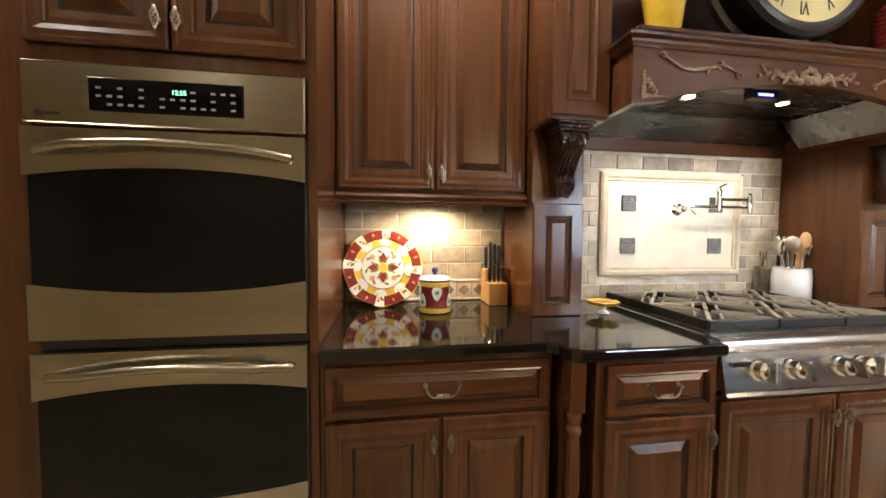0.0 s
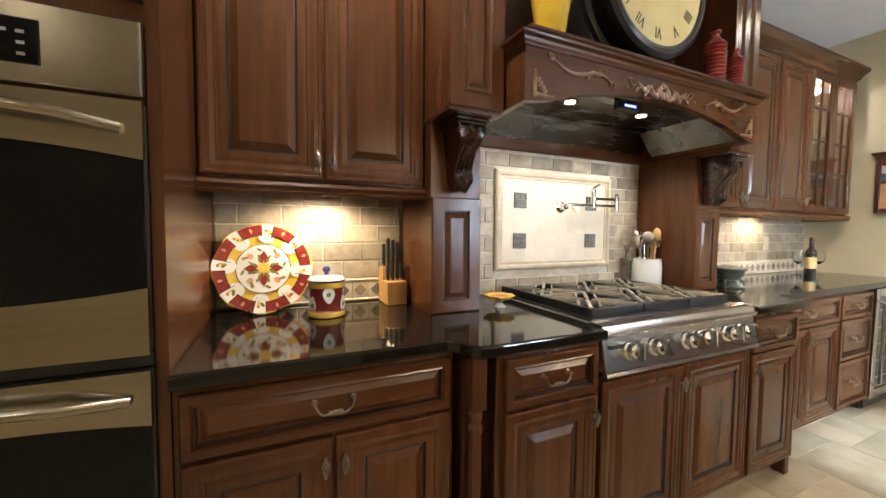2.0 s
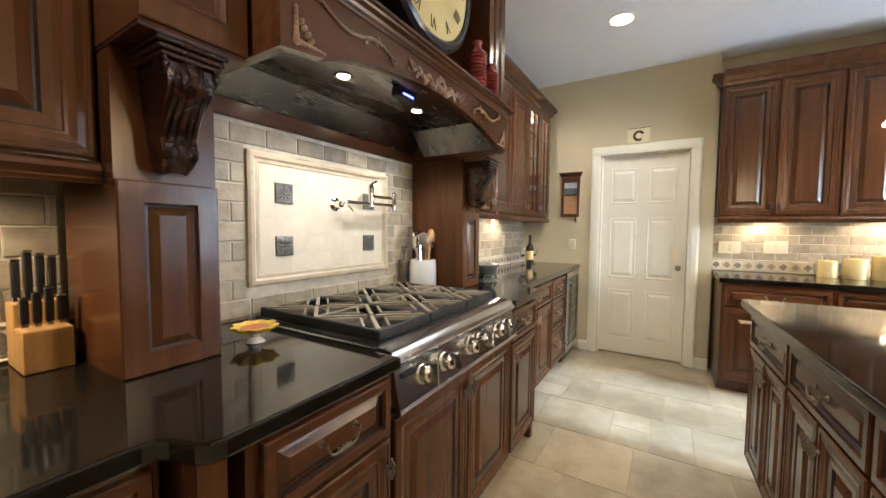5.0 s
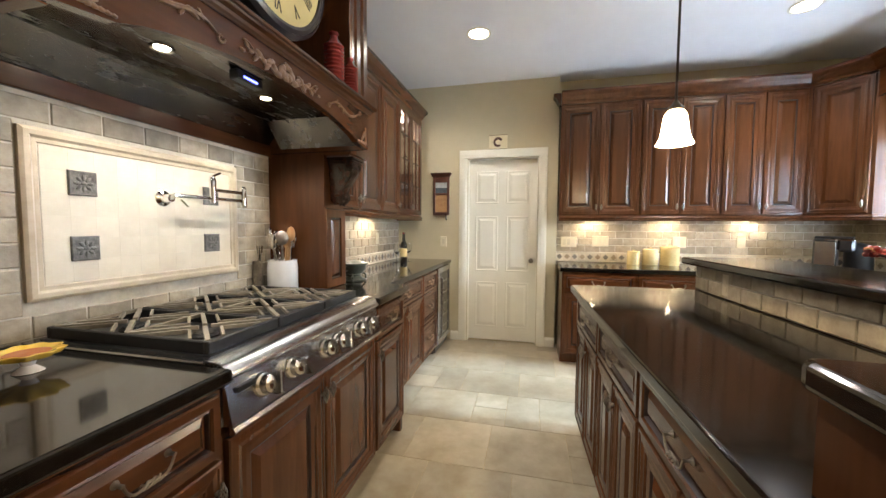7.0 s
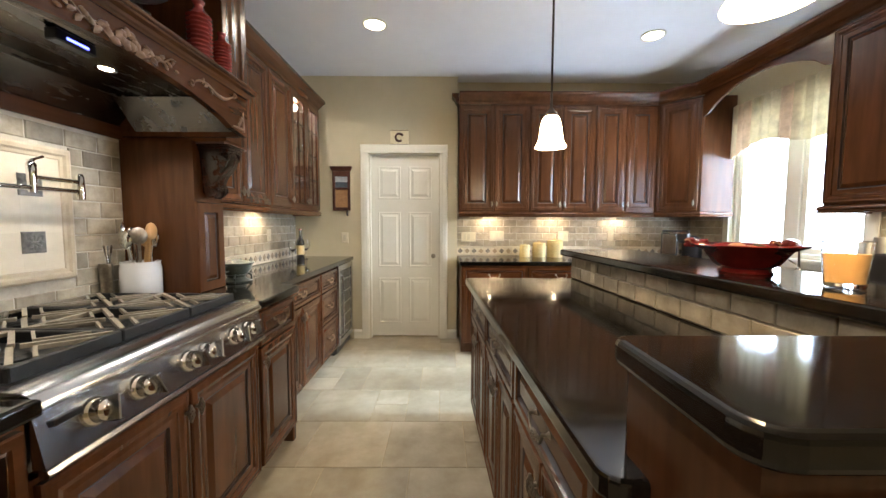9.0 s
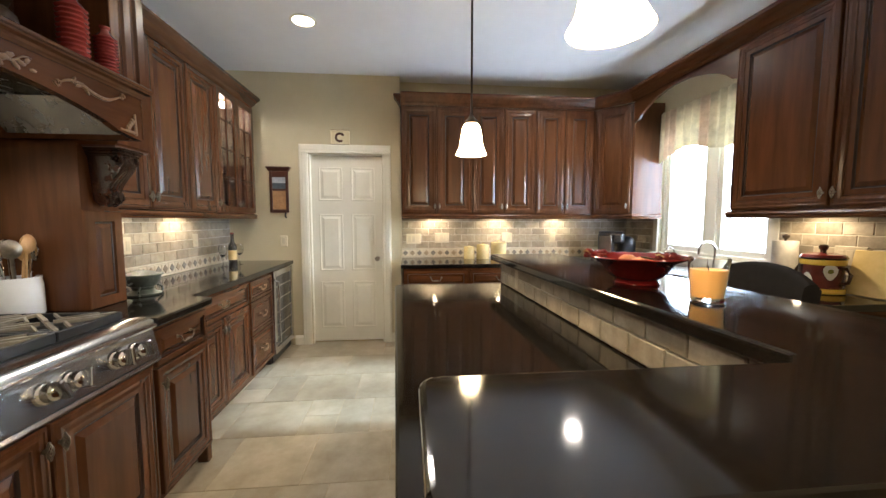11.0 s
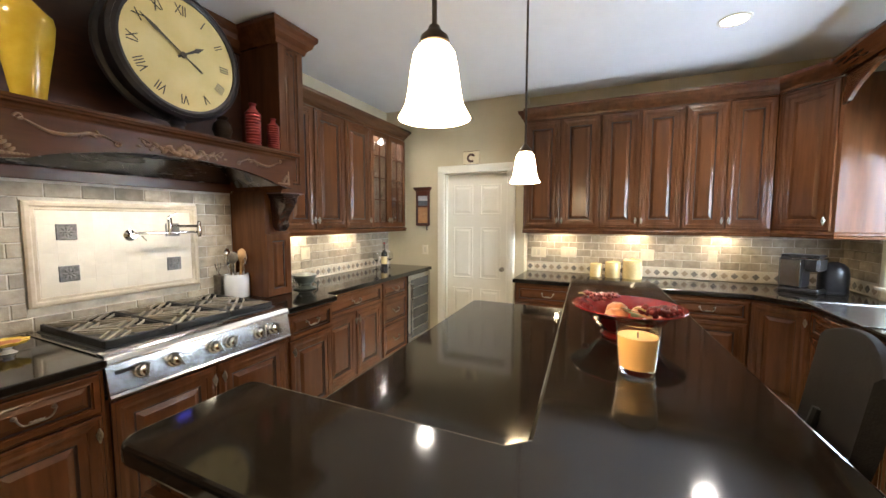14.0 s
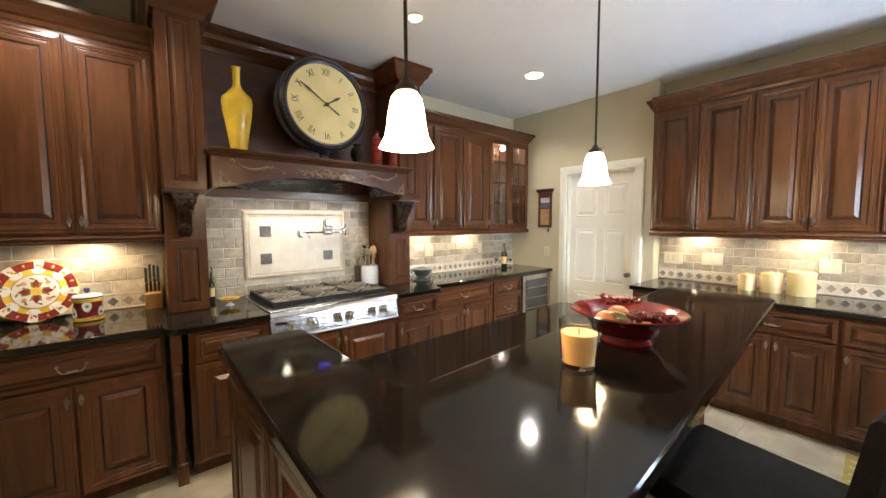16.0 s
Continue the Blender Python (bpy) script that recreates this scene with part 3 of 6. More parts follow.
slab("island_worktop", [(1.315, -0.835), (3.21, -0.768), (3.21, -0.075)] + arc(3.175, -0.075, 0.035, 0, 90, 4) + arc(1.285, -0.150, 0.04, 90, 180, 4) + [(1.245, -0.19), (1.315, -0.21)], 0.885, 0.925, "polished black granite island worktop, lower level")
slab("raised_worktop", arc(1.083, -0.185, 0.04, 180, 90, 4) + arc(1.293, -0.175, 0.030, 90, 0, 4) + [(1.325, -0.77), (1.355, -0.805)] + arc(3.265, -0.735, 0.04, 90, 0, 4) + arc(3.275, -1.150, 0.04, 0, -90, 5) + arc(1.093, -1.265, 0.05, 270, 180, 5), 1.075, 1.115, "polished black granite raised bar top with wrapped end", 0.010)

# ---- oven wall ----
tall = thing("oven_cabinet", pose(-0.648, 1.073, 0), "tall cherry cabinet holding the double wall oven", "cabinet")
part("body", boxes((0, 0.863, 0.012, 0.72, 0, 2.60)), WOOD, tall)
part("face_frame", boxes((0, 0.144, 0, 0.012, 0, 2.60), (0.838, 0.863, 0, 0.012, 0, 2.60), (0.144, 0.838, 0, 0.012, 1.708, 1.755), (0.144, 0.838, 0, 0.012, 0, 0.30)), WOOD, tall)
front(tall, "door", 0.140, 1.755, 0.348, 0.80, "R")
front(tall, "door", 0.490, 1.755, 0.348, 0.80, "L")
front(tall, "drawer", 0.140, 0.06, 0.698, 0.24, "b")
part("crown", sweep([(0, 0.70, 2.60), (0, 0, 2.60), (0.863, 0, 2.60), (0.863, 0.36, 2.60)], [(0, 0), (0.012, 0), (0.02, 0.03), (0.055, 0.08), (0.065, 0.10), (0.065, 0.115), (0, 0.115)]), WOOD_H, tall)

oven = thing("wall_oven", pose(-0.502, 1.073, 0), "stainless steel double wall oven with black glass doors", "oven")
OW = 0.690
part("control_panel", rings_panel(OW, 0.158, [(0, 0), (0, 0.026), (0.004, 0.030), (0.006, 0.030)], z=1.548), STEEL_OVEN, oven)
disp = part("display", rings_panel(0.375, 0.086, [(0, 0), (0, 0.002), (0.002, 0.004)], x=0.155, z=1.583, y=-0.030), BLACKGLASS, oven, "black glass display with a lit clock")
letters("12:55", 0.017, GREENLED, disp, "clock_digits", pose(0.370, -0.0345, 1.639, 90, 0, 0))
for i in range(14):
    for j in range(3):
        if (i * 5 + j * 3) % 7 not in (0, 4) and not (5 <= i <= 8 and j == 2):
            part("button_mark", boxes((0.173 + i * 0.025, 0.185 + i * 0.025, -0.0348, -0.034, 1.597 + j * 0.021, 1.603 + j * 0.021)), GREYPRINT, disp)
badge = lathe([(0, 0), (0.009, 0), (0.009, 0.002), (0, 0.003)], 16)
part("badge", badge, DARKBRONZE, oven, "small round badge", True, pose(0.038, -0.030, 1.573, 90, 0, 0))
part("badge_bar", boxes((0.052, 0.086, -0.0315, -0.030, 1.569, 1.576)), DARKBRONZE, oven)


def oven_door(z0, z1):
    d = part("oven_door", boxes((0, OW, -0.020, 0, z0, z1), bev=0.003), BLACKPLASTIC, oven)
    n, top, bot = 14, [], []
    h1, h0 = 0.125, 0.150
    up = [(0, z1)] + [(OW * i / n, z1 - h1 + 0.028 * (1 - (2 * i / n - 1) ** 2)) for i in range(n + 1)] + [(OW, z1)]
    part("upper_band", prism(up, -0.016, m=Matrix.Translation((0, -0.021, 0))), STEEL_OVEN, d, "brushed stainless band with a curved edge")
    lo = [(OW, z0)] + [(OW * (1 - i / n), z0 + h0 - 0.028 * (1 - (2 * i / n - 1) ** 2)) for i in range(n + 1)] + [(0, z0)]
    part("lower_band", prism(lo, -0.016, m=Matrix.Translation((0, -0.021, 0))), STEEL_OVEN, d, "brushed stainless band with a curved edge")
    part("glass", boxes((0.004, OW - 0.004, -0.028, -0.020, z0 + 0.05, z1 - 0.05), bev=0.002), BLACKGLASS, d, "black glass oven window")
    pts = [(OW * (0.055 + 0.89 * i / 18), -0.040 - 0.034 * min(1, 6 * i / 18, 6 * (1 - i / 18)), z1 - 0.062 + 0.024 * (1 - (2 * i / 18 - 1) ** 2)) for i in range(19)]
    part("handle", tube(pts, 0.0125, 12), STEEL_OVEN, d, "curved brushed steel bar handle", True)


oven_door(0.982, 1.536)
oven_door(0.392, 0.946)
part("vent_strip", boxes((0, OW, -0.012, 0, 0.30, 0.388)), BLACKPLASTIC, oven)
part("vent_strip", boxes((0, OW, -0.010, 0, 0.950, 0.978)), BLACKPLASTIC, oven)

# ---- north run: base cabinets ----
cabinet("base_cabinet", pose(0.216, 1.080, 0), 0.745, 0.60, 0, 0.885, [("drawer", 0.012, 0.700, 0.721, 0.168, "b"), ("door", 0.012, 0.105, 0.358, 0.588, "r"), ("door", 0.374, 0.105, 0.359, 0.588, "l")], "cherry base cabinet with one wide drawer and two doors", kick=0.10)
cabinet("base_cabinet", pose(1.064, 0.985, 0), 0.430, 0.70, 0, 0.885, [("drawer", 0.024, 0.700, 0.390, 0.168, "b"), ("door", 0.024, 0.105, 0.390, 0.588, "r")], "narrow cherry base cabinet with drawer and door", kick=0.10)


def post(name, x, y):
    p = thing(name, pose(x, y, 0), "turned and fluted cherry corner post", "post")
    part("post_block", boxes((-0.026, 0.026, -0.026, 0.026, 0.71, 0.885), bev=0.003), WOOD, p)
    part("post_foot", boxes((-0.026, 0.026, -0.026, 0.026, 0, 0.10), bev=0.003), WOOD, p)
    ribs = lambda u, r, z: 1 + (0.05 * math.cos(2 * math.pi * u * 10) if 0.20 < z < 0.62 else 0)
    part("post_shaft", lathe([(0.014, 0.10), (0.026, 0.105), (0.026, 0.12), (0.018, 0.13), (0.024, 0.15), (0.020, 0.19), (0.021, 0.21), (0.022, 0.4), (0.020, 0.61), (0.019, 0.63), (0.026, 0.645), (0.026, 0.655), (0.018, 0.667), (0.024, 0.685), (0.024, 0.70), (0.016, 0.71)], 40, wave=ribs), WOOD, p, smooth=True)
    # gap behind the post filled in the darker wood tone
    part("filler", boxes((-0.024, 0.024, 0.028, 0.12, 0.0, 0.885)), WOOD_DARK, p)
    return p


post("corner_post", 1.008, 1.012)
cabinet("base_cabinet", pose(1.496, 0.995, 0), 0.955, 0.70, 0, 0.735, [("door", 0.010, 0.105, 0.465, 0.620, "r"), ("door", 0.480, 0.105, 0.465, 0.620, "l")], "cherry base cabinet with two doors under the range", kick=0.10)
cabinet("base_cabinet", pose(2.455, 0.995, 0), 0.430, 0.70, 0, 0.885, [("drawer", 0.010, 0.700, 0.410, 0.168, "b"), ("door", 0.010, 0.105, 0.410, 0.588, "l")], "narrow cherry base cabinet beside the range", kick=0.10)
ft = thing("cabinet_foot", pose(2.878, 0.990, 0), "square cherry cabinet foot", "foot")
part("foot", boxes((-0.03, 0.012, 0.0, 0.06, 0, 0.10), bev=0.004), WOOD, ft)
cabinet("base_cabinet", pose(2.888, 1.130, 0), 0.862, 0.60, 0, 0.885, [("drawer", 0.05, 0.700, 0.800, 0.168, "b"), ("door", 0.05, 0.105, 0.398, 0.588, "r"), ("door", 0.450, 0.105, 0.400, 0.588, "l")], "cherry base cabinet with one wide drawer and two doors", kick=0.10)
cabinet("drawer_cabinet", pose(3.752, 1.130, 0), 0.480, 0.60, 0, 0.885, [("drawer", 0.008, 0.700, 0.464, 0.168, "b"), ("drawer", 0.008, 0.425, 0.464, 0.272, "b"), ("drawer", 0.008, 0.105, 0.464, 0.317, "b")], "cherry base cabinet with three stacked drawers", kick=0.10)
wf = thing("wine_fridge", pose(4.240, 1.130, 0), "stainless steel undercounter wine fridge with glass door", "fridge")
part("body", boxes((0, 0.54, 0.02, 0.60, 0.01, 0.880), bev=0.002), BLACKPLASTIC, wf)
part("kick_grille", boxes((0.01, 0.53, 0.004, 0.02, 0.02, 0.095)), BLACKPLASTIC, wf)
dr = part("door_frame", boxes((0, 0.055, -0.030, 0.018, 0.10, 0.880), (0.485, 0.54, -0.030, 0.018, 0.10, 0.880), (0.055, 0.485, -0.030, 0.018, 0.825, 0.880), (0.055, 0.485, -0.030, 0.018, 0.10, 0.155), bev=0.003), STEEL, wf, "brushed steel door frame")
part("glass", boxes((0.055, 0.485, -0.020, -0.012, 0.155, 0.825)), FRIDGEGLASS, dr, "grey reflective glass")
part("handle", tube([(0.030, -0.030, 0.20), (0.030, -0.062, 0.22), (0.030, -0.062, 0.78), (0.030, -0.030, 0.80)], 0.011, 10), STEEL, dr, "", True)
for i in range(5):
    part("shelf", boxes((0.06, 0.48, -0.0245, -0.0205, 0.24 + i * 0.12, 0.252 + i * 0.12)), STEEL, wf, "steel fronted wine shelf")

# ---- north run: wall cabinets ----
CROWN = [(0, 0), (0.010, 0), (0.016, 0.022), (0.030, 0.034), (0.046, 0.068), (0.066, 0.088), (0.072, 0.096), (0.072, 0.118), (0, 0.118)]
RAIL = [(0, 0), (0.018, 0), (0.024, 0.010), (0.018, 0.016), (0.026, 0.030), (0.020, 0.042), (0.006, 0.052), (0, 0.052)]
cabinet("wall_cabinet", pose(0.218, 1.462, 0), 0.785, 0.326, 1.432, 2.56, [("door", 0.004, 0.008 + 1.432, 0.386, 1.10, "R"), ("door", 0.392, 0.008 + 1.432, 0.388, 1.10, "L")], "tall cherry wall cabinet with two raised-panel doors")
tagged(obj("light_rail", sweep([(0.218, 1.462, 1.385), (1.003, 1.462, 1.385)], RAIL), WOOD_H), "moulded cherry light rail under the wall cabinet", "moulding")
tagged(obj("crown_moulding", sweep([(0.218, 1.462, 2.56), (1.000, 1.462, 2.56)], CROWN), WOOD_H), "stepped cherry crown moulding on the wall cabinets", "moulding")


def corbel(parent, x, y, z0, z1, proud):
    """A carved leaf bracket: a scrolled side outline with leaves on its front."""
    h = z1 - z0
    prof = [(0, 1.0), (1.0, 1.0), (1.0, 0.93), (0.92, 0.92), (0.92, 0.87), (0.98, 0.84), (1.0, 0.74), (0.92, 0.62), (0.72, 0.50), (0.58, 0.38), (0.52, 0.28), (0.62, 0.22), (0.62, 0.13), (0.48, 0.08), (0.36, 0.0), (0.14, 0.0), (0, 0.10)]
    b = prism([(-p * proud, q * h) for p, q in prof], 0.110, m=pose(x + 0.055, y, z0, 0, 0, 0) @ Matrix(((0, -1, 0, 0), (1, 0, 0, 0), (0, 0, 1, 0), (0, 0, 0, 1))))
    for v in b.verts:
        v.co.x = x + (v.co.x - x) * (0.50 + 0.50 * (v.co.z - z0) / h)
    front_line = [(0.96, 0.86), (1.0, 0.76), (0.95, 0.66), (0.80, 0.55), (0.64, 0.42), (0.54, 0.30), (0.60, 0.20), (0.56, 0.11), (0.40, 0.03)]
    for s in (-0.042, -0.022, 0.0, 0.022, 0.042):
        rib = [(x + s * (0.42 + 0.62 * q) * (1 + 0.25 * math.sin(6 * q)), y - (p - abs(s) * 1.2) * proud, z0 + (q - abs(s) * 0.8) * h) for p, q in front_line]
        tube(rib, 0.0125 - abs(s) * 0.08, 7, b, taper=lambda u: 0.75 + 0.55 * abs(math.sin(5.2 * u + 0.6)))
    for p, q, rr in ((0.90, 0.80, 0.026), (0.52, 0.14, 0.020)):
        for s in (-1, 1):
            curl = [(x + s * 0.056 * (0.45 + 0.6 * q), y - p * proud + rr * (1 - i / 18) * math.cos(i * 0.6), z0 + q * h + rr * (1 - i / 18) * math.sin(i * 0.6)) for i in range(15)]
            tube(curl, 0.007, 6, b)
    for i, (o, z) in enumerate(((0.012, 0), (0.006, -0.014), (0.0, -0.026))):
        box(b, x - 0.062 - o, x + 0.062 + o, y - proud - o - 0.006, y, z1 + z - 0.012, z1 + z, 0.003)
    return part("corbel", b, CARVED, parent, "carved acanthus leaf corbel", True)


def side_column(name, x0, pf, px0, label):
    """A pilaster on the worktop with a corbel, which carries a deeper column up to the crown."""
    c = thing(name, pose(0, 0, 0), label, "pilaster")
    w = 0.222
    part("pilaster", boxes((px0, px0 + w, pf, 1.745, 0.926, 1.70)), WOOD, c)
    part("pilaster_panel", rings_panel(w, 0.47, PIL_STEPS, x=px0, z=0.926, y=pf, shade_rings=(4,)), WOOD, c)
    part("column", boxes((x0, x0 + 0.222, 1.225, 1.745, 1.70, 2.76)), WOOD, c)
    part("column_panel", rings_panel(0.222, 1.055, [(0, 0), (0, 0.010), (0.003, 0.013), (0.050, 0.013), (0.056, 0.016), (0.064, 0.006), (0.076, 0.004), (0.090, 0.011), (0.092, 0.011)], x=x0, z=1.705, y=1.225), WOOD, c)
    # thin sheet on the column's bottom, darker in tone than the column
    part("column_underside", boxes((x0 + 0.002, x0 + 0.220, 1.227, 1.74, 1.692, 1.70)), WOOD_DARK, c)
    corbel(c, px0 + w / 2 - 0.01, pf - 0.001, 1.420, 1.690, 0.15)
    part("column_crown", sweep([(x0, 1.745, 2.72), (x0, 1.225, 2.72), (x0 + 0.222, 1.225, 2.72), (x0 + 0.222, 1.745, 2.72)], [(0, 0), (0.02, 0.0), (0.03, 0.03), (0.06, 0.06), (0.07, 0.09), (0.09, 0.11), (0.09, 0.14), (0, 0.14)]), WOOD_H, c)
    return c


side_column("pilaster_column", 1.004, 1.392, 1.008, "panelled cherry pilaster and column with a carved corbel")
side_column("pilaster_column", 2.655, 1.372, 2.632, "panelled cherry pilaster and column with a carved corbel")

# right wall cabinets
for k, (x0, x1, hw) in enumerate(((2.878, 3.21, "R"), (3.21, 3.62, "L"), (3.62, 4.03, "R"))):
    cabinet("wall_cabinet", pose(x0, 1.452, 0), x1 - x0, 0.29, 1.415, 2.475, [("door", 0.002, 1.422, x1 - x0 - 0.004, 1.045, hw)], "cherry wall cabinet with a raised-panel door")
gc = thing("glass_cabinet", pose(4.03, 1.452, 0), "cherry wall cabinet with lit glass doors and glassware", "cabinet")
part("body", boxes((0, 0.018, 0, 0.29, 1.415, 2.475), (0.702, 0.72, 0, 0.29, 1.415, 2.475), (0.018, 0.702, 0, 0.29, 1.415, 1.435), (0.018, 0.702, 0, 0.29, 2.455, 2.475), (0.018, 0.702, 0.27, 0.29, 1.435, 2.455)), CABINTERIOR, gc)
for sz in (1.70, 1.96, 2.22):
    part("shelf", boxes((0.02, 0.70, 0.03, 0.265, sz, sz + 0.008)), GLASS, gc, "glass shelf")
for x0 in (0.003, 0.361):
    w = 0.356
    d = part("door", boxes((x0, x0 + 0.052, -0.022, -0.002, 1.422, 2.465), (x0 + w - 0.052, x0 + w, -0.022, -0.002, 1.422, 2.465), (x0 + 0.052, x0 + w - 0.052, -0.022, -0.002, 1.422, 1.477), (x0 + 0.052, x0 + w - 0.052, -0.022, -0.002, 2.41, 2.465), bev=0.003), WOOD, gc)
    g = part("pane", boxes((x0 + 0.05, x0 + w - 0.05, -0.010, -0.006, 1.475, 2.412)), GLASS, d, "clear glass pane")
    g.visible_shadow = False
    for mz in (1.72, 1.96, 2.20):
        part("muntin", boxes((x0 + 0.052, x0 + w - 0.052, -0.019, -0.004, mz, mz + 0.012), bev=0.002), WOOD, d)
    part("muntin", boxes((x0 + w / 2 - 0.006, x0 + w / 2 + 0.006, -0.018, -0.005, 1.477, 2.41), bev=0.002), WOOD, d)
    knob(d, x0 + (0.026 if x0 > 0.1 else w - 0.026), 1.50)
for i in range(9):
    gx, gz = 4.10 + 0.075 * i, (1.436, 1.709, 1.969, 2.229)[i % 4]
    gl = thing("drinking_glass", pose(gx, 1.56 + 0.05 * (i % 2), gz), "clear stemmed glass on a cabinet shelf", "glass", "glassware in the cabinet")
    part("bowl", lathe([(0.0, 0.001), (0.026, 0.001), (0.004, 0.006), (0.004, 0.06), (0.028, 0.085), (0.032, 0.125), (0.026, 0.165), (0.024, 0.165), (0.030, 0.125), (0.026, 0.087), (0, 0.07)], 14), GLASS, gl, smooth=True)
tagged(obj("light_rail", sweep([(2.878, 1.452, 1.365), (4.75, 1.452, 1.365), (4.75, 1.74, 1.365)], RAIL), WOOD_H), "moulded cherry light rail under the long wall cabinets", "moulding")
tagged(obj("crown_moulding", sweep([(2.878, 1.452, 2.475), (4.75, 1.452, 2.475), (4.75, 1.74, 2.475)], CROWN), WOOD_H), "stepped cherry crown moulding on the long wall cabinets", "moulding")

# ---- mantel hood ----
hood = thing("mantel_hood", pose(0, 0, 0), "cherry mantel range hood with gilded carved ornaments", "range hood")
X0, X1, YF = 1.238, 2.652, 1.105
n = 20
out = [(X0, 1.925), (X0, 1.717)]
out += [(X0 + 0.13 + (X1 - X0 - 0.26) * i / n, 1.735 + 0.088 * math.sin(math.pi * i / n) ** 0.75) for i in range(n + 1)]
out += [(X1, 1.717), (X1, 1.925)]
part("front_board", prism(out, 0.030, m=Matrix.Translation((0, YF, 0))), WOOD_H, hood)
part("side_board", boxes((X0, X0 + 0.028, YF + 0.031, 1.74, 1.717, 1.925)), WOOD_H, hood)
part("side_board", boxes((X1 - 0.028, X1, YF + 0.031, 1.74, 1.717, 1.925)), WOOD_H, hood)
part("mantel_shelf", boxes((X0 - 0.012, X1 + 0.03, YF - 0.045, 1.208, 1.940, 1.957), (X0 - 0.008, X1, 1.208, 1.60, 1.940, 1.957), bev=0.004), WOOD_H, hood)
part("mantel_moulding", sweep([(X0, 1.208, 1.906), (X0, YF, 1.906), (X1, YF, 1.906), (X1, 1.208, 1.906)], [(0, 0), (0.006, 0), (0.009, 0.006), (0.016, 0.012), (0.020, 0.021), (0.034, 0.027), (0.037, 0.034), (0, 0.034)]), WOOD_H, hood)
part("liner", boxes((X0 + 0.03, X1 - 0.03, YF + 0.103, 1.735, 1.872, 1.88)), HOODSTEEL, hood, "dark brushed steel hood liner")
part("liner_lip", boxes((X0 + 0.03, X1 - 0.03, YF + 0.034, YF + 0.095, 1.845, 1.853)), HOODSTEEL, hood)
part("liner_step", boxes((X0 + 0.03, X1 - 0.03, YF + 0.095, YF + 0.102, 1.845, 1.88)), HOODSTEEL, hood)
slope = prism([(0, 0), (0.008, 0), (0.100, 0.112), (0.092, 0.112)], X1 - X0 - 0.06, m=Matrix(((0, 1, 0, X0 + 0.03), (-1, 0, 0, 1.735), (0, 0, 1, 1.76), (0, 0, 0, 1))))
part("liner_slope", slope, HOODSTEEL, hood, "sloping steel baffle")
for s, xx in ((1, X0 + 0.03), (-1, X1 - 0.03)):
    part("liner_slope", prism([(0, 0), (s * 0.006, -0.004), (s * 0.125, 0.126), (s * 0.117, 0.130)], 0.50, m=Matrix.Translation((xx, YF + 0.034, 1.742))), HOODSTEEL, hood)
part("niche_trim", boxes((1.232, 2.630, 1.715, 1.735, 1.70, 1.765), bev=0.003), WOOD_H, hood)
for lx in (1.713, 2.196):
    hl = part("lamp_ring", lathe([(0.022, 0.004), (0.034, 0.0), (0.036, 0.006), (0.022, 0.006)], 20), CHROME, hood, "", True, pose(lx, 1.395, 1.866))
    part("lamp_lens", lathe([(0, 0.002), (0.022, 0.002), (0.022, 0.005), (0, 0.005)], 18), LENS, hl, "lit halogen lens", True)
sw = part("switch_box", boxes((1.895, 2.025, 1.27, 1.31, 1.835, 1.872), bev=0.004), BLACKPLASTIC, hood)
part("led_strip", boxes((1.925, 1.995, 1.268, 1.2705, 1.846, 1.854)), BLUELED, sw, "lit blue indicator")


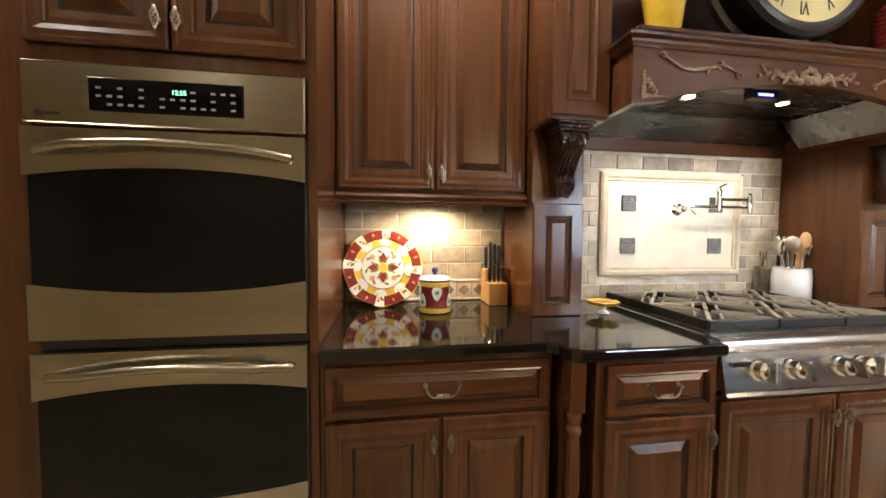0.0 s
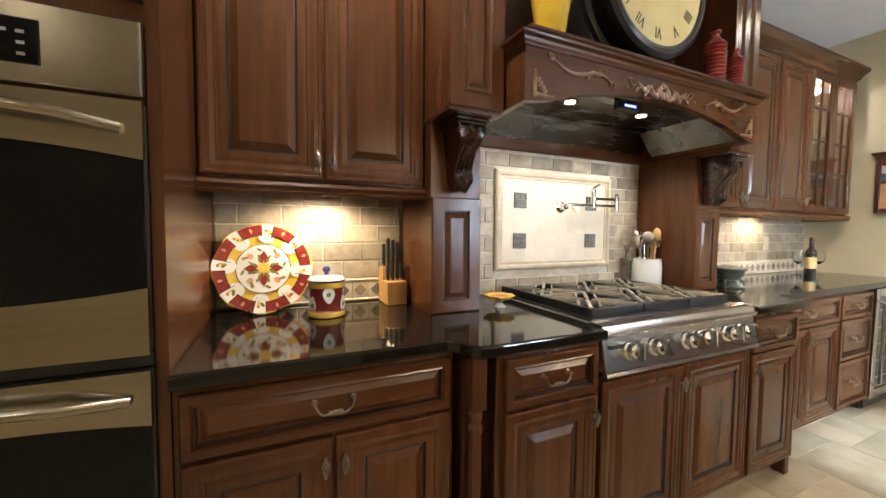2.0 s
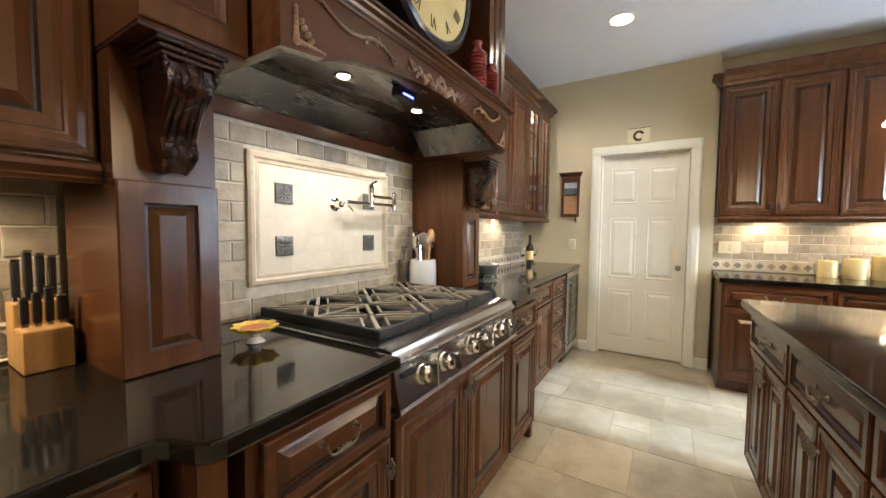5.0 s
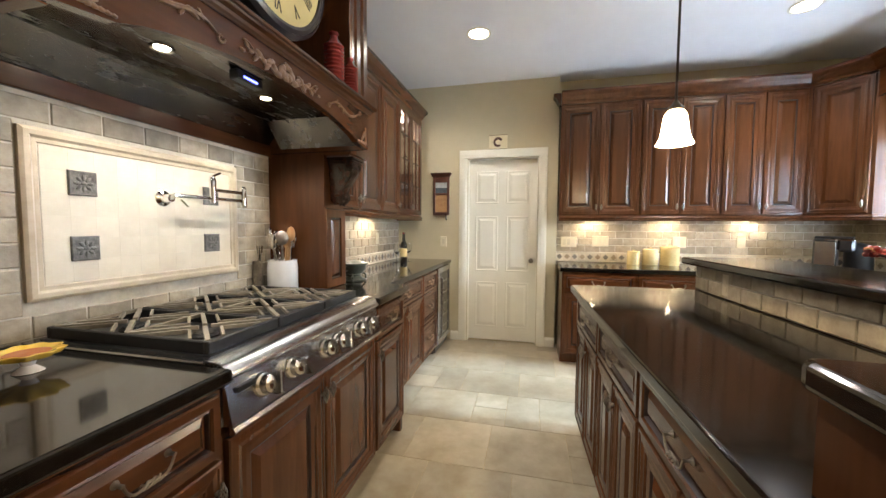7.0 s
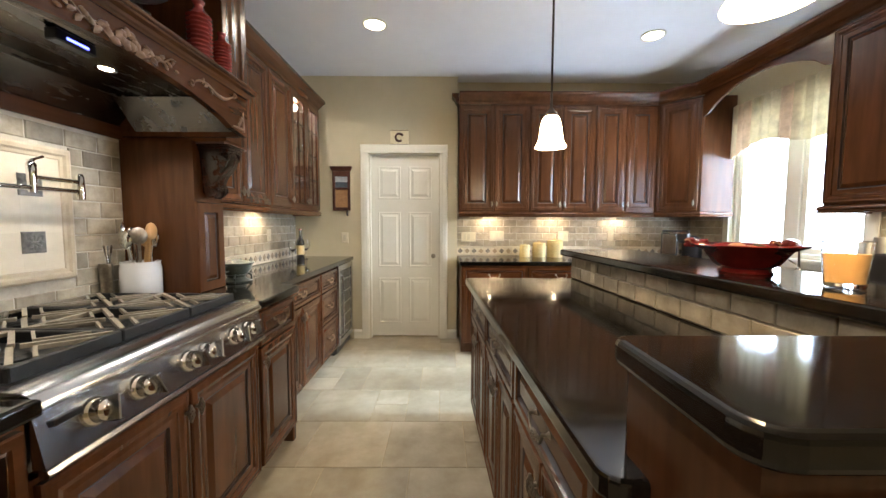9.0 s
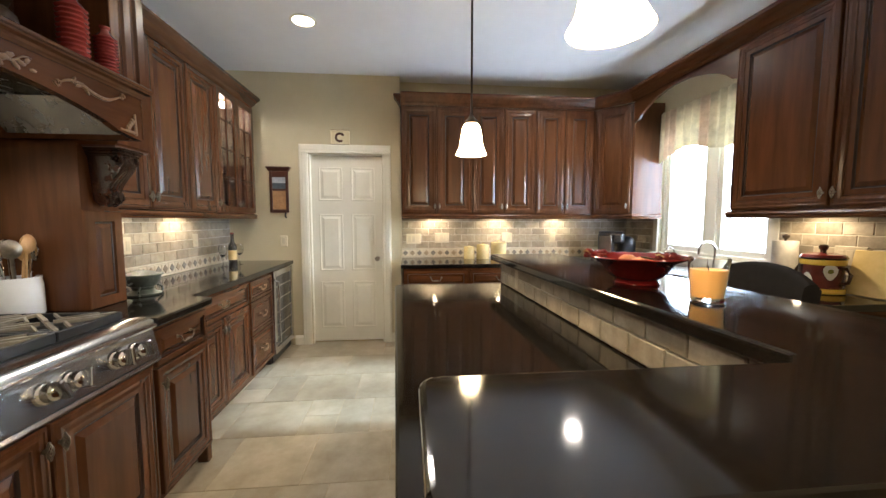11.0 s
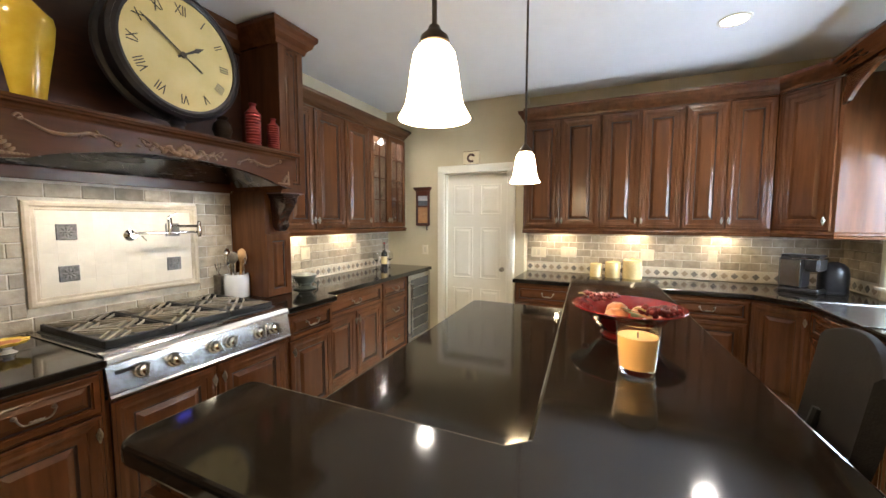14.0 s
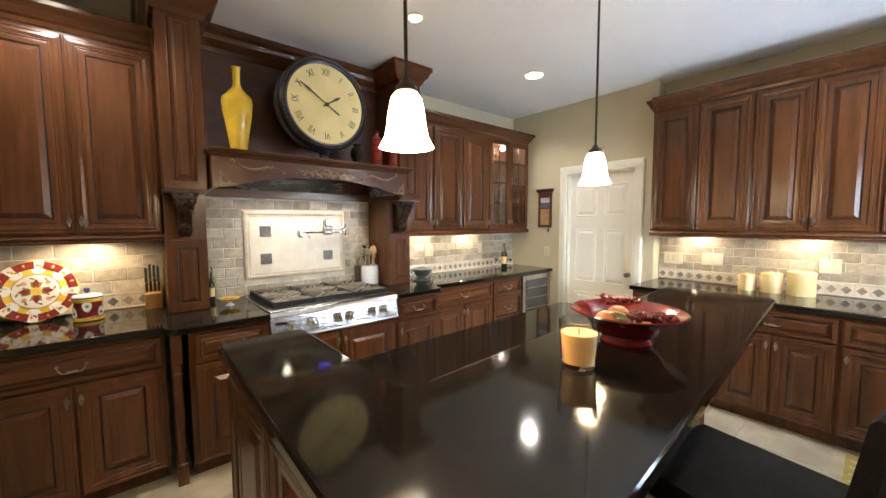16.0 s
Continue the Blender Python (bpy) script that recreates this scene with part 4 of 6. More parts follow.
def ornament(cx, cz, kind):
    b = bmesh.new()
    y = YF - 0.004
    if kind == "scroll" or kind == "scroll_m":
        s = 1 if kind == "scroll" else -1
        zs = np.interp(np.linspace(0, 1, 33), [0, 0.10, 0.22, 0.36, 0.50, 0.64, 0.78, 0.90, 1], [0.030, 0.014, -0.006, -0.014, -0.008, 0.006, 0.012, 0.004, -0.020])
        zs = np.convolve(np.pad(zs, 2, mode="edge"), np.ones(5) / 5, mode="valid")
        pts = [(cx + s * (-0.150 + 0.30 * i / 32), y, cz + float(zs[i])) for i in range(33)]
        tube(pts, 0.0055, 6, b, taper=lambda u: 0.5 + 0.9 * math.sin(math.pi * u))
        for q in range(2):
            e = pts[0] if q == 0 else pts[-1]
            sp = [(e[0] + s * (1 if q else -1) * 0.014 * (1 - i / 14) * math.cos(i * 0.55) , y, e[2] + (-1 if q else 1) * 0.016 * (1 - i / 14) * math.sin(i * 0.55)) for i in range(12)]
            tube(sp, 0.0045, 6, b)
        for i in (19, 21, 23, 25):
            bmesh.ops.create_icosphere(b, subdivisions=1, radius=0.012, matrix=Matrix.Translation((pts[i][0], y, pts[i][2] + 0.004 * (1 if i % 4 == 1 else -2))) @ Matrix.Rotation(s * 0.35 * (i - 22), 4, "Y") @ Matrix.Diagonal((1.5, 0.5, 0.6, 1)))
    elif kind == "centre":
        for s in (-1, 1):
            for k in range(12):
                u = k / 11
                bmesh.ops.create_icosphere(b, subdivisions=1, radius=0.020 - 0.011 * u, matrix=Matrix.Translation((cx + s * (0.012 + 0.20 * u), y, cz + 0.014 * math.sin(k * 2.1) + 0.012 * u - 0.012)) @ Matrix.Rotation(s * 0.9 * math.sin(k * 1.7), 4, "Y") @ Matrix.Diagonal((1.5, 0.55, 0.75, 1)))
            pts = [(cx + s * 0.21 * i / 16, y, cz - 0.02 + 0.045 * (i / 16) ** 2 + 0.007 * math.sin(i)) for i in range(17)]
            tube(pts, 0.006, 6, b, taper=lambda u: 1 - 0.6 * u)
        for k in range(7):
            a = 2 * math.pi * k / 7
            bmesh.ops.create_icosphere(b, subdivisions=1, radius=0.015, matrix=Matrix.Translation((cx + 0.022 * math.cos(a), y - 0.002, cz + 0.022 * math.sin(a))) @ Matrix.Diagonal((1, 0.6, 1, 1)))
    else:
        s = 1 if kind == "corner" else -1
        for k in range(7):
            bmesh.ops.create_icosphere(b, subdivisions=1, radius=0.013 - k * 0.0008, matrix=Matrix.Translation((cx + s * 0.006, y, cz + 0.013 * k)) @ Matrix.Diagonal((0.8, 0.5, 1.1, 1)))
            bmesh.ops.create_icosphere(b, subdivisions=1, radius=0.012 - k * 0.0008, matrix=Matrix.Translation((cx + s * (0.012 + 0.013 * k), y, cz)) @ Matrix.Diagonal((1.1, 0.5, 0.7, 1)))
        for k in range(4):
            bmesh.ops.create_icosphere(b, subdivisions=1, radius=0.012, matrix=Matrix.Translation((cx + s * (0.02 + 0.01 * k), y, cz + 0.05 - 0.012 * k)) @ Matrix.Rotation(s * 0.8, 4, "Y") @ Matrix.Diagonal((0.7, 0.5, 1.2, 1)))
    return part("carved_ornament", b, GILT, hood, "gilded carved wooden scroll", True)


ornament(X0 + 0.035, 1.745, "corner")
ornament(X1 - 0.035, 1.745, "corner_m")
ornament(X0 + 0.26, 1.855, "scroll")
ornament(X1 - 0.26, 1.855, "scroll_m")
ornament((X0 + X1) / 2, 1.856, "centre")
bp = thing("overmantel_panel", pose(0, 0, 0), "dark cherry back panel over the mantel", "panel")
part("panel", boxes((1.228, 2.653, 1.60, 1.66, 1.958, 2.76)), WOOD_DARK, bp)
part("panel_crown", sweep([(1.228, 1.60, 2.70), (2.653, 1.60, 2.70)], [(0, 0), (0.02, 0.0), (0.03, 0.03), (0.07, 0.07), (0.08, 0.10), (0.10, 0.12), (0.10, 0.16), (0, 0.16)]), WOOD_H, bp)

# ---- range top ----
rg = thing("range_top", pose(1.498, 0.978, 0), "stainless steel six-burner gas range top", "cooktop")
RW = 0.953
part("body", boxes((0.004, RW - 0.004, 0.03, 0.745, 0.745, 0.912), bev=0.002), STEEL, rg)
part("cook_surface", boxes((0.0, RW, 0.012, 0.748, 0.912, 0.930), bev=0.004), STEEL, rg, "brushed steel spill tray")
NOSE = [(0.0, 0.888), (-0.016, 0.889), (-0.021, 0.897), (-0.017, 0.908), (-0.004, 0.921), (0.014, 0.931), (0.062, 0.935), (0.062, 0.920), (0.0, 0.905)]
part("bullnose", prism([(-y, z) for y, z in NOSE], RW, m=Matrix(((0, 1, 0, 0), (-1, 0, 0, 0), (0, 0, 1, 0), (0, 0, 0, 1)))), STEEL, rg, "sloping steel front rail with a rolled edge", True)
part("control_panel", prism([(0.0, 0.0), (0.0, 0.125), (-0.004, 0.125), (-0.030, 0.0)], RW, m=Matrix(((0, 1, 0, 0), (1, 0, 0, 0.004), (0, 0, 1, 0.765), (0, 0, 0, 1)))), STEEL, rg, "brushed steel control panel")
part("lower_rail", sweep([(0, -0.010, 0.742), (RW, -0.010, 0.742)], [(0, 0), (0.018, 0.002), (0.024, 0.010), (0.018, 0.020), (0, 0.022)]), STEEL, rg)
part("name_plate", boxes((0.030, 0.095, -0.018, -0.006, 0.842, 0.858), bev=0.002), BLACKPLASTIC, rg, "small dark name plate")
for kx in (0.125, 0.260, 0.455, 0.545, 0.725, 0.825):
    kb = part("burner_knob", lathe([(0, -0.002), (0.036, -0.002), (0.036, 0.006), (0.033, 0.012), (0.029, 0.016), (0.029, 0.034), (0.026, 0.042), (0.018, 0.048), (0, 0.050)], 24), CHROME, rg, "chrome burner knob", True, pose(kx, -0.012, 0.828, 78, 0, 0))
    part("grip", boxes((-0.008, 0.008, -0.031, 0.031, 0.040, 0.074), bev=0.003), STEEL, kb, at=pose(0, 0, 0, 0, 0, 20 * math.sin(kx * 31)))
part("griddle_well", boxes((0.03, RW - 0.03, 0.07, 0.715, 0.926, 0.9345)), BLACKPLASTIC, rg, "black burner well")
for c in range(3):
    gx = 0.040 + c * 0.293
    gw, gd, gy = 0.287, 0.620, 0.085
    g = bmesh.new()
    zt, th = 0.972, 0.012

    def bar(a, b, w=0.011, drop=0.0):
        a, b = Vector((*a, 0)), Vector((*b, 0))
        d = b - a
        m = Matrix.Translation(((a.x + b.x) / 2, (a.y + b.y) / 2, zt - th / 2)) @ Matrix.Rotation(math.atan2(d.y, d.x), 4, "Z") @ Matrix.Diagonal((d.length, w, th, 1))
        bmesh.ops.create_cube(g, size=1, matrix=m)
    fr = bmesh.new()
    for q in ((gx, gx + gw, gy, gy + 0.016), (gx, gx + gw, gy + gd - 0.016, gy + gd), (gx, gx + 0.014, gy + 0.016, gy + gd - 0.016), (gx + gw - 0.014, gx + gw, gy + 0.016, gy + gd - 0.016)):
        box(fr, *q, 0.932, zt - 0.002, 0.003)
    gr = part("grate", fr, IRON, rg, "black cast iron grate frame")
    for r in range(2):
        x0, y0, w, d = gx + 0.014, gy + 0.016 + r * (gd - 0.032) / 2, gw - 0.028, (gd - 0.032) / 2
        cx, cy = x0 + w / 2, y0 + d / 2
        for sx, sy in ((-1, -1), (1, -1), (-1, 1), (1, 1)):
            bar((cx + sx * 0.012, cy + sy * 0.012), (cx + sx * w / 2, cy + sy * d / 2), 0.013)
        # chevrons nested in the four quarters of the cross
        for s in (-1, 1):
            for tip in (0.42,):
                for e in (-1, 1):
                    bar((cx + s * w / 2 * tip, cy - e * 0.002), (cx + s * w / 2, cy + e * d / 2 * (1 - tip)), 0.0075)
                    bar((cx - e * 0.002, cy + s * d / 2 * tip), (cx + e * w / 2 * (1 - tip), cy + s * d / 2), 0.0085)
        bar((x0, y0 + d), (x0 + w, y0 + d))
        cap = part("burner_cap", lathe([(0, 0.934), (0.042, 0.934), (0.042, 0.940), (0.034, 0.945), (0.032, 0.949), (0, 0.950)], 20), IRON, rg, "black enamelled burner cap", True, pose(cx, cy, 0))
    part("star_grid", g, GRATE, gr, "worn cast iron bars in a star pattern")

# ---- backsplashes ----
bs = structure("backsplash_oven_side", boxes((0, 0.790, 0.001, 0.011, 0.926, 1.44)), GROUT, "tumbled travertine brick backsplash beside the ovens", "backsplash")
bs.matrix_world = pose(0.216, 1.789, 0)
z = listello(bs, 0.790, 0.927)
brickwork(bs, 0.790, z, 1.435, bw=0.170, bh=0.084)
bs = structure("backsplash_range", boxes((0, 1.398, 0.001, 0.010, 0.926, 1.71)), GROUT, "tumbled travertine brick backsplash with a framed panel", "backsplash")
bs.matrix_world = pose(1.232, 1.735, 0)
FX0, FX1, FZ0, FZ1 = 0.284, 1.136, 1.045, 1.597
brickwork(bs, 1.398, 0.930, 1.70, hole=(FX0, FX1, FZ0, FZ1), bw=0.150, bh=0.076)
FR = [(0, 0), (0, 0.014), (0.010, 0.020), (0.024, 0.020), (0.032, 0.012), (0.044, 0.012), (0.050, 0.006)]
part("stone_frame", rings_panel(FX1 - FX0 - 0.004, FZ1 - FZ0 - 0.004, FR, x=FX0 + 0.002, z=FZ0 + 0.002), LIMEFRAME, bs, "cream limestone picture-frame moulding")
part("panel_bed", boxes((FX0 + 0.05, FX1 - 0.05, -0.0093, -0.0062, FZ0 + 0.05, FZ1 - 0.05)), LIMEPANEL, bs, "cream limestone bed of the panel")
nx, nz = 10, 6
sx, szz = (FX1 - FX0 - 0.104) / nx, (FZ1 - FZ0 - 0.104) / nz
for i in range(nx):
    for j in range(nz):
        cx, cz = FX0 + 0.052 + (i + 0.5) * sx, FZ0 + 0.052 + (j + 0.5) * szz
        if (i in (1, 8)) and (j in (1, 4)):
            t = piece("relief_tile", tile_mesh(round(sx + 0.010, 3), round(szz + 0.010, 3), 0.013, PEWTER), bs, pose(cx, -0.004, cz))
            b = bmesh.new()
            for k in range(9):
                a = 2 * math.pi * k / 8
                rr = 0.0 if k == 8 else 0.020
                bmesh.ops.create_icosphere(b, subdivisions=1, radius=0.009, matrix=Matrix.Translation((cx + rr * math.cos(a), -0.018, cz + rr * math.sin(a))) @ Matrix.Rotation(-a, 4, "Y") @ Matrix.Diagonal((1.4, 0.35, 0.7, 1)))
            part("relief_flower", b, PEWTER, bs)
        else:
            piece("panel_tile", tile_mesh(sx - 0.0001, szz - 0.0001, 0.008, LIMEPANEL, 0.0001), bs, pose(cx, -0.0018, cz))
bs = structure("backsplash_long", boxes((0, 1.972, 0.001, 0.010, 0.926, 1.425)), GROUT, "tumbled travertine brick backsplash with a diamond border", "backsplash")
bs.matrix_world = pose(2.856, 1.735, 0)
z = listello(bs, 1.972, 0.927)
brickwork(bs, 1.972, z, 1.42)
bs = structure("backsplash_east", boxes((0, 2.69, 0.001, 0.010, 0.926, 1.425)), GROUT, "tumbled travertine brick backsplash with a diamond border", "backsplash")
bs.matrix_world = pose(4.979, -0.055, 0, 0, 0, -90)
z = listello(bs, 2.69, 0.927)
brickwork(bs, 2.69, z, 1.42)
bs = structure("backsplash_sink_side", boxes((0, 0.50, 0.001, 0.009, 0.926, 1.425), (0.50, 1.84, 0.001, 0.009, 0.926, 0.993), (1.84, 2.575, 0.001, 0.009, 0.926, 1.425)), GROUT, "tumbled travertine brick backsplash by the sink window", "backsplash")
bs.matrix_world = pose(4.975, -2.735, 0, 0, 0, 180)
z = listello(bs, 0.495, 0.927)
brickwork(bs, 0.495, z, 1.42)
bs = structure("backsplash_sink_west", boxes((0, 0.73, 0.0, 0.004, 0.928, 1.424)), GROUT, "tumbled travertine brick backsplash under the cabinet by the window", "backsplash")
bs.matrix_world = pose(3.135, -2.731, 0, 0, 0, 180)
z = listello(bs, 0.73, 0.929)
brickwork(bs, 0.73, z, 1.42)

# ---- east and sink run ----
E = -90
for k, (y0, w, fr) in enumerate(((-0.06, 0.75, 2), (-0.81, 0.69, 2), (-1.50, 0.65, 2))):
    h = w / 2
    cabinet("wall_cabinet", pose(4.700, y0, 0, 0, 0, E), w, 0.278, 1.415, 2.535, [("door", 0.004, 1.424, h - 0.005, 1.10, "R"), ("door", h + 0.001, 1.424, h - 0.005, 1.10, "L")], "cherry wall cabinet with two raised-panel doors", group="cabinets on the east wall")
dx, dy = 4.38 - 4.70, -2.42 + 2.152
ang = math.degrees(math.atan2(dy, dx))
dl = math.hypot(dx, dy)
cc = thing("corner_wall_cabinet", pose(0, 0, 0), "diagonal cherry corner wall cabinet", "cabinet")
bm = bmesh.new()
f = bm.faces.new([bm.verts.new((x, y, 1.415)) for x, y in ((4.700, -2.152), (4.976, -2.152), (4.976, -2.730), (4.380, -2.730), (4.380, -2.420))])
ex = bmesh.ops.extrude_face_region(bm, geom=[f])
bmesh.ops.translate(bm, verts=[g for g in ex["geom"] if isinstance(g, bmesh.types.BMVert)], vec=(0, 0, 1.12))
bmesh.ops.recalc_face_normals(bm, faces=bm.faces)
part("body", bm, WOOD, cc)
d = part("door", rings_panel(dl - 0.05, 1.10, DOOR_STEPS, x=0.025, z=1.424), WOOD, cc, at=pose(4.698, -2.154, 0, 0, 0, ang))
knob(d, dl - 0.055, 1.50)
cabinet("wall_cabinet", pose(3.185, -2.395, 0, 0, 0, 180), 0.62, 0.335, 1.415, 2.535, [("door", 0.004, 1.424, 0.612, 1.10, "R")], "dark cherry wall cabinet beside the sink window")
cabinet("wall_cabinet", pose(2.563, -2.395, 0, 0, 0, 180), 0.438, 0.335, 1.415, 2.535, [("door", 0.004, 1.424, 0.430, 1.10, "L")], "narrow dark cherry wall cabinet by the sink window")
tagged(obj("light_rail", sweep([(4.700, -0.06, 1.365), (4.700, -2.152, 1.365), (4.380, -2.420, 1.365), (4.380, -2.730, 1.365)], RAIL), WOOD_H), "moulded cherry light rail under the wall cabinets", "moulding")
tagged(obj("light_rail", sweep([(3.185, -2.730, 1.365), (3.185, -2.395, 1.365), (2.125, -2.395, 1.365)], RAIL), WOOD_H), "moulded cherry light rail by the sink window", "moulding")
arch = [(4.38, 2.555), (4.38, 2.33)] + [(4.38 - 0.06 - (4.38 - 3.185 - 0.12) * i / 16, 2.34 + 0.17 * math.sin(math.pi * i / 16) ** 0.7) for i in range(17)] + [(3.185, 2.33), (3.185, 2.555)]
av = thing("arched_valance_board", pose(0, 0, 0), "arched cherry valance board over the sink window", "valance")
part("board", prism(arch, 0.025, m=Matrix.Translation((0, -2.43, 0))), WOOD_H, av)
tagged(obj("crown_moulding", sweep([(4.700, -0.06, 2.535), (4.700, -2.152, 2.535), (4.380, -2.395, 2.535), (3.185, -2.395, 2.535), (2.125, -2.395, 2.535)], CROWN), WOOD_H), "stepped cherry crown moulding round the cabinets", "moulding")
tagged(obj("crown_moulding", sweep([(4.98, -0.058, 2.535), (4.700, -0.058, 2.535)], CROWN), WOOD_H), "cherry crown moulding return by the door", "moulding")
# valance of striped cloth
vl = thing("window_valance", pose(0, 0, 0), "striped cream, rose and sage window valance", "curtain")
xs = np.linspace(4.44, 3.18, 64)
for k in range(9):
    b = bmesh.new()
    cols = []
    for i in range(k * 7, k * 7 + 8):
        x = xs[min(i, 63)]
        u = (4.44 - x) / 1.26
        zb = 1.915 + 0.085 * (1 - math.cos(u * 2 * math.pi * 1.5)) * 0.5 + 0.035 * math.sin(u * math.pi)
        yy = -2.68 + 0.012 * math.sin(i * 1.3)
        cols.append([b.verts.new((x, yy, zb)), b.verts.new((x, yy - 0.006, 2.42)), b.verts.new((x, yy - 0.012, 2.42)), b.verts.new((x, yy - 0.012, zb))])
    for c1, c2 in zip(cols, cols[1:]):
        for q in range(4):
            b.faces.new((c1[q], c1[(q + 1) % 4], c2[(q + 1) % 4], c2[q]))
    bmesh.ops.recalc_face_normals(b, faces=b.faces)
    part("stripe", b, (FABRIC_A, FABRIC_B, FABRIC_C)[k % 3], vl, smooth=True)

# base cabinets, east
for k, (y0, w, fr) in enumerate(((-0.075, 0.64, [("drawer", 0.01, 0.70, 0.62, 0.168, "b"), ("door", 0.01, 0.105, 0.308, 0.588, "r"), ("door", 0.322, 0.105, 0.308, 0.588, "l")]), (-0.715, 0.66, [("drawer", 0.01, 0.70, 0.64, 0.168, "b"), ("door", 0.01, 0.105, 0.318, 0.588, "r"), ("door", 0.332, 0.105, 0.318, 0.588, "l")]), (-1.375, 0.57, [("drawer", 0.01, 0.70, 0.55, 0.168, "b"), ("door", 0.01, 0.105, 0.55, 0.588, "l")]))):
    cabinet("base_cabinet", pose(4.322, y0, 0, 0, 0, E), w, 0.63, 0, 0.885, fr, "cherry base cabinet with drawer and doors", kick=0.10, group="base cabinets on the east wall")
cb = thing("corner_base_cabinet", pose(0, 0, 0), "diagonal cherry corner base cabinet", "cabinet")
bm = bmesh.new()
f = bm.faces.new([bm.verts.new((x, y, 0.10)) for x, y in ((4.325, -1.947), (4.95, -1.947), (4.95, -2.73), (4.10, -2.73), (4.10, -2.235))])
ex = bmesh.ops.extrude_face_region(bm, geom=[f])
bmesh.ops.translate(bm, verts=[g for g in ex["geom"] if isinstance(g, bmesh.types.BMVert)], vec=(0, 0, 0.785))
box(bm, 4.36, 4.95, -2.7, -2.0, 0, 0.10)
bmesh.ops.recalc_face_normals(bm, faces=bm.faces)
part("body", bm, WOOD, cb)
a2 = math.degrees(math.atan2(-2.242 + 1.947, 4.10 - 4.325))
d = part("door", rings_panel(0.35, 0.75, DOOR_STEPS, x=0.01, z=0.115), WOOD, cb, at=pose(4.325, -1.947, 0, 0, 0, a2))
knob(d, 0.335, 0.78)
for x0, w, fr in ((4.098, 0.80, [("drawer", 0.01, 0.70, 0.78, 0.168, ""), ("door", 0.01, 0.105, 0.388, 0.588, "r"), ("door", 0.402, 0.105, 0.388, 0.588, "l")]), (3.296, 0.40, [("drawer", 0.01, 0.70, 0.38, 0.168, "b"), ("door", 0.01, 0.105, 0.38, 0.588, "l")])):
    cabinet("base_cabinet", pose(x0, -2.235, 0, 0, 0, 180), w, 0.49, 0, 0.885, fr, "cherry base cabinet under the sink window", kick=0.10)
dw = thing("end_cabinet", pose(2.894, -2.235, 0, 0, 0, 180), "cherry end cabinet with a panelled side", "cabinet")
part("body", boxes((0, 0.46, 0, 0.49, 0.10, 0.885), (0.02, 0.44, 0.07, 0.47, 0, 0.10)), WOOD, dw)
part("end_panel", rings_panel(0.46, 0.74, DOOR_STEPS, x=0.015, z=0.12), WOOD, dw, at=pose(0.461, 0.0, 0, 0, 0, 90))
front(dw, "door", 0.01, 0.105, 0.44, 0.76, "l")

# ---- island ----
isl = thing("island", pose(1.085, -0.262, 0, 0, 0, 2.0) @ pose(-1.035, 0.145, 0), "cherry kitchen island with a tiled raised bar wall", "island")
part("body", boxes((1.285, 3.085, -0.70, -0.052, 0.10, 0.884), (1.32, 3.05, -0.70, -0.11, 0, 0.10)), WOOD, isl)
part("bar_wall", boxes((1.035, 3.165, -0.87, -0.734, 0, 1.074), (1.035, 1.268, -0.734, -0.065, 0, 1.074)), WOOD, isl)
part("tile_bed", boxes((1.285, 3.165, -0.734, -0.726, 0.926, 1.073)), GROUT, isl)
for i, (w, fr) in enumerate(((0.60, 0), (0.60, 0), (0.60, 0))):
    x = 3.085 - 0.60 * i
    for kind, fx, fz, fw, fh, hw in (("drawer", 0.008, 0.70, 0.584, 0.168, "b"), ("door", 0.008, 0.105, 0.290, 0.588, "r"), ("door", 0.302, 0.105, 0.290, 0.588, "l")):
        g = 0.003
        d = part(kind, rings_panel(fw - 2 * g, fh - 2 * g, SLIM_STEPS if kind == "drawer" else DOOR_STEPS, x=fx + g, z=fz + g, shade_rings=(5,) if kind == "drawer" else (10, 11)), WOOD_H if kind == "drawer" else WOOD, isl, at=pose(x, -0.052, 0, 0, 0, 180))
        if hw == "b":
            bail(d, fx + fw / 2, fz + fh / 2, -0.018)
        else:
            knob(d, fx + (0.024 if hw == "l" else fw - 0.024), fz + fh - 0.075)
for y0, w in ((-0.075, 0.38), (-0.46, 0.40)):
    part("end_panel", rings_panel(w, 0.90, DOOR_STEPS, z=0.12), WOOD, isl, at=pose(1.035, y0, 0, 0, 0, -90))
part("wing_panel", rings_panel(0.225, 0.74, SLIM_STEPS, z=0.12), WOOD, isl, at=pose(1.264, -0.065, 0, 0, 0, 180))
part("east_panel", rings_panel(0.60, 0.74, DOOR_STEPS, z=0.12), WOOD, isl, at=pose(3.085, -0.68, 0, 0, 0, 90))
for i in range(4):
    part("back_panel", rings_panel(0.51, 0.90, DOOR_STEPS, z=0.12), WOOD, isl, at=pose(1.04 + 0.53 * i, -0.871, 0))
for x in (1.20, 2.10, 3.05):
    b = prism([(0, 0), (0.26, 0.0), (0.26, -0.03), (0.20, -0.05), (0.12, -0.12), (0.05, -0.20), (0, -0.24)], 0.06, m=Matrix(((0, 1, 0, x), (-1, 0, 0, -0.882), (0, 0, 1, 1.073), (0, 0, 0, 1))))
    part("bar_bracket", b, WOOD, isl, "curved cherry bracket under the bar")
tb = part("tile_strip", boxes((0, 1.86, 0.001, 0.006, 0.926, 1.072)), GROUT, isl, at=pose(3.16, -0.724, 0, 0, 0, 180))
row = 0
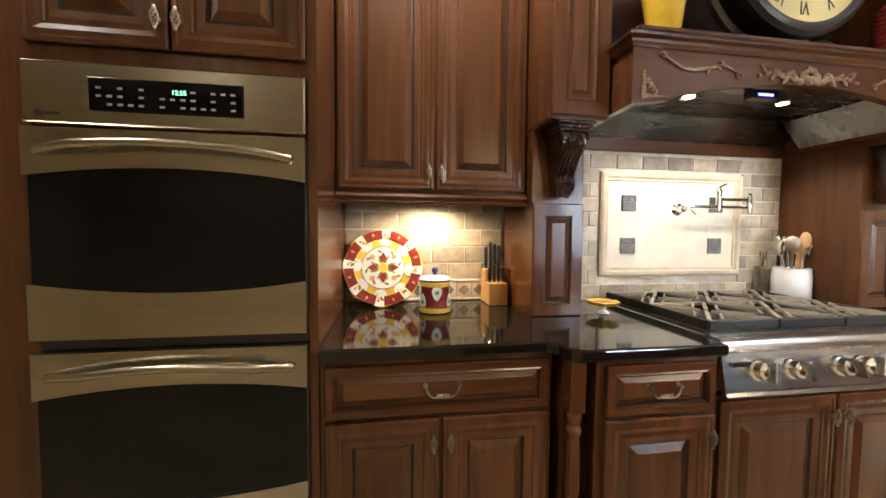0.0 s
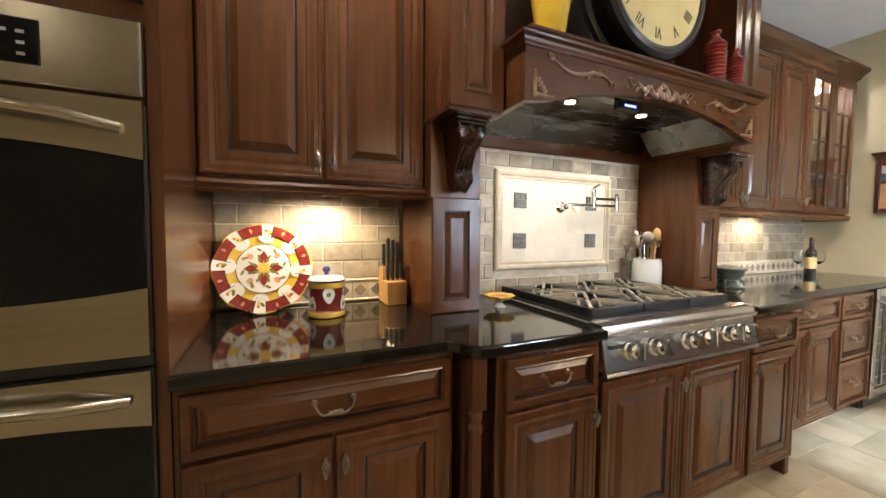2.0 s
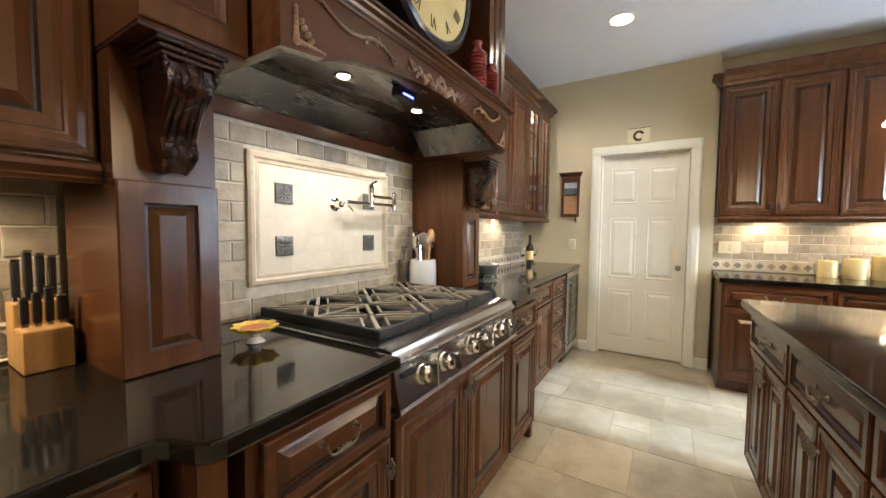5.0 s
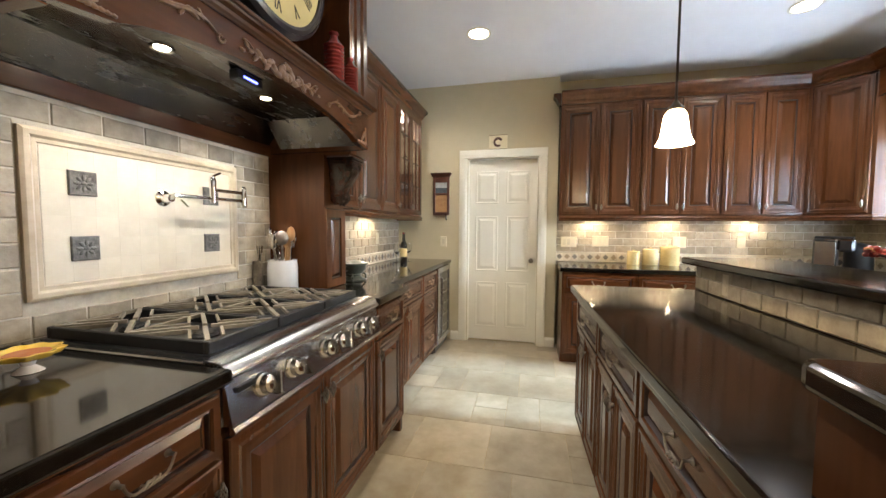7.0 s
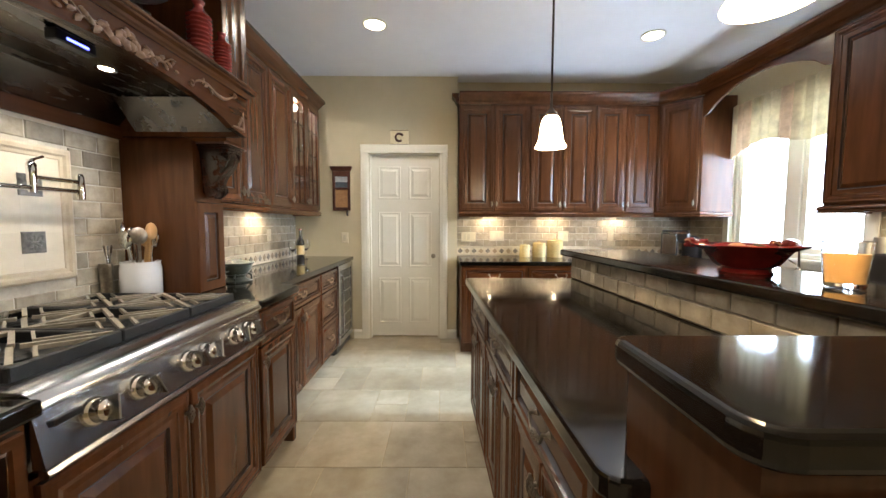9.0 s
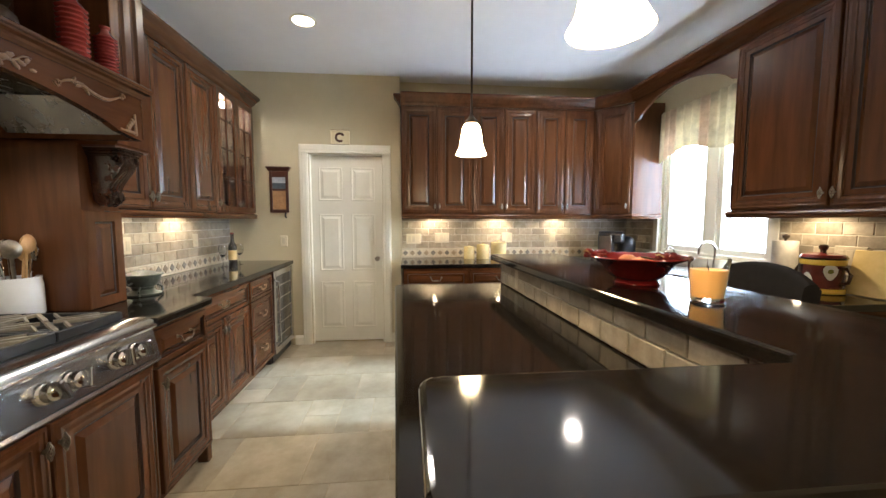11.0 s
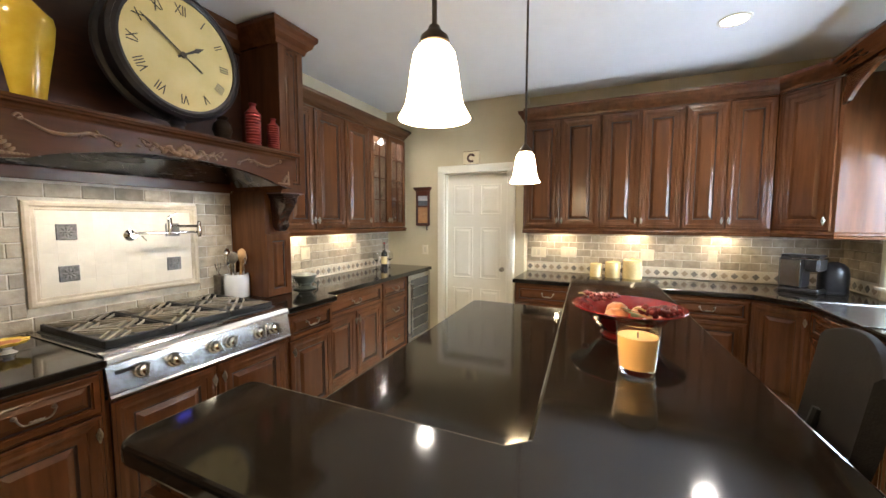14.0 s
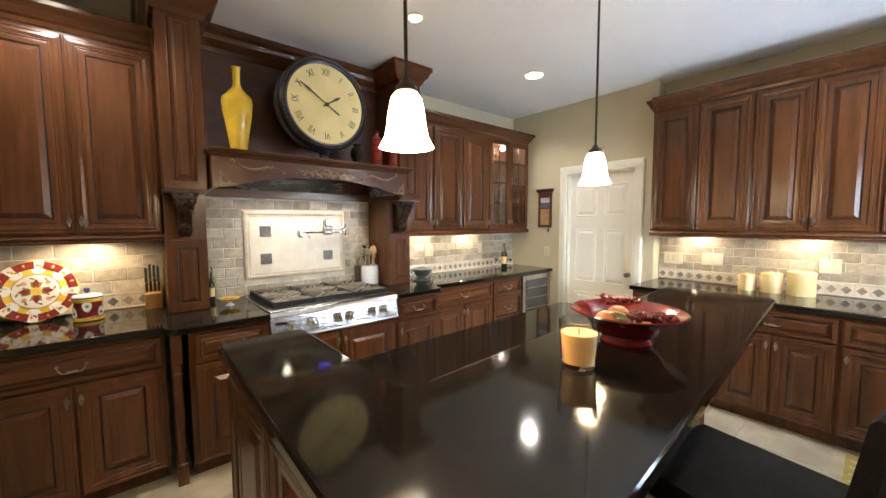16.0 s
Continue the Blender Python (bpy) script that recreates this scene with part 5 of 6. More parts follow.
for z0, h in ((0.929, 0.076), (1.006, 0.066)):
    x = -0.08 if row else 0.0
    while x < 1.855:
        a, b = max(x, 0), min(x + 0.155, 1.86)
        if b - a > 0.02:
            piece("tile", tile_mesh(round(b - a - 0.005, 3), round(h - 0.004, 3), 0.008, TRAVERTINE), tb, pose((a + b) / 2, 0, z0 + h / 2))
        x += 0.155
    row += 1


def plate_cover(m, w, label, cat, toggles=1, outlet=False):
    p = thing("outlet_plate" if outlet else "switch_plate", m, label, cat)
    part("plate", rings_panel(w, 0.115, [(0, 0), (0, 0.003), (0.004, 0.006), (0.006, 0.006)], x=-w / 2, z=-0.057), SWITCH, p)
    for k in range(toggles):
        x = (k - (toggles - 1) / 2) * 0.046
        if outlet:
            part("socket", boxes((x - 0.016, x + 0.016, -0.0085, -0.006, 0.008, 0.036), (x - 0.016, x + 0.016, -0.0085, -0.006, -0.036, -0.008), bev=0.001), SWITCH, p)
        else:
            part("toggle", boxes((x - 0.016, x + 0.016, -0.0085, -0.006, -0.033, 0.033), bev=0.001), SWITCH, p)
    return p


plate_cover(pose(2.90, -0.775, 0.998, 0, 0, 182), 0.062, "almond outlet plate on the tiled bar wall", "outlet", 1, True)
plate_cover(pose(4.969, -0.187, 1.14, 0, 0, -90), 0.165, "almond triple switch plate on the tiles", "switch", 3)
plate_cover(pose(4.969, -0.51, 1.15, 0, 0, -90), 0.165, "almond triple switch plate on the tiles", "switch", 3)
plate_cover(pose(4.969, -1.27, 1.15, 0, 0, -90), 0.12, "almond double switch plate on the tiles", "switch", 2)
plate_cover(pose(4.969, -1.815, 1.155, 0, 0, -90), 0.075, "almond outlet plate on the tiles", "outlet", 1, True)
plate_cover(pose(2.70, -2.723, 1.14, 0, 0, 180), 0.165, "almond triple switch plate by the sink window", "switch", 3)
plate_cover(pose(3.367, 1.726, 1.18), 0.115, "almond double switch plate on the tiles", "switch", 2)
plate_cover(pose(4.176, 1.726, 1.175), 0.075, "almond outlet plate on the tiles", "outlet", 1, True)
plate_cover(pose(4.829, 1.19, 1.13, 0, 0, -90), 0.075, "almond switch plate on the khaki wall", "switch", 1)

# pendants
for i, (px, py) in enumerate(((1.522, -0.541), (2.81, -0.478))):
    p = thing("pendant_lamp", pose(px, py, 0.020 if i == 0 else -0.006), "lit bell-shaped opal glass pendant on a bronze rod", "pendant lamp", "pendants over the island")
    part("shade", lathe([(0.026, 1.885), (0.036, 1.879), (0.048, 1.862), (0.056, 1.82), (0.061, 1.78), (0.067, 1.748), (0.078, 1.727), (0.0845, 1.716), (0.0805, 1.716), (0.064, 1.748), (0.057, 1.78), (0.052, 1.82), (0.044, 1.860), (0.024, 1.876)], 32), SHADE, p, "lit opal glass bell shade", True)
    part("cap", lathe([(0, 1.925), (0.012, 1.925), (0.018, 1.912), (0.032, 1.900), (0.036, 1.884), (0.030, 1.878), (0, 1.878)], 20), DARKBRONZE, p, "", True)
    part("rod", tube([(0, 0, 1.92), (0, 0, CEIL - 0.05)], 0.006, 8), DARKBRONZE, p, "", True)
    part("canopy", lathe([(0, CEIL - 0.03), (0.03, CEIL - 0.03), (0.06, CEIL - 0.012), (0.062, CEIL - 0.001), (0, CEIL - 0.001)], 24), DARKBRONZE, p, "", True, pose(0, 0, -0.020 if i == 0 else 0.006))
# recessed lamps; the last three are unseen additions that go with the fill
for i, (px, py) in enumerate(((3.795, 0.658), (3.94, -1.645), (0.55, 0.98), (-1.2, 0.69), (-1.2, -1.65), (0.9, -1.9))):
    p = thing("recessed_and_fill_lamp", pose(px, py, CEIL), "lit recessed ceiling lamp with white ring, three of the set added", "ceiling lamp", "recessed ceiling lamps")
    part("ring", lathe([(0.078, -0.001), (0.098, -0.001), (0.100, -0.006), (0.080, -0.010), (0.076, -0.004)], 32), WHITE, p, "", True)
    part("lens", lathe([(0, -0.003), (0.078, -0.003), (0.078, -0.001), (0, -0.001)], 28), LENS, p, "lit lens", True)
p = thing("eyeball_lamp", pose(2.368, 0.573, CEIL), "small white swivelling recessed lamp", "ceiling lamp")
part("ring", lathe([(0.040, -0.001), (0.060, -0.001), (0.061, -0.006), (0.046, -0.010)], 28), WHITE, p, "", True)
part("eyeball", lathe([(0, -0.028), (0.022, -0.024), (0.040, -0.006), (0.042, -0.001), (0, -0.001)], 24), LENS, p, "lit white eyeball", True)

# ---- things on the oven-side counter ----
T = 0.926
pl = thing("painted_plate", pose(0.400, 1.655, T) @ pose(0, 0, 0, 74, 0, 0), "large hand-painted plate in red, yellow and white, leaning", "plate")
PZ = 0.180
scal = lambda u, r, z: 1 + (0.022 * math.cos(2 * math.pi * u * 8) if r > 0.16 else 0)
part("dish", lathe([(0, -0.004), (0.10, -0.004), (0.180, 0.012), (0.183, 0.016), (0.178, 0.018), (0.112, 0.004), (0, 0.002)], 64, wave=scal), YELLOWPAINT, pl, "", True, pose(0, PZ, 0.012))


def ringbit(r0, r1, a0, a1, z0, z1, n=8):
    b = bmesh.new()
    lo = [(b.verts.new((r0 * math.cos(a), r0 * math.sin(a), z0)), b.verts.new((r1 * math.cos(a), r1 * math.sin(a), z1))) for a in [a0 + (a1 - a0) * i / n for i in range(n + 1)]]
    for (a, c), (d, e) in zip(lo, lo[1:]):
        b.faces.new((a, c, e, d))
    bmesh.ops.recalc_face_normals(b, faces=b.faces)
    ex = bmesh.ops.extrude_face_region(b, geom=b.faces[:])
    bmesh.ops.translate(b, verts=[v for v in ex["geom"] if isinstance(v, bmesh.types.BMVert)], vec=(0, 0, 0.0012))
    return b


def blob(cx, cy, a, b, rot, z, n=14, pinch=0.0):
    bm = bmesh.new()
    vs = []
    for i in range(n):
        t = 2 * math.pi * i / n
        x, y = a * math.cos(t) * (1 - pinch * math.sin(t)), b * math.sin(t)
        vs.append(bm.verts.new((cx + x * math.cos(rot) - y * math.sin(rot), cy + x * math.sin(rot) + y * math.cos(rot), z)))
    bm.faces.new(vs)
    ex = bmesh.ops.extrude_face_region(bm, geom=bm.faces[:])
    bmesh.ops.translate(bm, verts=[v for v in ex["geom"] if isinstance(v, bmesh.types.BMVert)], vec=(0, 0, 0.001))
    return bm


def petal(r0, r1, w, a, z):
    """A pointed leaf shape from r0 to r1 along the angle a."""
    bm = bmesh.new()
    edge = [(r0 + (r1 - r0) * i / 6, w * math.sin(math.pi * i / 6) ** 1.3) for i in range(7)]
    ring = edge + [(x, -y) for x, y in edge[-2:0:-1]]
    bm.faces.new([bm.verts.new((x * math.cos(a) - y * math.sin(a), x * math.sin(a) + y * math.cos(a), z)) for x, y in ring])
    ex = bmesh.ops.extrude_face_region(bm, geom=bm.faces[:])
    bmesh.ops.translate(bm, verts=[v for v in ex["geom"] if isinstance(v, bmesh.types.BMVert)], vec=(0, 0, 0.001))
    return bm


AT = pose(0, PZ, 0.012)
for k in range(8):
    a = math.pi * k / 4 + 0.3
    part("rim_red", ringbit(0.138, 0.178, a - 0.27, a + 0.27, 0.0110, 0.0185), REDPAINT, pl, at=AT)
    b = math.pi * (k + 0.5) / 4 + 0.3
    part("rim_white", ringbit(0.132, 0.182, b - 0.125, b + 0.125, 0.0102, 0.0194), CERAMIC, pl, at=AT)
    part("rim_petal", blob(0.124 * math.cos(b), 0.130 * math.sin(b), 0.026, 0.030, b, 0.0098), CERAMIC, pl, at=AT)
    part("rim_leaf", blob(0.148 * math.cos(b) + 0.008, 0.148 * math.sin(b), 0.012, 0.006, b + 0.8, 0.0150), GREENPAINT, pl, at=AT)
    part("rim_sprig", petal(0.128, 0.165, 0.004, b - 0.05, 0.0160), YELLOWPAINT, pl, at=AT)
    part("red_sprig", petal(0.148, 0.170, 0.006, a, 0.0180), PINKPAINT, pl, at=AT)
    part("rim_flower", blob(0.156 * math.cos(b) - 0.006, 0.156 * math.sin(b), 0.006, 0.006, b, 0.0165), ORANGEPAINT, pl, at=AT)
    part("rim_outline", ringbit(0.135, 0.138, a - 0.27, a + 0.27, 0.0112, 0.0116), BROWNPAINT, pl, at=AT)
    part("rim_outline", ringbit(0.118, 0.181, b - 0.135, b - 0.120, 0.0098, 0.0198, 2), BROWNPAINT, pl, at=AT)
part("centre_field", ringbit(0.001, 0.100, 0, 2 * math.pi, 0.0046, 0.0058, 48), CERAMIC, pl, "white painted centre", at=AT)
part("centre_outline", ringbit(0.099, 0.1015, 0, 2 * math.pi, 0.0058, 0.0062, 48), BROWNPAINT, pl, at=AT)
for k in range(8):
    a = math.pi * k / 4
    if k % 2 == 0:
        part("star_petal", petal(0.010, 0.074, 0.017, a, 0.0075), REDPAINT, pl, at=AT)
        for e in (-1, 1):
            part("star_leaf", petal(0.022, 0.050, 0.006, a + 0.42 * e, 0.0076), GREENPAINT, pl, at=AT)
    else:
        part("flower", blob(0.070 * math.cos(a), 0.070 * math.sin(a), 0.013, 0.011, a, 0.0075), PINKPAINT, pl, at=AT)
        part("flower", blob(0.084 * math.cos(a + 0.28), 0.084 * math.sin(a + 0.28), 0.008, 0.007, a, 0.0076), PINKPAINT, pl, at=AT)
    part("leaf", blob(0.078 * math.cos(a + 0.2), 0.078 * math.sin(a + 0.2), 0.012, 0.005, a + 1.1, 0.0078), GREENPAINT, pl, at=AT)
    part("leaf", blob(0.052 * math.cos(a + 0.35), 0.052 * math.sin(a + 0.35), 0.010, 0.004, a + 0.2, 0.0078), GREENPAINT, pl, at=AT)
for k in range(8):
    a = math.pi * k / 4 + 0.39
    part("star_point", petal(0.001, 0.030, 0.006, a - 0.39, 0.0090), YELLOWPAINT, pl, at=AT)
st = thing("plate_stand", pose(0.400, 1.65, T), "black wire plate stand", "stand")
part("wire", tube([(-0.05, -0.045, 0.03), (-0.05, -0.045, 0.003), (-0.05, 0.06, 0.003), (-0.03, 0.075, 0.15)], 0.003, 6), IRON, st, "", True)
part("wire", tube([(0.05, -0.045, 0.03), (0.05, -0.045, 0.003), (0.05, 0.06, 0.003), (0.03, 0.075, 0.15)], 0.003, 6), IRON, st, "", True)


def painted_jar(name, m, s, label, ground=REDPAINT, band=YELLOWPAINT, top=CERAMIC, tip=BLUEPAINT):
    j = thing(name, m, label, "jar")
    part("jar_body", lathe([(0, 0), (0.062 * s, 0), (0.066 * s, 0.004), (0.066 * s, 0.022 * s), (0.062 * s, 0.026 * s), (0.0605 * s, 0.105 * s), (0.064 * s, 0.112 * s), (0.064 * s, 0.128 * s), (0.056 * s, 0.130 * s), (0, 0.130 * s)], 36), ground, j, "", True)
    part("foot_band", lathe([(0.0665 * s, 0.003), (0.0675 * s, 0.008), (0.0675 * s, 0.018 * s), (0.0665 * s, 0.021 * s)], 36), band, j, "", True)
    part("top_band", lathe([(0.0645 * s, 0.108 * s), (0.0655 * s, 0.112 * s), (0.0655 * s, 0.126 * s), (0.0645 * s, 0.128 * s)], 36), band, j, "", True)
    for k in range(6):
        a = 2 * math.pi * k / 6
        up = k % 2
        part("medallion", blob(0, 0, 0.020 * s, 0.029 * s, 0, 0, pinch=0.35 if up else -0.35), CERAMIC, j, "", at=pose(0, 0, (0.050 if up else 0.082) * s, 0, 0, math.degrees(a)) @ pose(0, -0.0615 * s, 0, 90, 0, 0))
        part("leaf", blob(0, 0, 0.009 * s, 0.008 * s, 0.5, 0), GREENPAINT, j, "", at=pose(0, 0, (0.045 if up else 0.086) * s, 0, 0, math.degrees(a)) @ pose(0, -0.0628 * s, 0, 90, 0, 0))
    lid = part("lid", lathe([(0, 0.131 * s), (0.067 * s, 0.131 * s), (0.068 * s, 0.136 * s), (0.060 * s, 0.146 * s), (0.03 * s, 0.152 * s), (0.008 * s, 0.153 * s), (0, 0.153 * s)], 36), top, j, "domed lid", True)
    part("lid_rim", lathe([(0.0672 * s, 0.1305 * s), (0.0690 * s, 0.133 * s), (0.0672 * s, 0.1365 * s)], 36), tip, lid, "", True)
    part("lid_knob", lathe([(0, 0.152 * s), (0.010 * s, 0.153 * s), (0.008 * s, 0.160 * s), (0.013 * s, 0.166 * s), (0.015 * s, 0.174 * s), (0.010 * s, 0.182 * s), (0, 0.184 * s)], 18), tip, lid, "small round knob", True)
    return j


painted_jar("painted_canister", pose(0.626, 1.535, T), 1.05, "hand-painted red and yellow lidded canister")
kb = thing("knife_block", pose(0.940, 1.690, T), "pale maple knife block filled with black-handled knives", "knife block")
part("lower_block", boxes((-0.046, 0.046, -0.075, 0.0, 0.0, 0.105), bev=0.003), MAPLE, kb)
part("upper_block", boxes((-0.046, 0.046, 0.001, 0.075, 0.0, 0.165), bev=0.003), MAPLE, kb)
for k in range(8):
    x = -0.033 + 0.022 * (k % 4)
    back = k < 4
    h0, h1 = (0.165, 0.27 + 0.008 * ((k * 3) % 4)) if back else (0.105, 0.205 - 0.012 * ((k * 5) % 3))
    yy = 0.035 if back else -0.035
    kn = part("knife_handle", boxes((x - 0.0075, x + 0.0075, yy - 0.011, yy + 0.011, h0 + 0.012, h1), bev=0.003), BLACKPLASTIC, kb, "black riveted handle")
    part("bolster", boxes((x - 0.006, x + 0.006, yy - 0.009, yy + 0.009, h0 + 0.0005, h0 + 0.012)), CHROME, kn)
    part("cap", boxes((x - 0.0078, x + 0.0078, yy - 0.0112, yy + 0.0112, h1 - 0.001, h1 + 0.004), bev=0.001), CHROME, kn)

# ---- beside the range ----
sr = thing("flower_spoon_rest", pose(1.352, 1.415, T), "small footed flower-shaped dish in orange and cream", "dish")
part("foot", lathe([(0, 0), (0.030, 0), (0.024, 0.006), (0.012, 0.016), (0.018, 0.028), (0, 0.028)], 20), CERAMIC, sr, "", True)
part("bowl", lathe([(0, 0.028), (0.02, 0.028), (0.055, 0.040), (0.066, 0.052), (0.064, 0.054), (0.040, 0.044), (0, 0.038)], 48, wave=lambda u, r, z: 1 + (0.10 * math.cos(2 * math.pi * u * 9) if r > 0.045 else 0)), YELLOWPAINT, sr, "scalloped yellow bowl", True)
part("heart", blob(0, 0, 0.044, 0.040, 0, 0.0465, 18), ORANGEPAINT, sr)


def bottle(name, m, h, r, material, label, cap=None, liquid=None):
    b = thing(name, m, label, "bottle")
    part("glass", lathe([(0, 0), (r, 0), (r, 0.58 * h), (r * 0.9, 0.64 * h), (r * 0.42, 0.74 * h), (r * 0.36, 0.95 * h), (r * 0.42, 0.955 * h), (r * 0.42, 0.985 * h), (0, 0.985 * h)], 20), material, b, "", True)
    part("cap", lathe([(0, 0.985 * h), (r * 0.40, 0.985 * h), (r * 0.40, 1.03 * h), (0, 1.03 * h)], 14), cap or BLACKPLASTIC, b, "", True)
    if liquid:
        part("label", lathe([(r * 1.01, 0.18 * h), (r * 1.015, 0.18 * h), (r * 1.015, 0.48 * h), (r * 1.01, 0.48 * h)], 20), liquid, b, "", True)
    return b


bottle("oil_bottle", pose(1.290, 1.690, T), 0.25, 0.021, shader("olive_oil_glass", (0.10, 0.12, 0.02), (0.16, 0.17, 0.03), 0.08, scale=10, coat=0.5), "green olive oil bottle beside the range", NICKEL)
bottle("oil_bottle", pose(1.275, 1.630, T), 0.22, 0.020, WINEGLASS, "dark vinegar bottle beside the range", NICKEL, CREAM)
cr = thing("utensil_crock", pose(2.560, 1.600, T) @ Matrix.Diagonal((1.2, 1.2, 1.08, 1)), "white ceramic crock full of cooking utensils", "crock")
part("crock", lathe([(0, 0), (0.066, 0), (0.070, 0.006), (0.070, 0.125), (0.066, 0.150), (0.068, 0.160), (0.062, 0.160), (0.060, 0.150), (0.062, 0.03), (0, 0.02)], 28), CERAMIC, cr, "", True)
for k in range(7):
    a = k * 0.9 + 0.3
    tip = Vector((0.060 * math.cos(a), 0.045 * math.sin(a), 0.235 + 0.02 * (k % 3)))
    u = part("utensil", tube([(0.02 * math.cos(a), 0.02 * math.sin(a), 0.03), tip * 0.8 + Vector((0, 0, 0.04)), tip], 0.0055, 8), (SPOONWOOD, CHROME, CHROME, CHROME, NICKEL, SPOONWOOD, CHROME)[k], cr, "", True)
    bm = bmesh.new()
    bmesh.ops.create_icosphere(bm, subdivisions=2, radius=0.032, matrix=Matrix.Translation(tip + Vector((0, 0, 0.022))) @ Matrix.Rotation(a, 4, "Z") @ Matrix.Diagonal((0.45, 0.95, 1.25, 1)))
    part("spoon_head", bm, (SPOONWOOD, CHROME, CHROME, CHROME, NICKEL, SPOONWOOD, CHROME)[k], u, "", True)
c2 = thing("utensil_holder", pose(2.480, 1.700, T) , "metal utensil holder with ladles", "crock")
part("holder", lathe([(0, 0), (0.025, 0), (0.027, 0.17), (0.024, 0.17), (0.022, 0.01), (0, 0.01)], 18), NICKEL, c2, "", True)
for k in range(3):
    u = part("utensil", tube([(0, 0, 0.02), (-0.012 + 0.012 * k, -0.012, 0.20), (-0.03 + 0.022 * k, -0.02, 0.255)], 0.004, 6), CHROME, c2, "", True)
# pot filler
pf = thing("pot_filler", pose(1.965, 1.735, 1.405), "polished nickel folding pot filler tap on the tiles", "tap")
part("flange", lathe([(0, 0), (0.034, 0), (0.034, 0.006), (0.018, 0.014), (0.016, 0.05), (0, 0.05)], 22), CHROME, pf, "", True, pose(0, -0.008, 0, 90, 0, 0))
part("arm", tube([(0, -0.055, 0.0), (0, -0.075, 0.012), (0.02, -0.078, 0.012), (0.365, -0.085, 0.012)], 0.009, 10), CHROME, pf, "", True)
part("arm", tube([(0.365, -0.085, 0.052), (0.20, -0.080, 0.052), (0.185, -0.080, 0.052)], 0.009, 10), CHROME, pf, "", True)
part("joint", lathe([(0, -0.02), (0.014, -0.02), (0.016, 0.0), (0.014, 0.075), (0.010, 0.085), (0, 0.087)], 14), CHROME, pf, "", True, pose(0.365, -0.085, 0.0))
part("joint", lathe([(0, -0.05), (0.012, -0.05), (0.014, 0.0), (0.016, 0.055), (0.010, 0.065), (0.014, 0.07), (0, 0.075)], 14), CHROME, pf, "", True, pose(0.185, -0.080, 0.045))
part("lever", tube([(0.03, -0.07, -0.005), (0.05, -0.085, -0.035)], 0.005, 8), CHROME, pf, "", True)
part("lever", tube([(0.185, -0.08, 0.115), (0.225, -0.085, 0.135)], 0.005, 8), CHROME, pf, "", True)

# ---- on the mantel ----
MZ = 1.958
v = thing("yellow_vase", pose(1.405, 1.175, MZ), "tall glossy ochre yellow ceramic vase on the mantel", "vase")
part("vase_body", lathe([(0, 0), (0.046, 0), (0.050, 0.01), (0.066, 0.12), (0.086, 0.24), (0.092, 0.30), (0.086, 0.335), (0.060, 0.365), (0.030, 0.395), (0.022, 0.43), (0.024, 0.515), (0.030, 0.525), (0.024, 0.525), (0.018, 0.50), (0, 0.49)], 10), YELLOW, v, "", True)
for i, (vx, vy, h, r) in enumerate(((2.40, 1.165, 0.275, 0.050), (2.545, 1.155, 0.215, 0.042))):
    v = thing("red_vase", pose(vx, vy, MZ), "red ribbed ceramic bottle vase on the mantel", "vase", "red vases on the mantel")
    prof = [(0, 0), (r * 0.85, 0)] + [(r * (0.95 + 0.06 * math.cos(k * math.pi)), 0.02 * h + 0.74 * h * k / 22) for k in range(23)] + [(r * 0.75, 0.82 * h), (r * 0.42, 0.88 * h), (r * 0.36, 0.94 * h), (r * 0.50, 0.985 * h), (r * 0.48, h), (r * 0.3, h), (0, 0.92 * h)]
    part("vase_body", lathe(prof, 28), REDPAINT, v, "", True)
v = thing("bronze_vase", pose(2.33, 1.36, MZ), "small dark bronze vase at the back of the mantel", "vase")
part("vase_body", lathe([(0, 0), (0.036, 0), (0.040, 0.006), (0.026, 0.022), (0.044, 0.070), (0.058, 0.110), (0.050, 0.150), (0.026, 0.175), (0.036, 0.195), (0.030, 0.196), (0, 0.17)], 24), DARKBRONZE, v, "", True)
ck = thing("mantel_clock", pose(1.990, 1.240, 2.367), "large black double-sided station clock with cream dial", "clock")
R = 0.330
part("case", lathe([(0, -0.07), (R * 0.93, -0.07), (R * 0.955, -0.085), (R, -0.07), (R, -0.045), (R * 0.94, -0.035), (R * 0.92, 0.0), (R * 0.94, 0.035), (R, 0.045), (R, 0.07), (R * 0.93, 0.075), (0, 0.075)], 56), CLOCKBLACK, ck, "", True, pose(0, 0, 0, -90, 0, 0))
dl2 = part("dial", lathe([(0, 0), (0.285, 0), (0.285, 0.004), (0, 0.004)], 56), DIAL, ck, "aged cream dial", True, pose(0, -0.070, 0, 90, 0, 0))
part("bezel", lathe([(0.283, 0.0), (0.283, 0.016), (0.296, 0.020), (0.312, 0.012), (0.316, 0.0)], 56), CLOCKBLACK, ck, "", True, pose(0, -0.068, 0, 90, 0, 0))
for k, s in enumerate(("XII", "I", "II", "III", "IIII", "V", "VI", "VII", "VIII", "IX", "X", "XI")):
    a = radians(30 * k)
    letters(s, 0.062, INK, dl2, "numeral", pose(0.225 * math.sin(a), 0.225 * math.cos(a), 0.0052, 0, 0, -30 * k) @ Matrix.Diagonal((0.8, 1.15, 1, 1)))


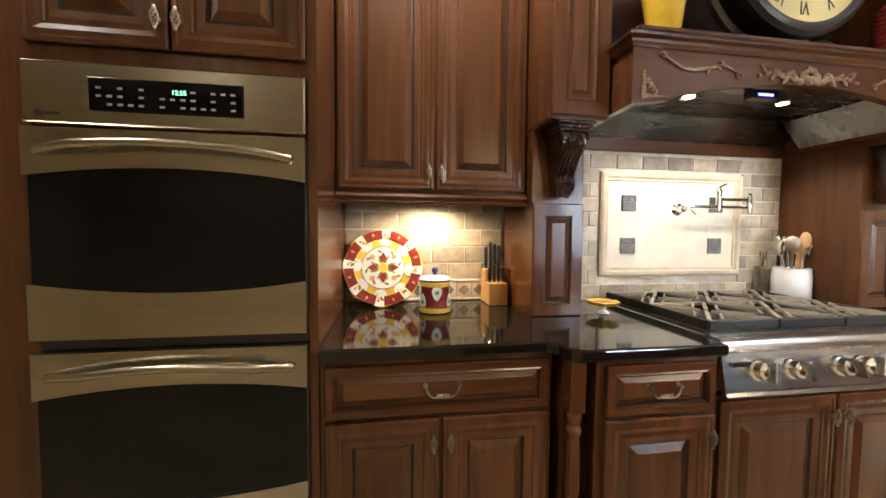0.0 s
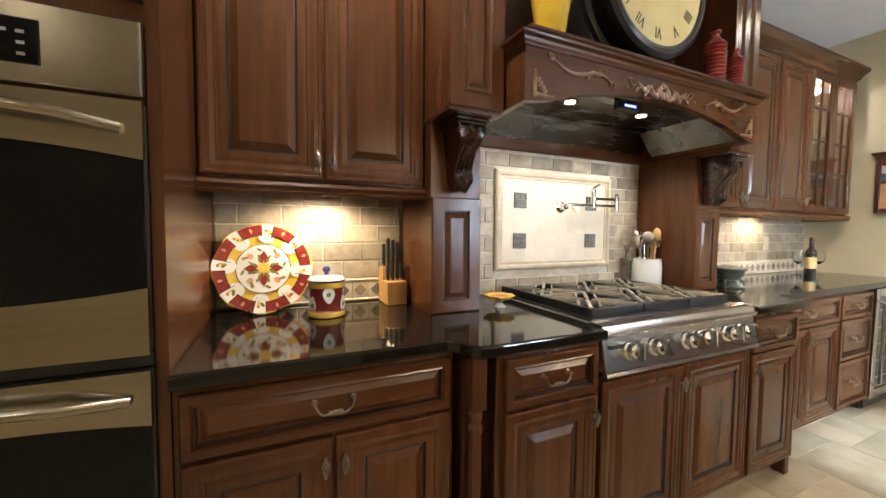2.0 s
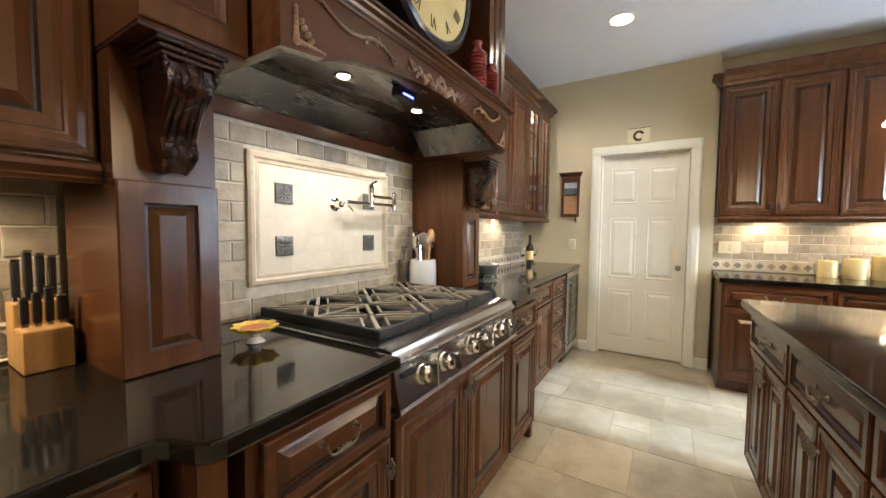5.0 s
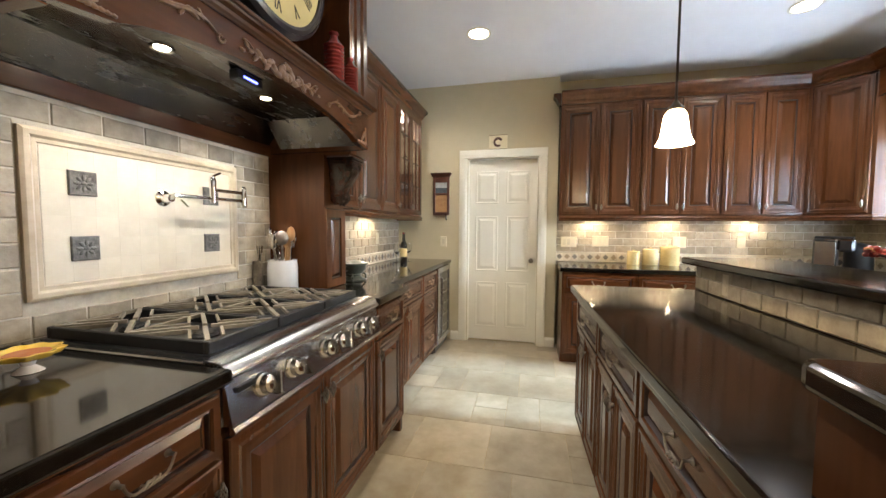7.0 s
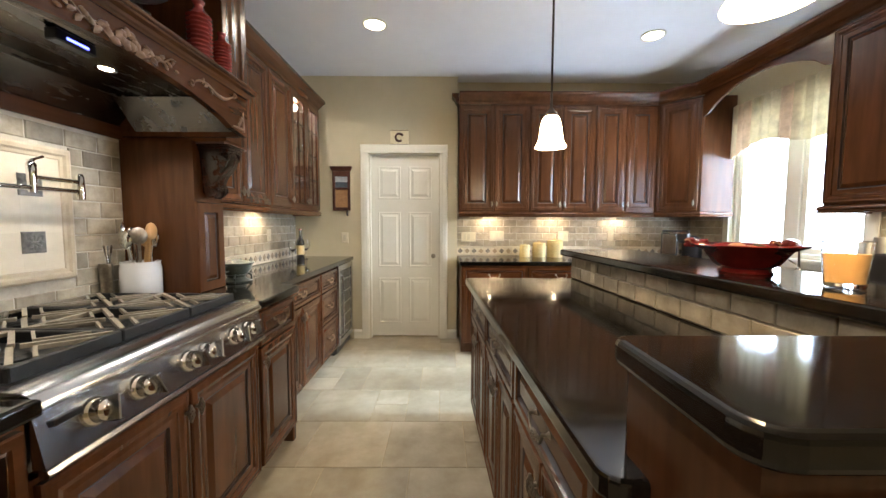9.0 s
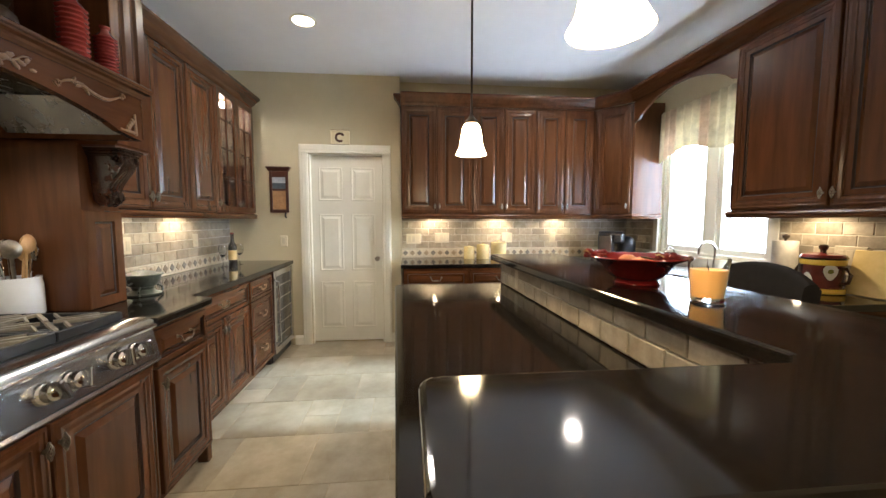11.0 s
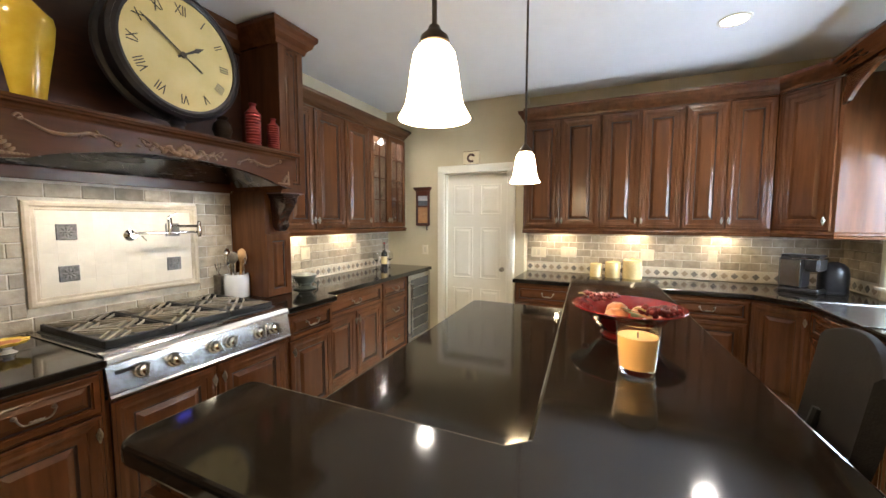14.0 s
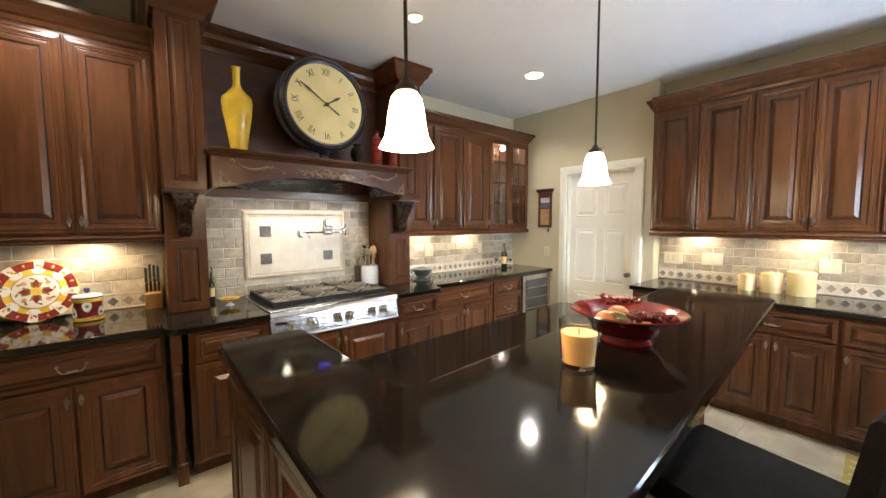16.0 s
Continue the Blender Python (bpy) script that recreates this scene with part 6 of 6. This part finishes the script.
def dial_hand(name, angle, length, width, tail, z):
    b = prism([(-width, -tail), (-width * 0.5, 0), (-width, length * 0.55), (-width * 1.7, length * 0.66), (0, length), (width * 1.7, length * 0.66), (width, length * 0.55), (width * 0.5, 0), (width, -tail)], 0.002)
    lathe([(0, 0), (width * 2.4, 0), (width * 2.4, 0.002), (0, 0.002)], 14, b, Matrix.Translation((0, 0.0, 0)) @ Matrix.Rotation(radians(90), 4, "X"))
    part(name, b, INK, dl2, at=pose(0, 0, z, 0, 0, -angle) @ pose(0, 0, 0, -90, 0, 0))


dial_hand("hour_pointer", 57, 0.135, 0.007, 0.03, 0.011)
dial_hand("minute_pointer", -57, 0.235, 0.006, 0.115, 0.014)
part("foot", lathe([(0, -0.408), (0.060, -0.408), (0.062, -0.398), (0.036, -0.386), (0.030, -0.36), (0.042, -0.345), (0.03, -0.320), (0, -0.32)], 24), CLOCKBLACK, ck, "", True)
part("hanger", tube([(-0.03, 0.05, 0.32), (-0.03, 0.05, 0.345), (-0.03, 0.12, 0.35)], 0.007, 8), CLOCKBLACK, ck, "", True)
part("hanger", tube([(0.03, 0.05, 0.32), (0.03, 0.05, 0.345), (0.03, 0.12, 0.35)], 0.007, 8), CLOCKBLACK, ck, "", True)

# ---- long counter ----
po = thing("footed_pot", pose(3.02, 1.39, T), "verdigris footed serving pot with curled handles", "pot")
part("bowl", lathe([(0, 0.045), (0.06, 0.048), (0.082, 0.075), (0.088, 0.105), (0.100, 0.112), (0.100, 0.118), (0.088, 0.116), (0.060, 0.128), (0.02, 0.138), (0, 0.139)], 28), GREENPOT, po, "", True)
part("foot", lathe([(0, 0), (0.085, 0), (0.088, 0.008), (0.06, 0.018), (0.05, 0.03), (0.055, 0.045), (0, 0.046)], 28), GREENPOT, po, "", True)
for s in (-1, 1):
    part("handle", tube([(s * 0.085, 0, 0.075), (s * 0.115, 0, 0.070), (s * 0.128, 0, 0.09), (s * 0.112, 0, 0.108), (s * 0.10, 0, 0.10)], 0.005, 8), GREENPOT, po, "", True)
    part("leg", tube([(s * 0.07, -0.03, 0.05), (s * 0.10, -0.04, 0.03), (s * 0.095, -0.045, 0.004)], 0.006, 8), GREENPOT, po, "", True)
bottle("wine_bottle", pose(4.40, 1.52, T), 0.30, 0.037, WINEGLASS, "dark wine bottle with red foil on the counter", REDPAINT, CREAM)
for gx, gy in ((4.30, 1.56), (4.49, 1.50)):
    g = thing("wine_glass", pose(gx, gy, T), "clear stemmed wine glass on the counter", "glass", "wine glasses on the counter")
    part("bowl", lathe([(0, 0.001), (0.034, 0.001), (0.005, 0.006), (0.004, 0.085), (0.030, 0.11), (0.038, 0.15), (0.032, 0.195), (0.030, 0.195), (0.036, 0.15), (0.028, 0.112), (0, 0.095)], 18), GLASS, g, "", True)

# ---- on the door wall ----
hk = thing("key_board", pose(4.829, 1.325, 0, 0, 0, -90), "dark wood wall board with cork panel and picture", "board")
part("frame", boxes((0.012, 0.040, -0.022, 0, 1.43, 1.86), (0.175, 0.203, -0.022, 0, 1.43, 1.86), (0.040, 0.175, -0.022, 0, 1.43, 1.465), (0.040, 0.175, -0.022, 0, 1.66, 1.68), (0.040, 0.175, -0.022, 0, 1.80, 1.86), bev=0.003), WOOD_DARK, hk)
part("cornice", sweep([(0.012, 0, 1.86), (0.012, -0.022, 1.86), (0.203, -0.022, 1.86), (0.203, 0, 1.86)], [(0, 0), (0.008, 0.004), (0.014, 0.02), (0.024, 0.034), (0.024, 0.046), (0, 0.046)]), WOOD_DARK, hk)
part("cork_panel", boxes((0.040, 0.175, -0.010, -0.002, 1.465, 1.66)), CORK, hk, "tan cork panel")
part("picture", boxes((0.040, 0.175, -0.010, -0.002, 1.68, 1.74)), shader("dark_teal_print", (0.05, 0.07, 0.09), (0.10, 0.13, 0.16), 0.4, scale=30), hk, "small dark landscape print")
part("picture_sky", boxes((0.040, 0.175, -0.010, -0.002, 1.74, 1.80)), shader("pale_grey_print", (0.35, 0.38, 0.42), (0.50, 0.52, 0.55), 0.4, scale=30), hk)
part("hook", tube([(0.165, -0.004, 1.43), (0.165, -0.02, 1.405), (0.168, -0.03, 1.39), (0.175, -0.02, 1.375)], 0.009, 8), IRON, hk, "black iron hook", True)
sg = thing("letter_plaque", pose(4.829, 0.683, 0, 0, 0, -90), "small cream ceramic plaque with a brown wreath motif", "plaque")
part("plaque", rings_panel(0.20, 0.145, [(0, 0), (0, 0.008), (0.004, 0.012), (0.012, 0.012), (0.015, 0.009)], z=2.150), shader("cream_plaque_glaze", (0.68, 0.58, 0.36), (0.76, 0.67, 0.46), 0.3, scale=12), sg)
part("plaque_edge", boxes((0.0, 0.20, -0.010, -0.001, 2.146, 2.1495), (0.0, 0.20, -0.010, -0.001, 2.2955, 2.299)), BROWNPAINT, sg, "thin brown edge")
b = bmesh.new()
for k in range(10):
    a = radians(40 + 28 * k)
    bmesh.ops.create_icosphere(b, subdivisions=1, radius=0.015, matrix=Matrix.Translation((0.10 + 0.040 * math.cos(a), -0.012, 2.222 + 0.040 * math.sin(a))) @ Matrix.Diagonal((1, 0.4, 1, 1)))
part("motif", b, WOOD_DARK, sg, "brown painted wreath", True)

# ---- on the bar ----
BZ = 1.116
bo = thing("fruit_bowl", pose(2.08, -0.985, BZ) @ Matrix.Diagonal((0.85, 0.85, 0.9, 1)), "wide red glazed footed fruit bowl", "bowl")
part("dish", lathe([(0, 0.014), (0.084, 0.016), (0.112, 0.034), (0.136, 0.066), (0.152, 0.088), (0.198, 0.106), (0.204, 0.110), (0.201, 0.114), (0.148, 0.096), (0.128, 0.072), (0.100, 0.042), (0.07, 0.030), (0, 0.028)], 48), RED, bo, "", True)
part("foot", lathe([(0, 0), (0.094, 0), (0.096, 0.006), (0.088, 0.013), (0.085, 0.018), (0, 0.018)], 40), RED, bo, "", True)
for k, (gx, gy, turn, n0) in enumerate(((2.215, -0.905, -55, 46), (2.035, -1.080, -52, 60))):
    random.seed(5 + k)
    g = thing("grape_cluster", pose(gx, gy, BZ + 0.080, 0, 0, turn), "dense bunch of dark red grapes lying on the bowl's rim", "fruit", "grapes in the bowl")
    b = bmesh.new()
    for i in range(n0):
        u = (i + 0.5) / n0
        w = 0.030 * (1 - 0.55 * u)
        bmesh.ops.create_icosphere(b, subdivisions=2, radius=0.0095, matrix=Matrix.Translation((-0.065 + 0.13 * u + random.uniform(-0.005, 0.005), random.uniform(-w, w), 0.010 + random.uniform(0, 0.026) * (1 - 0.4 * u))))
    part("bunch", b, GRAPE, g, "", True)
    part("stem", tube([(-0.06, 0, 0.025), (-0.078, 0.008, 0.034), (-0.088, 0.015, 0.032)], 0.003, 6), SPOONWOOD, g, "", True)
for k, (gx, gy, gz, r) in enumerate(((2.015, -0.950, 0.068, 0.036), (2.085, -0.955, 0.074, 0.036), (2.110, -1.030, 0.064, 0.034))):
    g = thing("peach", pose(gx, gy, BZ + gz), "ripe orange-pink peach in the bowl", "fruit", "peaches in the bowl")
    part("flesh", lathe([(0, -r * 0.92), (r * 0.5, -r * 0.85), (r * 0.93, -r * 0.35), (r, 0.05 * r), (r * 0.85, r * 0.55), (r * 0.45, r * 0.86), (r * 0.12, r * 0.84), (0, r * 0.76)], 24), APPLE, g, "", True)
g = thing("leaf_sprig", pose(2.005, -1.010, BZ + 0.080), "grey-green leaf sprig in the fruit bowl", "leaf")
for k in range(3):
    part("leaf_blade", blob(-0.02 + 0.02 * k, 0.01 * k, 0.034, 0.015, 0.5 + 0.7 * k, 0.004 + 0.006 * k), LEAF, g, at=pose(0, 0, 0, 12, 8 * k - 8, 0))
ca = thing("glass_candle", pose(1.760, -0.998, BZ) @ Matrix.Diagonal((1.02, 1.02, 1.04, 1)), "orange candle in a tapered clear glass", "candle")
gl = part("tumbler", lathe([(0, 0.001), (0.040, 0.001), (0.042, 0.006), (0.0515, 0.122), (0.0500, 0.123), (0.0400, 0.014), (0, 0.012)], 40), GLASS, ca, "clear glass tumbler", True)
gl.visible_shadow = False
part("wax", lathe([(0, 0.0135), (0.0385, 0.0135), (0.0462, 0.090), (0.043, 0.089), (0.03, 0.085), (0, 0.084)], 36), WAX, ca, "orange wax", True)
part("wick", tube([(0, 0, 0.083), (0.001, 0, 0.098)], 0.0015, 6), IRON, ca)

# ---- east and sink counters ----
for k, (cx, cy, r, h) in enumerate(((4.80, -0.80, 0.058, 0.150), (4.80, -0.955, 0.070, 0.175), (4.80, -1.13, 0.085, 0.205))):
    c = thing("ceramic_canister", pose(cx, cy, T), "cream glazed lidded kitchen canister, one of a graded set", "canister", "canisters on the east counter")
    part("pot", lathe([(0, 0), (r, 0), (r * 1.02, 0.01), (r, h * 0.8), (r * 0.96, h * 0.82), (0, h * 0.82)], 28), CREAM, c, "", True)
    ld = part("lid", lathe([(0, h * 0.825), (r * 1.03, h * 0.825), (r * 1.03, h * 0.87), (r * 0.8, h * 0.92), (0, h * 0.93)], 28), CREAM, c, "", True)
    part("lid_knob", lathe([(0, h * 0.92), (r * 0.14, h * 0.93), (r * 0.22, h * 0.97), (0, h)], 14), CREAM, ld, "", True)
cm = thing("coffee_maker", pose(4.62, -2.34, T, 0, 0, -38), "black and chrome coffee maker in the corner", "coffee maker")
part("base", boxes((-0.085, 0.085, -0.13, 0.12, 0, 0.035), bev=0.010), BLACKPLASTIC, cm)
part("tower", boxes((-0.085, 0.085, -0.03, 0.12, 0.0355, 0.285), bev=0.015), BLACKPLASTIC, cm)
part("head", boxes((-0.085, 0.085, -0.13, -0.0305, 0.175, 0.285), bev=0.018), BLACKPLASTIC, cm)
part("lid", boxes((-0.080, 0.080, -0.125, 0.115, 0.2855, 0.305), bev=0.009), BLACKPLASTIC, cm)
part("chrome_band", boxes((-0.087, 0.087, -0.132, 0.05, 0.268, 0.280), bev=0.004), CHROME, cm, "chrome band round the top")
for sx in (-1, 1):
    part("side_panel", boxes((sx * 0.0855, sx * 0.0885, -0.02, 0.105, 0.05, 0.26), bev=0.001), STEEL, cm, "brushed steel side panel")
part("mug_plate", boxes((-0.06, 0.06, -0.12, -0.035, 0.0355, 0.041), bev=0.002), CHROME, cm)
kt = thing("black_canister", pose(4.66, -2.55, T), "round-topped black canister beside the coffee maker", "canister")
part("pot", lathe([(0, 0), (0.088, 0), (0.092, 0.01), (0.092, 0.16), (0.082, 0.205), (0.056, 0.236), (0.02, 0.25), (0, 0.251)], 28), BLACKPLASTIC, kt, "", True)
part("foot_ring", lathe([(0.093, 0.002), (0.096, 0.006), (0.096, 0.014), (0.093, 0.018)], 28), BLACKPLASTIC, kt, "", True)
sk = thing("sink", pose(3.81, -2.42, T), "stainless steel sink with raised rim under the window", "sink")
part("rim", boxes((-0.36, 0.36, -0.25, -0.215, 0.0005, 0.007), (-0.36, 0.36, 0.205, 0.24, 0.0005, 0.007), (-0.36, -0.325, -0.215, 0.205, 0.0005, 0.007), (0.325, 0.36, -0.215, 0.205, 0.0005, 0.007), bev=0.002), STEEL, sk)
part("basin_floor", boxes((-0.325, 0.325, -0.215, 0.205, 0.0005, 0.0025)), STEEL, sk)
fa = thing("sink_tap", pose(3.62, -2.69, T), "chrome swan-neck kitchen tap", "tap")
part("spout", tube([(0, 0, 0)] + [(0, 0, 0.17)] + [(0, 0.075 - 0.075 * math.cos(math.pi * i / 10), 0.17 + 0.075 * math.sin(math.pi * i / 10)) for i in range(1, 11)] + [(0, 0.15, 0.14)], 0.011, 12), CHROME, fa, "", True)
part("base_ring", lathe([(0, 0), (0.028, 0), (0.026, 0.012), (0.016, 0.03), (0, 0.03)], 20), CHROME, fa, "", True)
part("lever", tube([(0.02, 0, 0.05), (0.07, 0.02, 0.085)], 0.006, 8), CHROME, fa, "", True)
f2 = thing("filter_tap", pose(4.06, -2.66, T), "small chrome filtered-water tap", "tap")
part("spout", tube([(0, 0, 0), (0, 0, 0.12)] + [(0, 0.045 - 0.045 * math.cos(math.pi * i / 8), 0.12 + 0.045 * math.sin(math.pi * i / 8)) for i in range(1, 9)], 0.007, 10), CHROME, f2, "", True)
part("base_ring", lathe([(0, 0), (0.02, 0), (0.018, 0.01), (0, 0.02)], 16), CHROME, f2, "", True)
tw = thing("paper_towel_roll", pose(2.99, -2.62, T), "white paper towel roll on an upright holder", "paper towel")
part("roll", lathe([(0.02, 0.012), (0.066, 0.012), (0.067, 0.016), (0.067, 0.285), (0.066, 0.289), (0.02, 0.289)], 32), PAPER, tw, "", True)
part("holder", lathe([(0, 0), (0.08, 0), (0.08, 0.008), (0.008, 0.011), (0.008, 0.30), (0.018, 0.31), (0.020, 0.325), (0, 0.335)], 24), DARKBRONZE, tw, "", True)
jr = painted_jar("painted_cookie_jar", pose(2.715, -2.56, T), 1.55, "large hand-painted dark red lidded cookie jar", shader("oxblood_glaze", (0.075, 0.012, 0.012), (0.12, 0.022, 0.018), 0.2, scale=24, coat=0.4), top=REDPAINT, tip=BROWNPAINT)
for s in (-1, 1):
    part("handle", tube([(s * 0.095, 0, 0.06), (s * 0.135, 0, 0.075), (s * 0.145, 0, 0.12), (s * 0.12, 0, 0.155), (s * 0.096, 0, 0.15)], 0.009, 8), BROWNPAINT, jr, "", True)
cd = thing("recipe_board", pose(2.54, -2.65, T, 0, 0, 180), "cream ceramic board leaning on the backsplash", "board")
part("board", boxes((-0.12, 0.12, -0.012, 0, 0.002, 0.26), bev=0.004), CREAM, cd, at=pose(0, 0, 0, -12, 0, 0))

# bar stool
so = thing("bar_stool", pose(2.144, -1.285, 0, 0, 0, -10), "black leather bar stool with a curved low back", "stool")
part("seat", boxes((-0.235, 0.235, -0.22, 0.22, 0.71, 0.785), bev=0.03), LEATHER, so, "padded black leather seat", True)
b = bmesh.new()
rows_ = []
for i in range(15):
    u = i / 14 * 2 - 1
    a = u * 0.62
    x, y = 0.06 + 0.40 * math.sin(a), -0.235 + 0.10 * (1 - math.cos(a))
    nx_, ny_ = math.sin(a), -math.cos(a)
    zt = 1.178 - 0.05 * u * u
    ring = [(0, 0.80), (0.012, 0.79), (0.040, 0.80), (0.048, 0.95), (0.045, zt - 0.02), (0.030, zt), (0.012, zt), (0, zt - 0.015)]
    rows_.append([b.verts.new((x + nx_ * o, y + ny_ * o - 0.14 * (z - 0.80), z)) for o, z in ring])
for u, v in zip(rows_, rows_[1:]):
    for k in range(8):
        b.faces.new((u[k], u[(k + 1) % 8], v[(k + 1) % 8], v[k]))
b.faces.new(rows_[0])
b.faces.new(rows_[-1][::-1])
bmesh.ops.recalc_face_normals(b, faces=b.faces)
part("backrest", b, LEATHER, so, "curved black leather backrest", True)
for sx in (-1, 1):
    part("back_post", tube([(sx * 0.16, -0.20, 0.72), (sx * 0.16, -0.240, 0.90)], 0.014, 8), IRON, so, "", True)
    for sy in (-1, 1):
        part("leg", tube([(sx * 0.19, sy * 0.17, 0.715), (sx * 0.225, sy * 0.205, 0.0)], 0.020, 8), WOOD_DARK, so, "dark wooden leg", True)
    part("stretcher", tube([(sx * 0.215, -0.195, 0.22), (sx * 0.215, 0.195, 0.22)], 0.012, 8), WOOD_DARK, so, "", True)
part("footrest", tube([(-0.215, 0.195, 0.26), (0.215, 0.195, 0.26)], 0.012, 8), WOOD_DARK, so, "", True)

# rug by the sink
rg2 = thing("floor_mat", pose(3.83, -1.60, 0), "olive and straw zigzag woven mat by the sink", "rug")
part("mat", boxes((-0.44, 0.46, -0.52, 0.16, 0.002, 0.012), bev=0.003), RUG, rg2)
for k in range(9):
    b = bmesh.new()
    x0 = -0.40 + 0.092 * k
    pts = [(x0 + 0.030 + 0.026 * math.cos(i * 0.55), -0.50 + 0.032 * i) for i in range(21)]
    lo = [(b.verts.new((x, y, 0.0125)), b.verts.new((x + 0.022, y, 0.0125))) for x, y in pts]
    for (a, c), (d, e) in zip(lo, lo[1:]):
        b.faces.new((a, c, e, d))
    ex = bmesh.ops.extrude_face_region(b, geom=b.faces[:])
    bmesh.ops.translate(b, verts=[q for q in ex["geom"] if isinstance(q, bmesh.types.BMVert)], vec=(0, 0, 0.0012))
    part("zigzag", b, RUGLINE, rg2)

# ---- floor tiles ----
fl = bpy.data.objects["floor"]
random.seed(11)
S = 0.455
FT = {}


def floor_piece(x0, y0, w, d):
    key = (round(w, 3), round(d, 3))
    if key not in FT:
        bm = boxes((-w / 2 + 0.002, w / 2 - 0.002, -d / 2 + 0.002, d / 2 - 0.002, -0.006, 0.0), bev=0.0015)
        me = bpy.data.meshes.new("floor_tile")
        bm.to_mesh(me)
        bm.free()
        me.materials.append(FLOORTILE)
        FT[key] = me
    piece("floor_tile", FT[key], fl, pose(x0 + w / 2, y0 + d / 2, random.uniform(-0.0006, 0)))


for i in range(-2, 12):
    off = (i % 3) * S / 3
    for j in range(-8, 5):
        x0, y0 = i * S - 0.11, j * S + off - 0.02
        if x0 + S > 5.0 or y0 < -3.0 - S or y0 > 1.9 or x0 < -0.9:
            continue
        if (i * 3 + j) % 4 == 1:
            floor_piece(x0, y0, S, S / 2)
            floor_piece(x0, y0 + S / 2, S / 2, S / 2)
            floor_piece(x0 + S / 2, y0 + S / 2, S / 2, S / 2)
        else:
            floor_piece(x0, y0, S, S)
